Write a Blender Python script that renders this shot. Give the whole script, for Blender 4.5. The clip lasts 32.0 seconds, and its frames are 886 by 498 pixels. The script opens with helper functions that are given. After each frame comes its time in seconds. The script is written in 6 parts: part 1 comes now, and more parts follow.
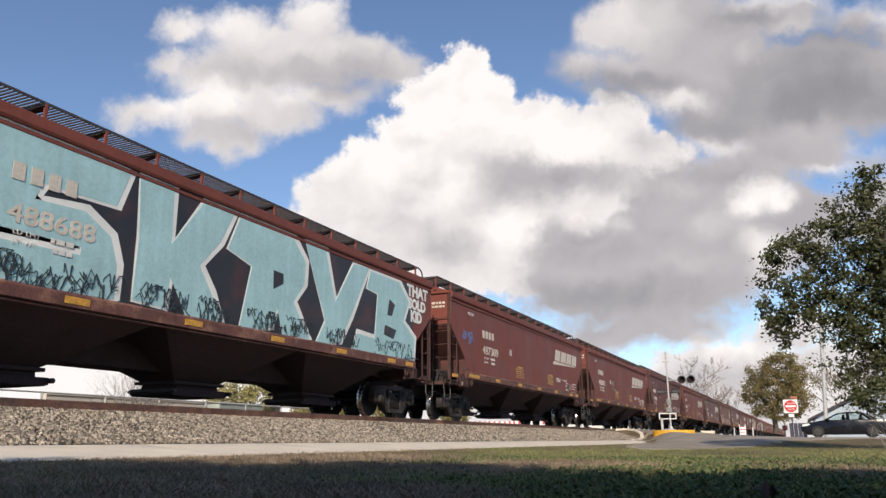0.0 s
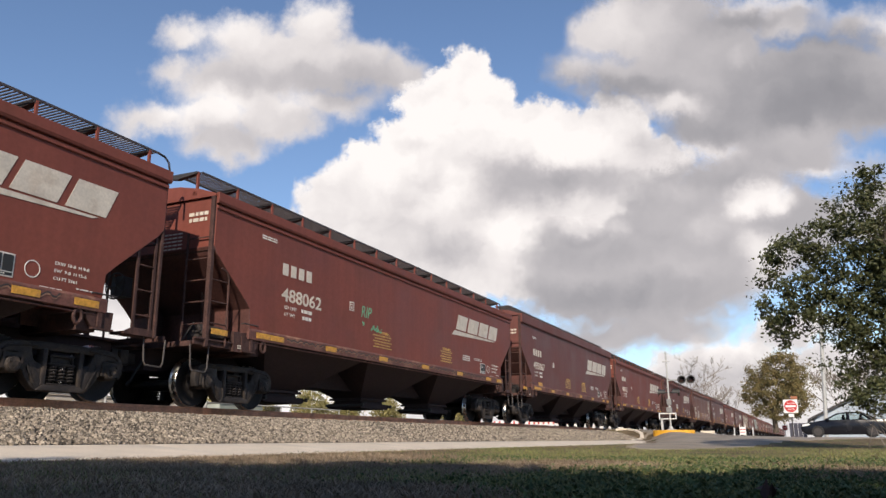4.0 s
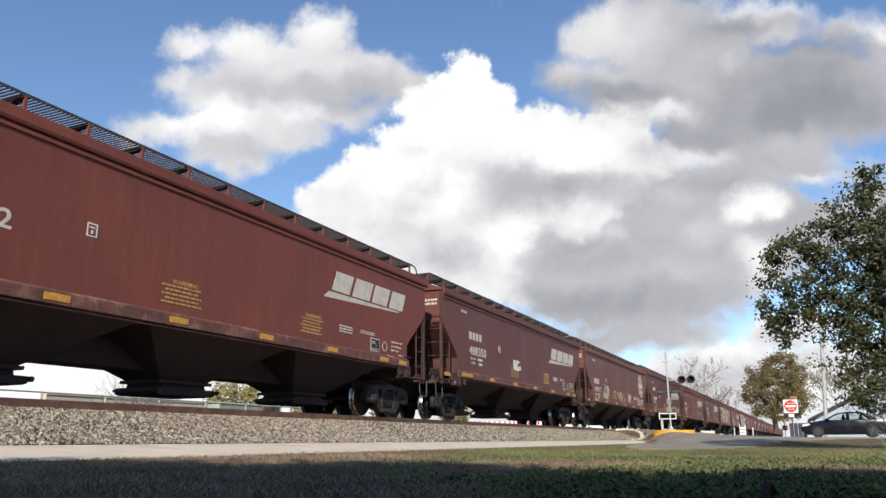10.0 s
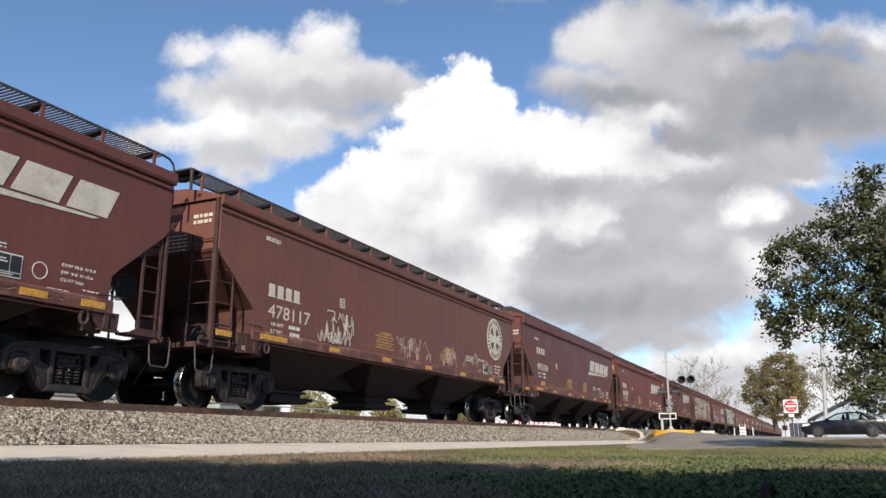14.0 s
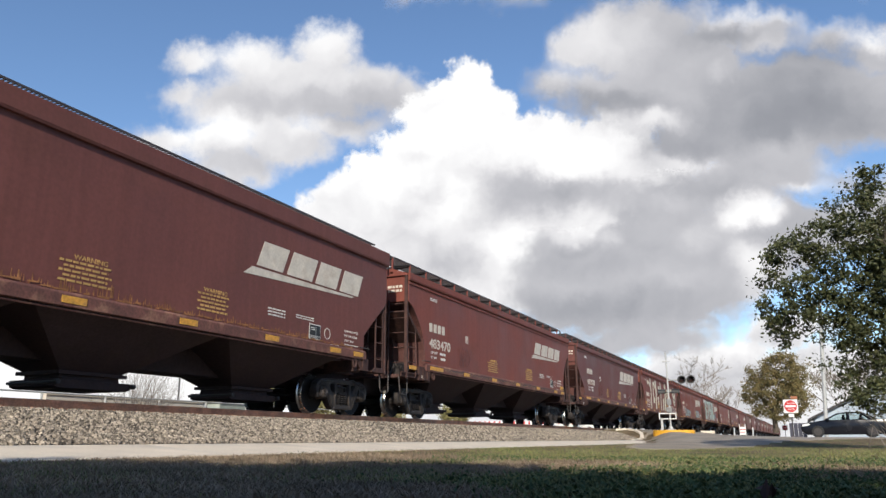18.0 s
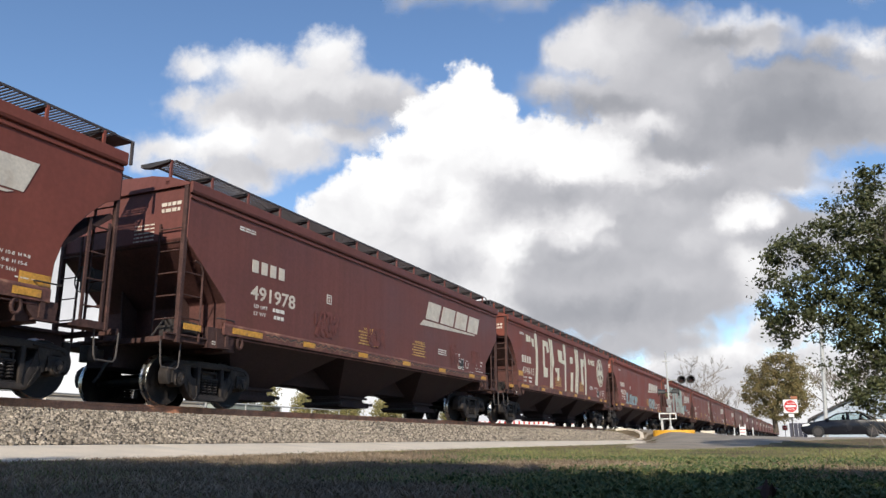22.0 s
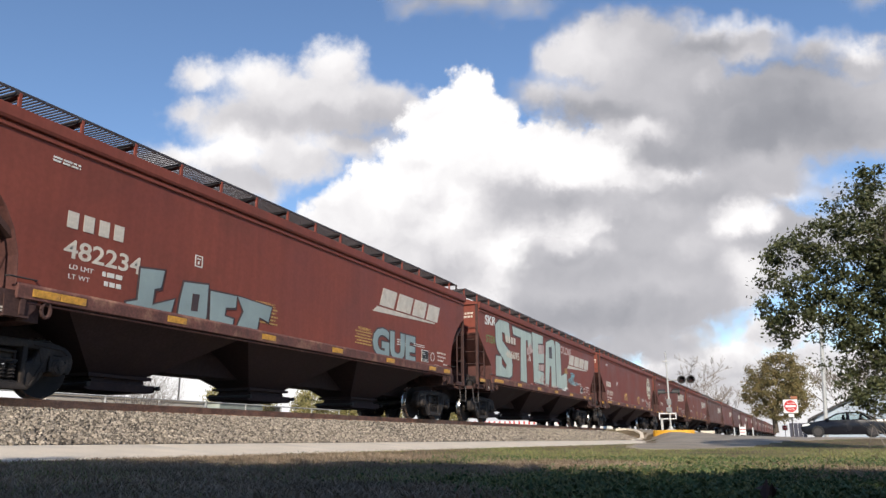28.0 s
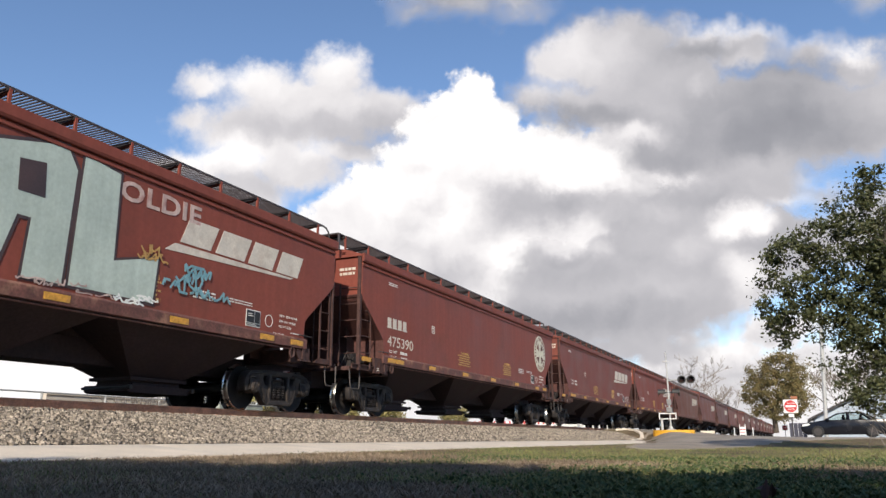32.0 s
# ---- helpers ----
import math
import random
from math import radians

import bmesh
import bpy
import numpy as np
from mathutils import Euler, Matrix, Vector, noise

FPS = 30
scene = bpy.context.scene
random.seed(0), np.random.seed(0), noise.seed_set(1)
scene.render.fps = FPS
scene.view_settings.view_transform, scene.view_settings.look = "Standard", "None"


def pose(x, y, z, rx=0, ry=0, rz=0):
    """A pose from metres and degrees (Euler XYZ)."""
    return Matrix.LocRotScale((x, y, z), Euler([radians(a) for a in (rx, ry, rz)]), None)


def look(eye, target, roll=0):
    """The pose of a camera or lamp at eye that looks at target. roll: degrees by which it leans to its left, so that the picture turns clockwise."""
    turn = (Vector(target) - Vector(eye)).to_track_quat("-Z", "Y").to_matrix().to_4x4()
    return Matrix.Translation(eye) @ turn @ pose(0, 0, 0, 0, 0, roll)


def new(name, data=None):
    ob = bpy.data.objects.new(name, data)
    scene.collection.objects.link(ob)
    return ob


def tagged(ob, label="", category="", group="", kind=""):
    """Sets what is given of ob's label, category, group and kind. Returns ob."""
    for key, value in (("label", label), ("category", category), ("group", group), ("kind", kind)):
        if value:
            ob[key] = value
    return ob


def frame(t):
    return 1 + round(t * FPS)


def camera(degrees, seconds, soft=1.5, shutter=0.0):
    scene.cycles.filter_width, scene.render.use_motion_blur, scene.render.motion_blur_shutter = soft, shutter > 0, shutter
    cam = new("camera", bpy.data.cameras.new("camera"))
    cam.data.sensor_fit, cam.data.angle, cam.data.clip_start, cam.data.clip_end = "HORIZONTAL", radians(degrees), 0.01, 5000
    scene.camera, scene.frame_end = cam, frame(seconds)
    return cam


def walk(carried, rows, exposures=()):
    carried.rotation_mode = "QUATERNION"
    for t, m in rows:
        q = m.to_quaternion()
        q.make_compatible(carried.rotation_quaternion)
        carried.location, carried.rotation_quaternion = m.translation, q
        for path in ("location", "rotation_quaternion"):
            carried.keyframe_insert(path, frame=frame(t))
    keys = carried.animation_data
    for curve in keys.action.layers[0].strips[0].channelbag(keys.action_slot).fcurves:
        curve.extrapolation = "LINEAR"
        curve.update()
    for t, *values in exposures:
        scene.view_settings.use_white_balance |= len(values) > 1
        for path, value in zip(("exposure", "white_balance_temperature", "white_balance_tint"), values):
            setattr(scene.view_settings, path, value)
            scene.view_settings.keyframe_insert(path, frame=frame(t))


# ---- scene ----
# ---------------------------------------------------------------- camera
EYE = Vector((0.0, 0.0, 0.28))
YAW, PITCH, ROLL = radians(65.56), radians(14.05), -0.35
FOV = 60.0
FORWARD = Vector((math.sin(YAW) * math.cos(PITCH), math.cos(YAW) * math.cos(PITCH), math.sin(PITCH)))
VIEW = look(EYE, EYE + FORWARD, ROLL)
cam = camera(FOV, 32.0, soft=1.45)
walk(cam, [(0.0, VIEW), (32.0, VIEW)], exposures=[(0.0, -0.03, 6850, 14), (4.0, -0.03, 6850, 14), (6.0, -0.05, 6780, 13), (7.0, 0.06, 6650, 12), (8.5, 0.08, 6500, 10), (26.0, 0.08, 6500, 10), (29.0, 0.10, 6620, 12), (32.0, 0.12, 6650, 12)])

# ---------------------------------------------------------------- sky and sun
SUN_EL, SUN_AZ = radians(31), radians(20)      # azimuth off the track's axis, towards the camera's side
SUN_FROM = Vector((-math.cos(SUN_AZ) * math.cos(SUN_EL), -math.sin(SUN_AZ) * math.cos(SUN_EL), math.sin(SUN_EL)))
world = bpy.data.worlds.new("sky")
scene.world = world
world.use_nodes = True
wn = world.node_tree.nodes
wl = world.node_tree.links
wn.clear()
sky = wn.new("ShaderNodeTexSky")
sky.sky_type = 'NISHITA'
sky.sun_disc = False
sky.sun_elevation = SUN_EL
sky.sun_rotation = math.atan2(SUN_FROM.x, SUN_FROM.y)
sky.air_density, sky.dust_density, sky.ozone_density = 1.0, 0.25, 4.3
wbg = wn.new("ShaderNodeBackground")
wbg.inputs["Strength"].default_value = 0.15
wout = wn.new("ShaderNodeOutputWorld")
wl.new(sky.outputs[0], wbg.inputs[0])
wl.new(wbg.outputs[0], wout.inputs[0])
sun = new("sun", bpy.data.lights.new("sun", 'SUN'))
sun.data.energy, sun.data.angle, sun.data.color = 5.0, radians(0.6), (1.0, 0.92, 0.78)
sun.matrix_world = look(SUN_FROM * 100, (0, 0, 0))
# ---------------------------------------------------------------- materials
def mat(name, base, rough=0.6, metal=0.0, vary=0.25, scale=6.0, fine=60.0, bump=0.15, spot=None, spot_amt=0.0, spot_scale=2.0, rand=0.0, island=0.0, tint=None, streak=0.0, spec=0.5, bump_dist=0.01):
    """A two-scale procedural surface: broad blotches, fine grain, relief, and if asked stains, streaks and a shift per object or per island."""
    m = bpy.data.materials.new(name)
    m.use_nodes = True
    n, l = m.node_tree.nodes, m.node_tree.links
    b = n["Principled BSDF"]
    b.inputs["Roughness"].default_value, b.inputs["Metallic"].default_value = rough, metal
    b.inputs["Specular IOR Level"].default_value = spec
    tc = n.new("ShaderNodeTexCoord")

    def tex(sc, det=4.0, stretch=None):
        t = n.new("ShaderNodeTexNoise")
        t.inputs["Scale"].default_value, t.inputs["Detail"].default_value = sc, det
        if stretch:
            mp = n.new("ShaderNodeMapping")
            mp.inputs["Scale"].default_value = stretch
            l.new(tc.outputs["Object"], mp.inputs[0])
            l.new(mp.outputs[0], t.inputs["Vector"])
        else:
            l.new(tc.outputs["Object"], t.inputs["Vector"])
        return t

    def rng(sock, lo, hi, a=0.3, z=0.7):
        r = n.new("ShaderNodeMapRange")
        r.inputs["From Min"].default_value, r.inputs["From Max"].default_value = a, z
        r.inputs["To Min"].default_value, r.inputs["To Max"].default_value = lo, hi
        l.new(sock, r.inputs[0])
        return r.outputs[0]

    def mul(col, fac):
        x = n.new("ShaderNodeVectorMath")
        x.operation = 'SCALE'
        l.new(col, x.inputs[0])
        l.new(fac, x.inputs["Scale"])
        return x.outputs[0]

    def mix(fac, a, c):
        x = n.new("ShaderNodeMix")
        x.data_type = 'RGBA'
        l.new(fac, x.inputs[0])
        l.new(a, x.inputs[6])
        x.inputs[7].default_value = (*c, 1)
        return x.outputs[2]
    rgb = n.new("ShaderNodeRGB")
    rgb.outputs[0].default_value = (*base, 1)
    col = rgb.outputs[0]
    broad, grain = tex(scale), tex(fine, 3.0)
    if tint:
        g = n.new("ShaderNodeNewGeometry") if island else n.new("ShaderNodeObjectInfo")
        src = g.outputs["Random Per Island"] if island else g.outputs["Random"]
        col = mix(rng(src, 0, 1, 0, 1), col, tint)
    if spot:
        col = mix(rng(tex(spot_scale, 6.0).outputs[0], 0, spot_amt, 0.52, 0.68), col, spot)
    if streak:
        s = tex(3.0, 3.0, (2.2, 2.2, 0.12))
        col = mul(col, rng(s.outputs[0], 1 - streak, 1 + streak))
    col = mul(col, rng(broad.outputs[0], 1 - vary, 1 + vary))
    col = mul(col, rng(grain.outputs[0], 1 - vary * 0.7, 1 + vary * 0.7))
    if rand:
        o = n.new("ShaderNodeObjectInfo")
        col = mul(col, rng(o.outputs["Random"], 1 - rand, 1 + rand, 0, 1))
    if island and not tint:
        g = n.new("ShaderNodeNewGeometry")
        col = mul(col, rng(g.outputs["Random Per Island"], 1 - island, 1 + island, 0, 1))
    l.new(col, b.inputs["Base Color"])
    l.new(rng(broad.outputs[0], max(0.02, rough - 0.1), min(1, rough + 0.1)), b.inputs["Roughness"])
    if bump:
        bp = n.new("ShaderNodeBump")
        bp.inputs["Strength"].default_value, bp.inputs["Distance"].default_value = bump, bump_dist
        l.new(grain.outputs[0], bp.inputs["Height"])
        l.new(bp.outputs[0], b.inputs["Normal"])
    return m


BROWN = [mat("oxide_paint_%s" % k, c, rough=0.58, vary=0.10, scale=0.7, fine=14, bump=0.08, spot=(0.10, 0.045, 0.03), spot_amt=0.26, spot_scale=0.9, streak=0.065, spec=0.2)
         for k, c in (("plain", (0.194, 0.058, 0.043)), ("dull", (0.180, 0.074, 0.055)), ("fresh", (0.220, 0.060, 0.042)), ("dusty", (0.150, 0.056, 0.048)))]
SILLDIRT = mat("sill_dirt", (0.13, 0.052, 0.042), rough=0.78, vary=0.35, scale=3.5, fine=24, spot=(0.24, 0.125, 0.082), spot_amt=0.85, spot_scale=3.4)
# bays, gates and centre sill: shade beneath the wagon is worked into this brown
UNDERSHADE = mat("underbody_shade_brown", (0.046, 0.031, 0.033), rough=0.75, vary=0.2, scale=1.5, fine=20, spot=(0.050, 0.034, 0.031), spot_amt=0.6, spec=0.15)
TRUCK = mat("cast_steel_grime", (0.033, 0.028, 0.027), rough=0.68, vary=0.4, scale=5, fine=45, bump=0.35, spot=(0.085, 0.063, 0.048), spot_amt=0.6, spot_scale=3.0, spec=0.25)
WHEEL = mat("wheel_steel", (0.022, 0.019, 0.019), rough=0.7, metal=0.1, vary=0.35, scale=6, fine=50, spot=(0.07, 0.056, 0.048), spot_amt=0.6, spec=0.3)
TREAD = mat("polished_tread", (0.55, 0.53, 0.50), rough=0.28, metal=1.0, vary=0.12, scale=8)
STEELDARK = mat("dark_steel", (0.035, 0.030, 0.030), rough=0.65, vary=0.3, scale=5, fine=40)
STEPSTEEL = mat("scuffed_step_steel", (0.075, 0.064, 0.060), rough=0.6, vary=0.3, scale=5, fine=40)
GALV = mat("galvanised_grating", (0.055, 0.045, 0.045), rough=0.6, vary=0.2, scale=5, fine=40)
LETTER = mat("faded_white_stencil", (0.60, 0.54, 0.46), rough=0.7, vary=0.12, scale=3, fine=25, spot=(0.42, 0.33, 0.26), spot_amt=0.5, spot_scale=4)
WHITE = mat("white_stencil", (0.68, 0.65, 0.60), rough=0.7, vary=0.12, scale=3, fine=25)
YELLOW = mat("reflector_yellow", (0.56, 0.28, 0.04), rough=0.55, vary=0.3, scale=4, fine=30, spot=(0.22, 0.115, 0.06), spot_amt=0.9, spot_scale=3.2)
YELLOWTXT = mat("yellow_stencil", (0.45, 0.27, 0.09), rough=0.7, vary=0.2, scale=4, fine=30)
BLACKPLATE = mat("black_placard", (0.02, 0.02, 0.02), rough=0.6, vary=0.1)
SPRAYBLUE = mat("spray_paint_pale_blue", (0.36, 0.57, 0.585), rough=0.55, vary=0.10, scale=1.2, fine=18, streak=0.06)
SPRAYWHITE = mat("spray_paint_white", (0.76, 0.76, 0.72), rough=0.6, vary=0.08, scale=2)
SPRAYBLACK = mat("spray_paint_black", (0.025, 0.024, 0.028), rough=0.5, vary=0.25, scale=2, spot=(0.09, 0.03, 0.025), spot_amt=0.8, spot_scale=1.2)
SPRAYSAGE = mat("spray_paint_sage", (0.42, 0.49, 0.435), rough=0.6, vary=0.10, scale=1.2, fine=18, streak=0.08)
SPRAYTEAL = mat("spray_paint_teal_grey", (0.25, 0.315, 0.315), rough=0.6, vary=0.14, scale=1.5)
SPRAYCREAM = mat("spray_paint_cream", (0.62, 0.58, 0.46), rough=0.65, vary=0.12, scale=2)
SPRAYAQUA = mat("spray_paint_aqua", (0.17, 0.33, 0.37), rough=0.6, vary=0.15, scale=2)
SPRAYOUT = mat("spray_paint_dark_outline", (0.06, 0.035, 0.035), rough=0.55, vary=0.2, scale=2)
RAILMAT = mat("rail_rust", (0.50, 0.235, 0.135), rough=0.75, vary=0.3, scale=4, fine=30, bump=0.25)
RAILTOP = mat("rail_head_bright", (0.45, 0.43, 0.42), rough=0.3, metal=1.0, vary=0.1)
TIEMAT = mat("weathered_timber", (0.11, 0.085, 0.065), rough=0.9, vary=0.35, scale=4, fine=30, bump=0.4)
STONE = mat("ballast_stone", (0.44, 0.375, 0.30), rough=0.9, vary=0.28, scale=9, fine=60, bump=0.3, island=0.5, tint=(0.060, 0.050, 0.043), spec=0.2)
BALLASTBED = mat("ballast_bed", (0.085, 0.077, 0.066), rough=0.95, vary=0.45, scale=16, fine=34, bump=1.0, bump_dist=0.05, spec=0.15)
GRASSGROUND = mat("turf_soil", (0.14, 0.105, 0.066), rough=0.95, vary=0.35, scale=1.2, fine=40, bump=0.6, spot=(0.075, 0.11, 0.035), spot_amt=0.9, spot_scale=0.35, bump_dist=0.03, spec=0.1)
CONCRETE = mat("pale_concrete", (0.62, 0.54, 0.44), rough=0.9, vary=0.10, scale=1.5, fine=30, bump=0.2, spot=(0.40, 0.37, 0.33), spot_amt=0.5, spot_scale=0.7)
ASPHALT = mat("worn_asphalt", (0.235, 0.20, 0.16), rough=0.9, vary=0.28, scale=0.8, fine=50, bump=0.3, spot=(0.30, 0.24, 0.17), spot_amt=0.8, spot_scale=0.5)
KERBYEL = mat("yellow_kerb_paint", (0.70, 0.36, 0.03), rough=0.6, vary=0.15, scale=3)
SILVER = mat("aluminium_paint", (0.42, 0.42, 0.41), rough=0.6, metal=0.1, vary=0.1, scale=4)
GALVGREY = mat("dull_galvanised_box", (0.20, 0.20, 0.20), rough=0.6, vary=0.15, scale=4)
WHITEPAINT = mat("white_paint", (0.75, 0.75, 0.73), rough=0.6, vary=0.06, scale=3)
REDPAINT = mat("red_paint", (0.50, 0.03, 0.03), rough=0.5, vary=0.1, scale=3)
ORANGEPAINT = mat("orange_sign", (0.36, 0.13, 0.06), rough=0.5, vary=0.1, scale=3)
BARK = mat("bark", (0.10, 0.078, 0.06), rough=0.95, vary=0.35, scale=5, fine=30, bump=0.6)
TWIG = mat("bare_twig", (0.22, 0.19, 0.165), rough=0.95, vary=0.25, scale=5)
LEAFDARK = mat("glossy_dark_leaf", (0.036, 0.046, 0.016), rough=0.5, vary=0.25, scale=2, island=0.5, tint=(0.080, 0.082, 0.032), bump=0, spec=0.3)
LEAFOAK = mat("autumn_oak_leaf", (0.115, 0.108, 0.042), rough=0.7, vary=0.25, scale=0.4, island=0.5, tint=(0.21, 0.145, 0.055), bump=0)
LEAFBUSH = mat("olive_bush_leaf", (0.19, 0.18, 0.065), rough=0.7, vary=0.25, scale=1, island=0.5, tint=(0.36, 0.30, 0.12), bump=0)
GRASSDRY = mat("dry_grass_blade", (0.32, 0.24, 0.17), rough=0.9, vary=0.3, scale=1.0, island=0.5, tint=(0.15, 0.11, 0.07), bump=0)
GRASSGREEN = mat("green_grass_blade", (0.085, 0.118, 0.034), rough=0.8, vary=0.3, scale=1.0, island=0.5, tint=(0.27, 0.25, 0.095), bump=0)
CLOVER = mat("clover_leaf", (0.055, 0.088, 0.034), rough=0.7, vary=0.25, scale=2, island=0.5, tint=(0.075, 0.11, 0.04), bump=0, spec=0.3)
CARBLACK = mat("black_car_paint", (0.008, 0.0085, 0.012), rough=0.2, spec=0.3, vary=0.1, scale=2, bump=0)
CARGLASS = mat("car_glass", (0.02, 0.022, 0.025), rough=0.05, vary=0.05, bump=0, spec=1.0)
CARCLEAR = mat("car_window_glass", (0.80, 0.86, 0.84), rough=0.03, vary=0.02, bump=0)
CARCLEAR.node_tree.nodes["Principled BSDF"].inputs["Transmission Weight"].default_value = 1.0
CARCLEAR.node_tree.nodes["Principled BSDF"].inputs["IOR"].default_value = 1.12
RUBBER = mat("rubber", (0.02, 0.02, 0.02), rough=0.9, vary=0.2)
SIDING = mat("pale_blue_siding", (0.42, 0.48, 0.55), rough=0.8, vary=0.05, scale=1)
ROOFGREY = mat("grey_shingle", (0.16, 0.15, 0.15), rough=0.9, vary=0.25, scale=3, fine=30)
NAVY = mat("navy_board", (0.045, 0.045, 0.065), rough=0.7, vary=0.15)
LENS = mat("dark_red_lens", (0.03, 0.016, 0.016), rough=0.2, vary=0.1, bump=0)
# grime on posts, ladders and beams; on the slope sheets also painted-in shade
GRIMESHADE = mat("grime_and_shade_paint", (0.066, 0.036, 0.032), rough=0.75, vary=0.3, scale=3, fine=25, spot=(0.125, 0.062, 0.052), spot_amt=0.7, spot_scale=2.5, spec=0.2)
SCRIBBLE = mat("marker_scribble", (0.03, 0.045, 0.05), rough=0.6, vary=0.2)
SPRAYGREEN = mat("spray_paint_green", (0.12, 0.34, 0.20), rough=0.6, vary=0.15)
SPRAYTAGGREEN = mat("spray_paint_leaf_green", (0.14, 0.20, 0.06), rough=0.6, vary=0.15)
SMUDGE = mat("dark_smudge_paint", (0.145, 0.046, 0.038), rough=0.7, vary=0.3, scale=3)
SCARRUST = mat("pale_scar_rust", (0.235, 0.125, 0.085), rough=0.85, vary=0.35, scale=4, fine=30, spot=(0.12, 0.055, 0.042), spot_amt=0.9, spot_scale=3)
SILLRUST = mat("flaking_rust", (0.29, 0.125, 0.05), rough=0.9, vary=0.35, scale=6, fine=40, spot=(0.12, 0.05, 0.03), spot_amt=0.8, spot_scale=5)
SPRAYPINK = mat("spray_paint_faded_pink", (0.50, 0.37, 0.33), rough=0.7, vary=0.2, scale=3, streak=0.25, spot=(0.2, 0.06, 0.05), spot_amt=0.7, spot_scale=3)
SPRAYINDIGO = mat("spray_paint_indigo", (0.13, 0.15, 0.30), rough=0.6, vary=0.2)
# end sheets: oxide paint darkened for both dirt and the shade between wagons
ENDSHADE = mat("grimy_shaded_end_paint", (0.098, 0.044, 0.039), rough=0.7, vary=0.25, scale=1.5, fine=20, spot=(0.14, 0.05, 0.04), spot_amt=0.5, spot_scale=1.5, spec=0.2)
# ---------------------------------------------------------------- mesh building
class Geo:
    """Collects vertices, faces and material slots for one mesh."""
    def __init__(self):
        self.v, self.f, self.m = [], [], []

    def add(self, verts, faces, slot=0):
        o = len(self.v)
        self.v += [tuple(v) for v in verts]
        self.f += [tuple(i + o for i in f) for f in faces]
        self.m += [slot] * len(faces)
        return self

    def box(self, x0, x1, y0, y1, z0, z1, slot=0):
        return self.add([(x, y, z) for z in (z0, z1) for y in (y0, y1) for x in (x0, x1)],
                        [(0, 2, 3, 1), (4, 5, 7, 6), (0, 1, 5, 4), (2, 6, 7, 3), (0, 4, 6, 2), (1, 3, 7, 5)], slot)

    def prism(self, poly, a, b, axis="y", slot=0):
        """A polygon (first coordinate, z) swept from a to b along y, or (y, z) along x, or (x, y) along z."""
        put = {"y": lambda p, t: (p[0], t, p[1]), "x": lambda p, t: (t, p[0], p[1]), "z": lambda p, t: (p[0], p[1], t)}[axis]
        n = len(poly)
        v = [put(p, a) for p in poly] + [put(p, b) for p in poly]
        return self.add(v, [tuple(range(n - 1, -1, -1)), tuple(range(n, 2 * n))] + [(i, (i + 1) % n, n + (i + 1) % n, n + i) for i in range(n)], slot)

    def tube(self, p, q, r, n=8, r2=None, slot=0):
        p, q = Vector(p), Vector(q)
        t = (q - p).normalized()
        a = t.orthogonal().normalized()
        b = t.cross(a)
        r2 = r if r2 is None else r2
        v = [p + (a * math.cos(k * math.tau / n) + b * math.sin(k * math.tau / n)) * r for k in range(n)]
        v += [q + (a * math.cos(k * math.tau / n) + b * math.sin(k * math.tau / n)) * r2 for k in range(n)]
        return self.add(v, [tuple(range(n - 1, -1, -1)), tuple(range(n, 2 * n))] + [(i, (i + 1) % n, n + (i + 1) % n, n + i) for i in range(n)], slot)

    def pipe(self, pts, r, n=6, slot=0):
        for p, q in zip(pts, pts[1:]):
            self.tube(p, q, r, n, slot=slot)
        return self

    def lathe(self, prof, n=28, axis="y", c=(0, 0, 0), slot=0, caps=True):
        """A profile of (radius, along) turned about an axis."""
        v = []
        for r, t in prof:
            for k in range(n):
                u, w = r * math.cos(k * math.tau / n), r * math.sin(k * math.tau / n)
                v.append((c[0] + u, c[1] + t, c[2] + w) if axis == "y" else (c[0] + u, c[1] + w, c[2] + t))
        f = [(j * n + k, j * n + (k + 1) % n, (j + 1) * n + (k + 1) % n, (j + 1) * n + k) for j in range(len(prof) - 1) for k in range(n)]
        if caps:
            f += [tuple(range(n - 1, -1, -1)), tuple(range((len(prof) - 1) * n, len(prof) * n))]
        return self.add(v, f, slot)

    def flat(self, poly, y, slot=0, thick=0.006):
        """A thin painted shape on the side that faces the camera, in (x, z)."""
        return self.prism(poly, y - thick, y, slot=slot)

    def mesh(self, name, mats, bevel=0.0, smooth=False):
        me = bpy.data.meshes.new(name)
        me.from_pydata(self.v, [], self.f)
        for m in mats if isinstance(mats, (list, tuple)) else [mats]:
            me.materials.append(m)
        me.polygons.foreach_set("material_index", self.m)
        bm = bmesh.new()
        bm.from_mesh(me)
        bmesh.ops.recalc_face_normals(bm, faces=bm.faces)
        if bevel:
            sharp = [e for e in bm.edges if len(e.link_faces) == 2 and e.calc_face_angle(0) > 0.5]
            bmesh.ops.bevel(bm, geom=sharp, offset=bevel, segments=2, affect='EDGES', profile=0.5)
        bm.to_mesh(me)
        bm.free()
        if smooth:
            me.polygons.foreach_set("use_smooth", [True] * len(me.polygons))
            me.set_sharp_from_angle(angle=radians(40))
        return me


def part(name, me, parent, label="", at=None):
    """One mesh object under a thing or a part."""
    ob = new(name, me)
    ob.parent = parent
    if at is not None:
        ob.matrix_basis = at
    if label:
        ob["label"] = label
    return ob


def thing(name, label, category, at=None, group="", kind="", me=None):
    ob = new(name, me)
    if at is not None:
        ob.matrix_basis = at
    return tagged(ob, label, category, group, kind)


MESHES = {}


def shared(key, make):
    if key not in MESHES:
        MESHES[key] = make()
    return MESHES[key]


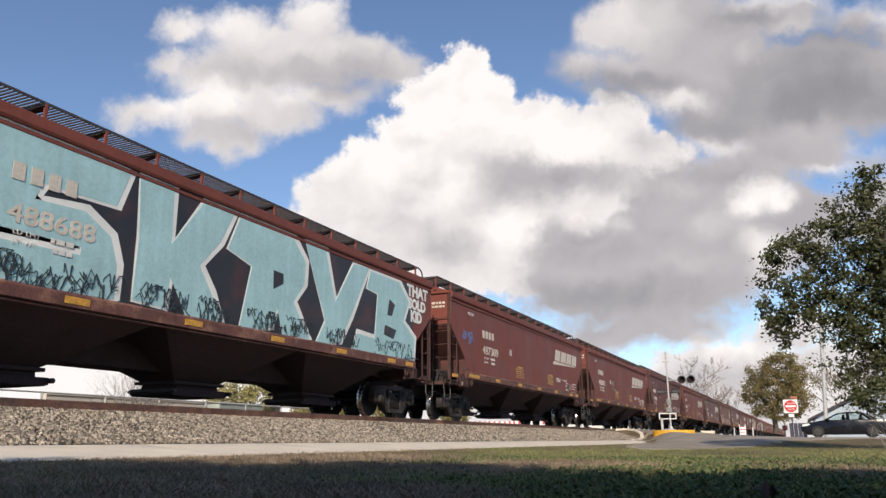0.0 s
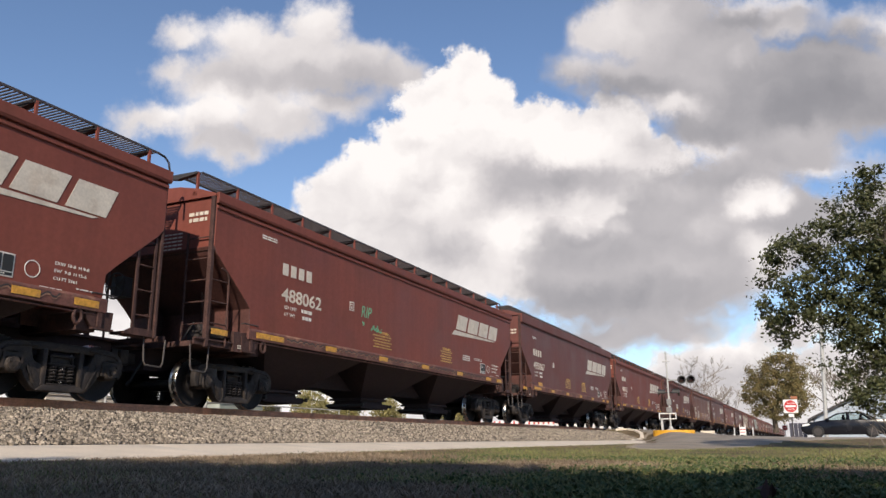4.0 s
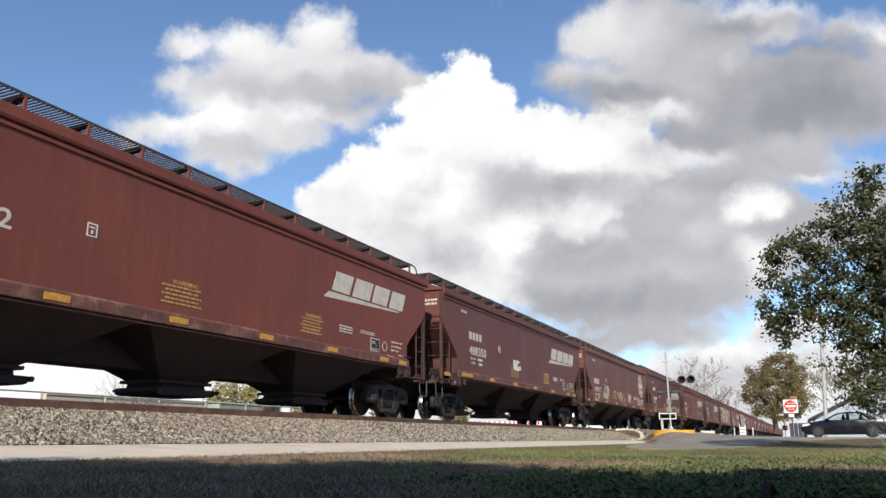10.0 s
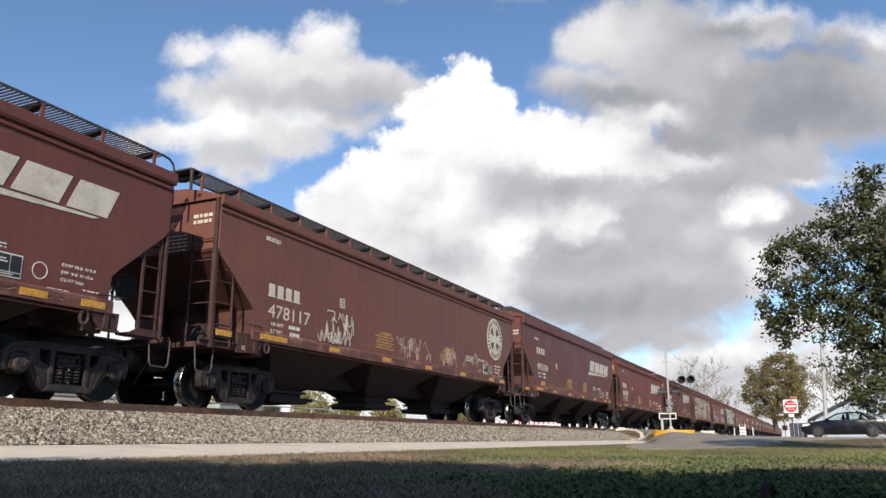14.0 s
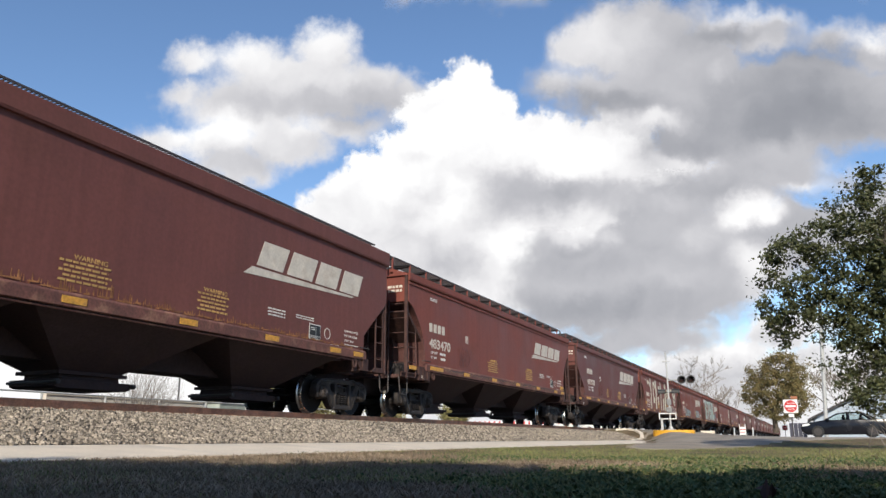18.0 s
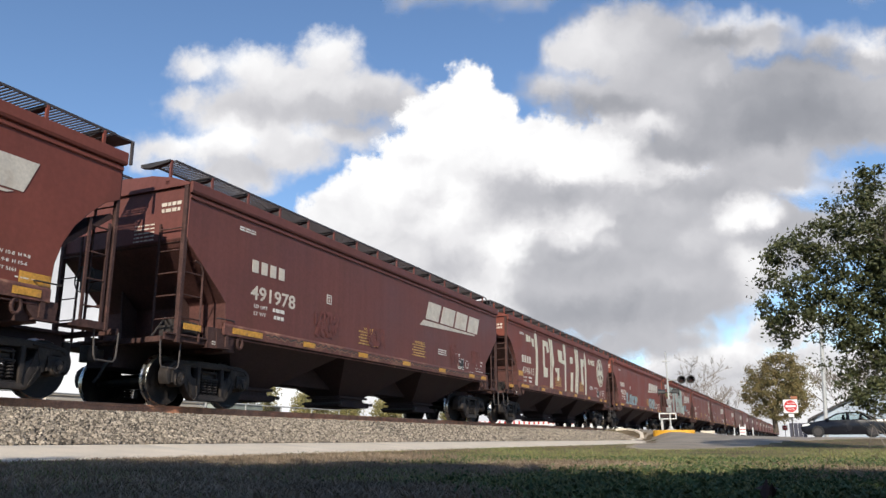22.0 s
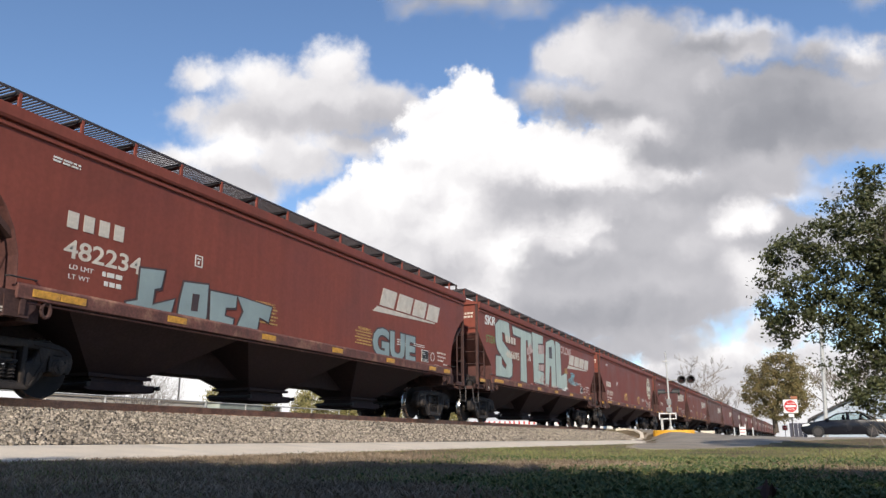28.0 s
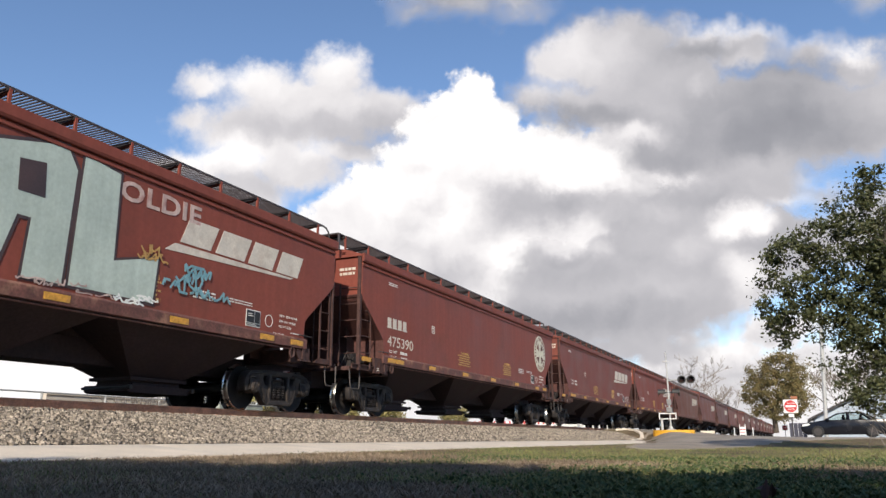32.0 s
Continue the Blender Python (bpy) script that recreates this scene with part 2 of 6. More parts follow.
def text_mesh(body, material, height, slant=0.0, spacing=1.0, bold=0.0, squeeze=1.0):
    """Lettering in the built-in font as a thin mesh standing in x-z, facing -y, its lower left corner at the origin."""
    cu = bpy.data.curves.new("lettering", 'FONT')
    cu.body, cu.size, cu.shear, cu.space_character, cu.offset, cu.extrude, cu.resolution_u = body, height / 0.72, slant, spacing, bold, 0.003, 3
    ob = bpy.data.objects.new("lettering", cu)
    scene.collection.objects.link(ob)
    me = bpy.data.meshes.new_from_object(ob.evaluated_get(bpy.context.evaluated_depsgraph_get()))
    bpy.data.objects.remove(ob)
    me.transform(Matrix.Diagonal((squeeze, 1, 1, 1)))
    me.transform(Matrix.Rotation(radians(90), 4, 'X'))
    me.materials.clear()
    me.materials.append(material)
    return me


def step(a, b, x):
    t = min(1.0, max(0.0, (x - a) / (b - a)))
    return t * t * (3 - 2 * t)


def ramp(x, pts):
    for (a, u), (b, w) in zip(pts, pts[1:]):
        if x <= b:
            return u + (w - u) * min(1.0, max(0.0, (x - a) / (b - a)))
    return pts[-1][1]
# ---------------------------------------------------------------- plan: the track runs along x, the camera's side is -y
SIDE_Y = 9.92            # the wagons' near side
TRACK_Y = SIDE_Y + 1.62
RAIL_Z = 0.95


def ground_z(x, y):
    """Turf by the camera, the rise to the track, the hump of the level crossing, the fields beyond."""
    base = ramp(y, [(-40, -0.1), (0, 0.0), (3.5, 0.02), (6.6, 0.115), (8.0, 0.25), (9.0, 0.3), (14.5, 0.3), (22, 0.9), (40, 1.0), (80, 0.9), (300, 0.9)])
    road = ramp(y, [(-60, 0.1), (-12, 0.25), (0, 0.34), (4.9, 0.52), (6.7, 0.76), (9.5, 0.9), (14, 0.9), (22, 0.8), (60, 0.6)])
    near = step(4.5, 8.0, y) * (1 - step(14, 18, y))
    w = step(28 + 15.2 * near, 43 + 3.6 * near, x) * (1 - step(62, 95, x))
    w *= 1 - step(90, 130, abs(y))
    return base + (road - base) * w


def build_ground():
    xs = [-3000, -1000, -400, -150, -80, -50] + list(np.arange(-30, 70, 1.0)) + [75, 80, 90, 100, 120, 150, 220, 400, 900, 2000, 4200]
    ys = [-3000, -1000, -300, -120, -60, -40] + list(np.arange(-20, 30, 0.7)) + [33, 37, 42, 50, 60, 80, 110, 130, 160, 300, 900, 3000]
    ys = sorted(set(list(ys) + [6.6, 8.0]))
    g = Geo()
    v = []
    for x in xs:
        for y in ys:
            bumpy = 0.03 * noise.noise((x * 0.35, y * 0.35, 0.0)) + 0.012 * noise.noise((x * 1.7, y * 1.7, 3.0)) if (y < 6.2 and abs(x) < 60) else 0.0
            v.append((x, y, ground_z(x, y) + bumpy))
    n = len(ys)
    g.add(v, [(i * n + j, (i + 1) * n + j, (i + 1) * n + j + 1, i * n + j + 1) for i in range(len(xs) - 1) for j in range(n - 1)])
    me = g.mesh("ground", GRASSGROUND, smooth=True)
    thing("ground", "mixed dry and green mown turf with bare soil", "ground", kind="structure", me=me)


def sheet_on_ground(name, label, category, inside, x0, x1, y0, y1, dx, dy, lift, material):
    """A paved sheet that follows the ground, with skirts, where inside(x, y) holds."""
    g = Geo()
    xs, ys = np.arange(x0, x1 + 1e-6, dx), np.arange(y0, y1 + 1e-6, dy)
    for a, b in zip(xs, xs[1:]):
        for c, d in zip(ys, ys[1:]):
            if inside((a + b) / 2, (c + d) / 2):
                g.add([(x, y, ground_z(x, y) + lift) for x, y in ((a, c), (b, c), (b, d), (a, d))] + [(x, y, ground_z(x, y) - 0.1) for x, y in ((a, c), (b, c), (b, d), (a, d))],
                      [(0, 1, 2, 3), (0, 4, 5, 1), (1, 5, 6, 2), (2, 6, 7, 3), (3, 7, 4, 0)])
    return thing(name, label, category, kind="structure", me=g.mesh(name, material))


build_ground()


def path_slab(x0, x1):
    g = Geo()
    g.prism([(6.6, 0.0), (6.6, 0.128), (8.02, 0.262), (8.02, 0.0)], x0, x1, axis="x")
    return g.mesh("slab", CONCRETE, bevel=0.008)


footpath = thing("pavement", "pale sunlit concrete footpath beside the ballast", "footpath", kind="structure")
for k in range(25):
    part("slab", shared("slab", lambda: path_slab(0.004, 2.996)), footpath, at=pose(-34 + 3 * k, 0, 0))


def in_road(x, y):
    if y > 9.7:
        return 46.6 < x < 60
    left = ramp(y, [(-60, 46), (-3.5, 39.5), (-1.2, 38), (0.4, 36), (1.6, 31), (2.1, 26), (3.0, 22), (4.0, 21), (5.5, 28), (6.5, 36), (7.0, 40.8), (8.0, 41.0), (8.15, 45.6), (9.7, 46.4)])
    return left + 0.8 * noise.noise((y * 0.9, 0.3, 0.0)) * (y < 5.5) < x < ramp(y, [(-60, 58), (-3, 57), (2, 60), (9.7, 62)])


sheet_on_ground("road", "worn grey asphalt road rising over the crossing", "road", in_road, 20, 63, -60, 60, 0.5, 0.4, 0.02, ASPHALT)

# the rounded concrete kerb where the ballast ends at the crossing
kerb = Geo()
arc = [(40.9, 8.05), (42.6, 8.02), (44.0, 8.05), (45.1, 8.3), (45.8, 8.75), (46.1, 9.3), (45.9, 9.9)]
for (x1, y1), (x2, y2) in zip(arc, arc[1:]):
    t = Vector((x2 - x1, y2 - y1, 0)).normalized()
    s = Vector((-t.y, t.x, 0)) * 0.10
    lo = [Vector((x1, y1, 0)) - s, Vector((x2, y2, 0)) - s, Vector((x2, y2, 0)) + s, Vector((x1, y1, 0)) + s]
    kerb.add([(p.x, p.y, ground_z(p.x, p.y) - 0.1) for p in lo] + [(p.x, p.y, ground_z(p.x, p.y) + 0.07) for p in lo],
             [(0, 1, 2, 3), (4, 5, 6, 7), (0, 1, 5, 4), (1, 2, 6, 5), (2, 3, 7, 6), (3, 0, 4, 7)])
thing("kerb", "pale curved concrete kerb round the end of the ballast", "kerb", kind="structure", me=kerb.mesh("kerb", CONCRETE))

# yellow island under the signal mast
isl = Geo()
pts = []
for k in range(24):
    a = k * math.tau / 24
    pts.append((44.0 + 0.7 * math.cos(a), 6.35 + 1.1 * math.sin(a)))
isl.prism(pts, 0.35, 0.78, axis="z")
thing("kerb_island", "yellow painted raised kerb island under the signal mast", "traffic island", kind="structure", me=isl.mesh("kerb_island", KERBYEL, bevel=0.03))

# ---------------------------------------------------------------- track
def bed(x0, x1):
    g = Geo()
    g.prism([(8.02, 0.1), (8.02, 0.27), (9.6, 0.68), (9.95, 0.755), (13.15, 0.755), (13.5, 0.68), (15.2, 0.28), (15.2, 0.1)], x0, x1, axis="x")
    return g


ballast = bed(-70, 45.4)
ballast.add(*(lambda q: (q.v, q.f))(bed(62, 700)))
thing("ballast_bed", "grey crushed stone ballast shoulder under the track", "ballast", kind="structure", me=ballast.mesh("ballast_bed", BALLASTBED))


def rail_geo():
    g = Geo()
    prof = [(-0.075, 0), (0.075, 0), (0.075, 0.015), (0.03, 0.04), (0.03, 0.125), (0.037, 0.138), (0.037, 0.168), (0.030, 0.175), (-0.030, 0.175), (-0.037, 0.168), (-0.037, 0.138), (-0.03, 0.125), (-0.03, 0.04), (-0.075, 0.015)]
    g.prism(prof, -70, 700, axis="x")
    me = g.mesh("rail", [RAILMAT, RAILTOP])
    for q in me.polygons:
        if q.normal.z > 0.9 and q.center.z > 0.17:
            q.material_index = 1
    return me


for s in (-1, 1):
    thing("rail", "rusty brown steel rail with a worn bright head", "rail", pose(0, TRACK_Y + s * 0.755, RAIL_Z - 0.175), group="rails", me=shared("rail", rail_geo))
clip_me = Geo().box(-0.09, 0.09, -0.17, -0.085, 0.0, 0.022).prism([(-0.035, 0.022), (0.035, 0.022), (0.02, 0.05), (-0.02, 0.05)], -0.13, -0.095).mesh("tie_plate", RAILMAT, bevel=0.004)
tie_me = Geo().box(-0.11, 0.11, -1.28, 1.28, -0.17, 0.0).mesh("sleeper", TIEMAT, bevel=0.012)
for k in range(150):
    sl = thing("sleeper", "weathered dark timber sleeper bedded in ballast", "sleeper", pose(-12 + 0.52 * k, TRACK_Y, RAIL_Z - 0.177, 0, 0, 0), group="sleepers", me=tie_me)
    if 20 < k < 90:
        part("tie_plate", clip_me, sl, "rusty steel plate with a spike", at=pose(0, -0.755, 0.002))
# ---------------------------------------------------------------- covered hopper wagons
HALF = 1.62              # half the width; local x runs along the wagon, z up from the rail head
SILL, EAVE = 1.40, 4.0


def body_mesh(length, eave, paint, round_cut):
    """Side sheets with cut lower corners, end sheets, slope sheets and the arched roof, as one welded shell."""
    g = Geo()
    if round_cut:
        cut = [(0, 3.25), (0.28, 3.12), (0.55, 2.88), (0.80, 2.60), (0.97, 2.30), (1.08, 1.95), (1.12, SILL)]
    else:
        cut = [(0, 3.0), (0.10, 2.86), (0.98, 2.12), (1.16, 1.95), (1.2, SILL)]
    poly = cut + [(length - x, z) for x, z in reversed(cut)] + [(length, eave), (0, eave)]
    g.prism(poly, -HALF, HALF)
    me = g.mesh("body", [paint, ENDSHADE], bevel=0.012)
    # lower end-facing faces take the colour with dirt and shade mixed in
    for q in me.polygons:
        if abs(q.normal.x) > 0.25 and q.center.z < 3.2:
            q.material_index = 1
    return me


def roof_mesh(length, eave, paint):
    g = Geo()
    arch = [(-HALF - 0.015, eave + 0.004), (-HALF - 0.015, eave + 0.05), (-1.2, eave + 0.20), (-0.7, eave + 0.30), (0, eave + 0.34), (0.7, eave + 0.30), (1.2, eave + 0.20), (HALF + 0.015, eave + 0.05), (HALF + 0.015, eave + 0.004)]
    g.prism(arch, -0.06, length + 0.06, axis="x")
    return g.mesh("roof", paint)


def chord_mesh(length, eave, paint, deep):
    """The rolled top chord along one side."""
    g = Geo()
    h = 0.30 if deep else 0.15
    g.prism([(-0.055, eave - h), (0.0, eave - h), (0.0, eave + 0.075), (-0.075, eave + 0.075), (-0.075, eave - h + 0.05)], -0.03, length + 0.03, axis="x")
    if not deep:
        g.prism([(-0.03, eave - h - 0.10), (0.0, eave - h - 0.10), (0.0, eave - h - 0.03), (-0.03, eave - h - 0.03)], 0.0, length, axis="x")
    return g.mesh("top_chord", paint, bevel=0.012)


def sill_mesh(length):
    g = Geo()
    g.prism([(-0.05, SILL - 0.07), (0.02, SILL - 0.07), (0.02, SILL + 0.16), (-0.02, SILL + 0.16), (-0.05, SILL + 0.12)], 1.12, length - 1.12, axis="x")
    g.prism([(-0.02, SILL - 0.125), (0.02, SILL - 0.125), (0.02, SILL - 0.10), (-0.02, SILL - 0.10)], 1.3, length - 1.3, axis="x")
    return g.mesh("side_sill", SILLDIRT, bevel=0.01)


def bay_mesh():
    """One discharge bay: an upturned pyramid with its outlet gate."""
    g = Geo()
    top, low = 2.15, 0.62
    ring = lambda hx, hy, z: [(-hx, -hy, z), (hx, -hy, z), (hx, hy, z), (-hx, hy, z)]
    g.add(ring(top, 1.56, SILL - 0.004) + ring(low, 0.42, 0.49) + ring(low, 0.42, 0.40), [(3, 2, 1, 0), (0, 1, 5, 4), (1, 2, 6, 5), (2, 3, 7, 6), (3, 0, 4, 7), (4, 5, 9, 8), (5, 6, 10, 9), (6, 7, 11, 10), (7, 4, 8, 11), (8, 9, 10, 11)])
    g.add(ring(low + 0.10, 0.52, 0.51) + ring(low + 0.10, 0.52, 0.45), [(3, 2, 1, 0), (4, 5, 6, 7), (0, 1, 5, 4), (1, 2, 6, 5), (2, 3, 7, 6), (3, 0, 4, 7)])
    return g.mesh("hopper_bay", UNDERSHADE)


def gate_mesh():
    """The sliding outlet gate in its frame."""
    g = Geo()
    g.box(-0.60, 0.60, -0.46, 0.46, 0.26, 0.41)
    g.prism([(-0.80, 0.25), (-0.72, 0.22), (0.72, 0.22), (0.80, 0.25), (0.80, 0.36), (-0.80, 0.36)], -0.54, 0.54)
    return g.mesh("outlet_gate", UNDERSHADE, bevel=0.008)


def capstan_mesh():
    """The shaft that winds a gate, with its square-ended head."""
    g = Geo()
    g.lathe([(0.03, -0.64), (0.045, -0.63), (0.045, -0.57), (0.028, -0.56), (0.028, 0.58), (0.015, 0.59)], 10)
    return g.mesh("capstan", STEELDARK)


def centre_sill_mesh(length):
    g = Geo()
    g.box(-0.25, length + 0.25, -0.33, 0.33, 0.66, 1.12)
    g.box(2.0, length - 2.0, -0.30, 0.30, 1.12, SILL)
    return g.mesh("centre_sill", UNDERSHADE, bevel=0.015)


def platform_mesh(paint, decked):
    """End platform: end beam, side beams carried on from the sill, struts, bolster arms, and a deck at the brake end only."""
    g = Geo()
    if decked:
        g.box(-0.30, 1.20, -1.48, 1.48, 1.10, 1.14)
    g.box(-0.40, 1.5, -0.45, 0.45, 1.10, 1.15)
    g.box(-0.34, -0.28, -1.50, 1.50, 1.05, 1.15)
    return g.mesh("end_platform", paint, bevel=0.008)


def side_beam_mesh():
    """The platform's edge beam beyond the sill, with the hung end plate that carries small lettering."""
    g = Geo()
    g.box(-0.30, 0.80, 0.02, 0.06, 1.09, 1.22)
    g.box(-0.30, 0.80, -0.02, 0.06, 1.19, 1.22)
    g.box(0.74, 1.16, -0.03, 0.0, 1.05, 1.44)
    g.box(0.74, 0.79, 0.0, 0.10, 1.05, 1.44)
    g.box(0.10, 0.16, 0.05, 0.12, 1.06, 1.40)
    for k in range(4):
        g.box(0.86 + 0.06 * k, 0.90 + 0.06 * k, -0.034, -0.03, 1.16, 1.185, 1)
        g.box(0.86 + 0.06 * k, 0.90 + 0.06 * k, -0.034, -0.03, 1.115, 1.14, 1)
    return g.mesh("side_beam", [GRIMESHADE, LETTER], bevel=0.0)


def bolster_arm_mesh():
    return Geo().box(1.22, 1.58, -1.56, -0.3, 1.02, 1.30).mesh("body_bolster", GRIMESHADE, bevel=0.012)


def slope_mesh(paint):
    """The inclined slope sheet from the end sheet down into the first bay, and the web under it."""
    g = Geo()
    g.add([(0.02, -1.55, 2.95), (0.02, 1.55, 2.95), (1.98, 1.55, 1.43), (1.98, -1.55, 1.43), (0.10, -1.55, 3.0), (0.10, 1.55, 3.0), (2.06, 1.55, 1.46), (2.06, -1.55, 1.46)],
          [(0, 1, 2, 3), (4, 5, 6, 7), (0, 1, 5, 4), (1, 2, 6, 5), (2, 3, 7, 6), (3, 0, 4, 7)])
    for y in (-0.7, 0.7):
        g.prism([(0.85, 1.12), (1.9, 1.12), (1.9, 1.6), (1.0, 2.15), (0.75, 2.3)], y - 0.02, y + 0.02)
    return g.mesh("slope_sheet", paint)


def post_mesh(paint, eave, w):
    g = Geo()
    g.box(0.015 - w, 0.015, -0.045, 0.045, 1.06, eave + 0.02)
    return g.mesh("corner_post", paint, bevel=0.008)


def ladder_mesh():
    """The flat-bar ladder at the far end of the near side."""
    g = Geo()
    for x in (-0.19, 0.19):
        g.box(x - 0.024, x + 0.024, -0.014, 0.014, 1.10, 2.82)
    for k in range(4):
        z = 1.42 + 0.43 * k
        g.tube((-0.19, 0, z), (0.19, 0, z), 0.014, 6)
    return g.mesh("side_ladder", GRIMESHADE)


def handrail_mesh():
    """The bent handrail at the near end, with rungs back to the corner post."""
    g = Geo()
    g.pipe([(0.30, 0.0, 2.62), (0.44, -0.02, 2.56), (0.50, -0.02, 2.44), (0.50, -0.02, 1.12)], 0.021)
    for z in (1.52, 1.94, 2.36):
        g.tube((0.0, 0, z), (0.50, -0.02, z), 0.014, 6)
    return g.mesh("side_handrail", GRIMESHADE)


def end_ladder_mesh():
    """Rungs on the end, from the corner post to a thin inner stile."""
    g = Geo()
    g.box(-0.016, 0.016, 0.50, 0.535, 1.10, 3.30)
    for k in range(5):
        z = 1.50 + 0.42 * k
        g.tube((0, 0.0, z), (0, 0.52, z), 0.014, 6)
    return g.mesh("end_ladder", GRIMESHADE)


def stirrup_mesh():
    g = Geo()
    g.pipe([(-0.03, 0, 1.08), (-0.01, -0.02, 0.68), (0.03, -0.02, 0.61), (0.38, -0.02, 0.60), (0.43, -0.02, 0.67), (0.47, 0, 1.08)], 0.015)
    return g.mesh("stirrup_step", STEPSTEEL)


def grab_mesh():
    g = Geo()
    g.pipe([(0, 0, 0), (0, -0.07, 0), (0.45, -0.07, 0), (0.45, 0, 0)], 0.013)
    return g.mesh("grab_iron", STEELDARK)


def coupler_mesh():
    g = Geo()
    g.box(-0.62, -0.2, -0.10, 0.10, 0.78, 0.98)
    g.prism([(-0.66, -0.16), (-0.50, -0.19), (-0.42, -0.10), (-0.42, 0.16), (-0.55, 0.18), (-0.66, 0.05)], 0.74, 1.02, axis="z")
    return g.mesh("coupler", TRUCK, bevel=0.02)


def hose_mesh():
    g = Geo()
    g.pipe([(-0.42, -0.45, 0.80), (-0.55, -0.45, 0.62), (-0.62, -0.42, 0.45), (-0.66, -0.36, 0.36)], 0.028)
    return g.mesh("air_hose", RUBBER)


def brake_mesh():
    """Air reservoir and valve on the platform."""
    g = Geo()
    g.tube((0.35, -0.95, 1.42), (1.05, -0.95, 1.42), 0.18, 14)
    g.box(0.15, 0.42, -1.25, -0.98, 1.16, 1.42)
    g.tube((0.28, -1.30, 1.35), (0.28, -1.10, 1.35), 0.09, 10)
    g.pipe([(0.2, -1.2, 1.4), (0.05, -1.2, 1.55), (-0.1, -1.15, 1.3), (-0.2, -1.15, 1.16)], 0.018)
    g.pipe([(0.9, -0.95, 1.3), (1.2, -1.2, 1.2), (1.4, -1.2, 1.2)], 0.02)
    return g.mesh("brake_reservoir", TRUCK, bevel=0.0)


def brakewheel_mesh():
    g = Geo()
    n = 20
    pts = [(-0.30, 0.55 + 0.26 * math.cos(k * math.tau / n), 2.35 + 0.26 * math.sin(k * math.tau / n)) for k in range(n + 1)]
    g.pipe(pts, 0.014)
    for k in range(5):
        a = k * math.tau / 5
        g.tube((-0.27, 0.55, 2.35), (-0.30, 0.55 + 0.26 * math.cos(a), 2.35 + 0.26 * math.sin(a)), 0.012, 5)
    g.box(-0.27, -0.02, 0.40, 0.70, 2.15, 2.55)
    return g.mesh("brake_wheel", STEELDARK)


def walkway_mesh(length, z, y0, y1, fine):
    """A roof running board of open grating, seen from below: edge bars, cross slats, bearers."""
    g = Geo()
    x0, x1 = 0.12, length + 0.25
    for y in (y0, y1):
        g.box(x0, x1, y - 0.010, y + 0.010, z - 0.030, z + 0.012)
    x = x0
    while x < x1:
        g.box(x, x + 0.026, y0, y1, z - 0.012, z + 0.008)
        x += fine
    return g.mesh("running_board", GALV)


def bearer_mesh(z, roof, paint):
    g = Geo()
    g.box(-0.025, 0.025, -1.11, -1.07, roof, z - 0.035, 0)
    g.box(-0.06, 0.06, -1.14, -1.04, roof - 0.02, roof + 0.05, 0)
    g.prism([(-1.10, z - 0.036), (-0.36, z - 0.036), (-0.36, z - 0.10), (-0.58, z - 0.14), (-1.10, z - 0.08)], -0.055, 0.055, axis="x", slot=1)
    return g.mesh("walkway_bracket", [paint, STEELDARK])


def end_hoop_mesh(z, flip):
    """The bent pipe handrail at a running board's end."""
    g = Geo()
    pts = [(0.0, 0, z), (0.16, 0, z - 0.02), (0.27, 0, z - 0.10), (0.31, 0, z - 0.24), (0.31, 0, z - 0.52)]
    g.pipe([(-x if flip else x, y, q) for x, y, q in pts], 0.022)
    return g.mesh("end_handrail", STEELDARK)


def end_rail_mesh(z, flip):
    g = Geo()
    s = -1 if flip else 1
    g.box(min(0, 0.42 * s), max(0, 0.42 * s), 0.0, 0.6, z - 0.02, z + 0.012)
    g.box(0.40 * s - 0.02, 0.40 * s + 0.02, -0.03, 0.02, z - 0.45, z)
    g.box(0.40 * s - 0.02, 0.40 * s + 0.02, 0.56, 0.6, z - 0.45, z)
    return g.mesh("end_handrail", GALV)


def hatch_mesh(length, eave):
    g = Geo()
    g.prism([(-0.32, eave + 0.30), (-0.30, eave + 0.48), (-0.2, eave + 0.52), (0.2, eave + 0.52), (0.30, eave + 0.48), (0.32, eave + 0.30)], 0.7, length - 0.7, axis="x")
    return g.mesh("trough_hatch", STEELDARK)


# trucks -------------------------------------------------------------
AXLE, WHEEL_R = 0.89, 0.457


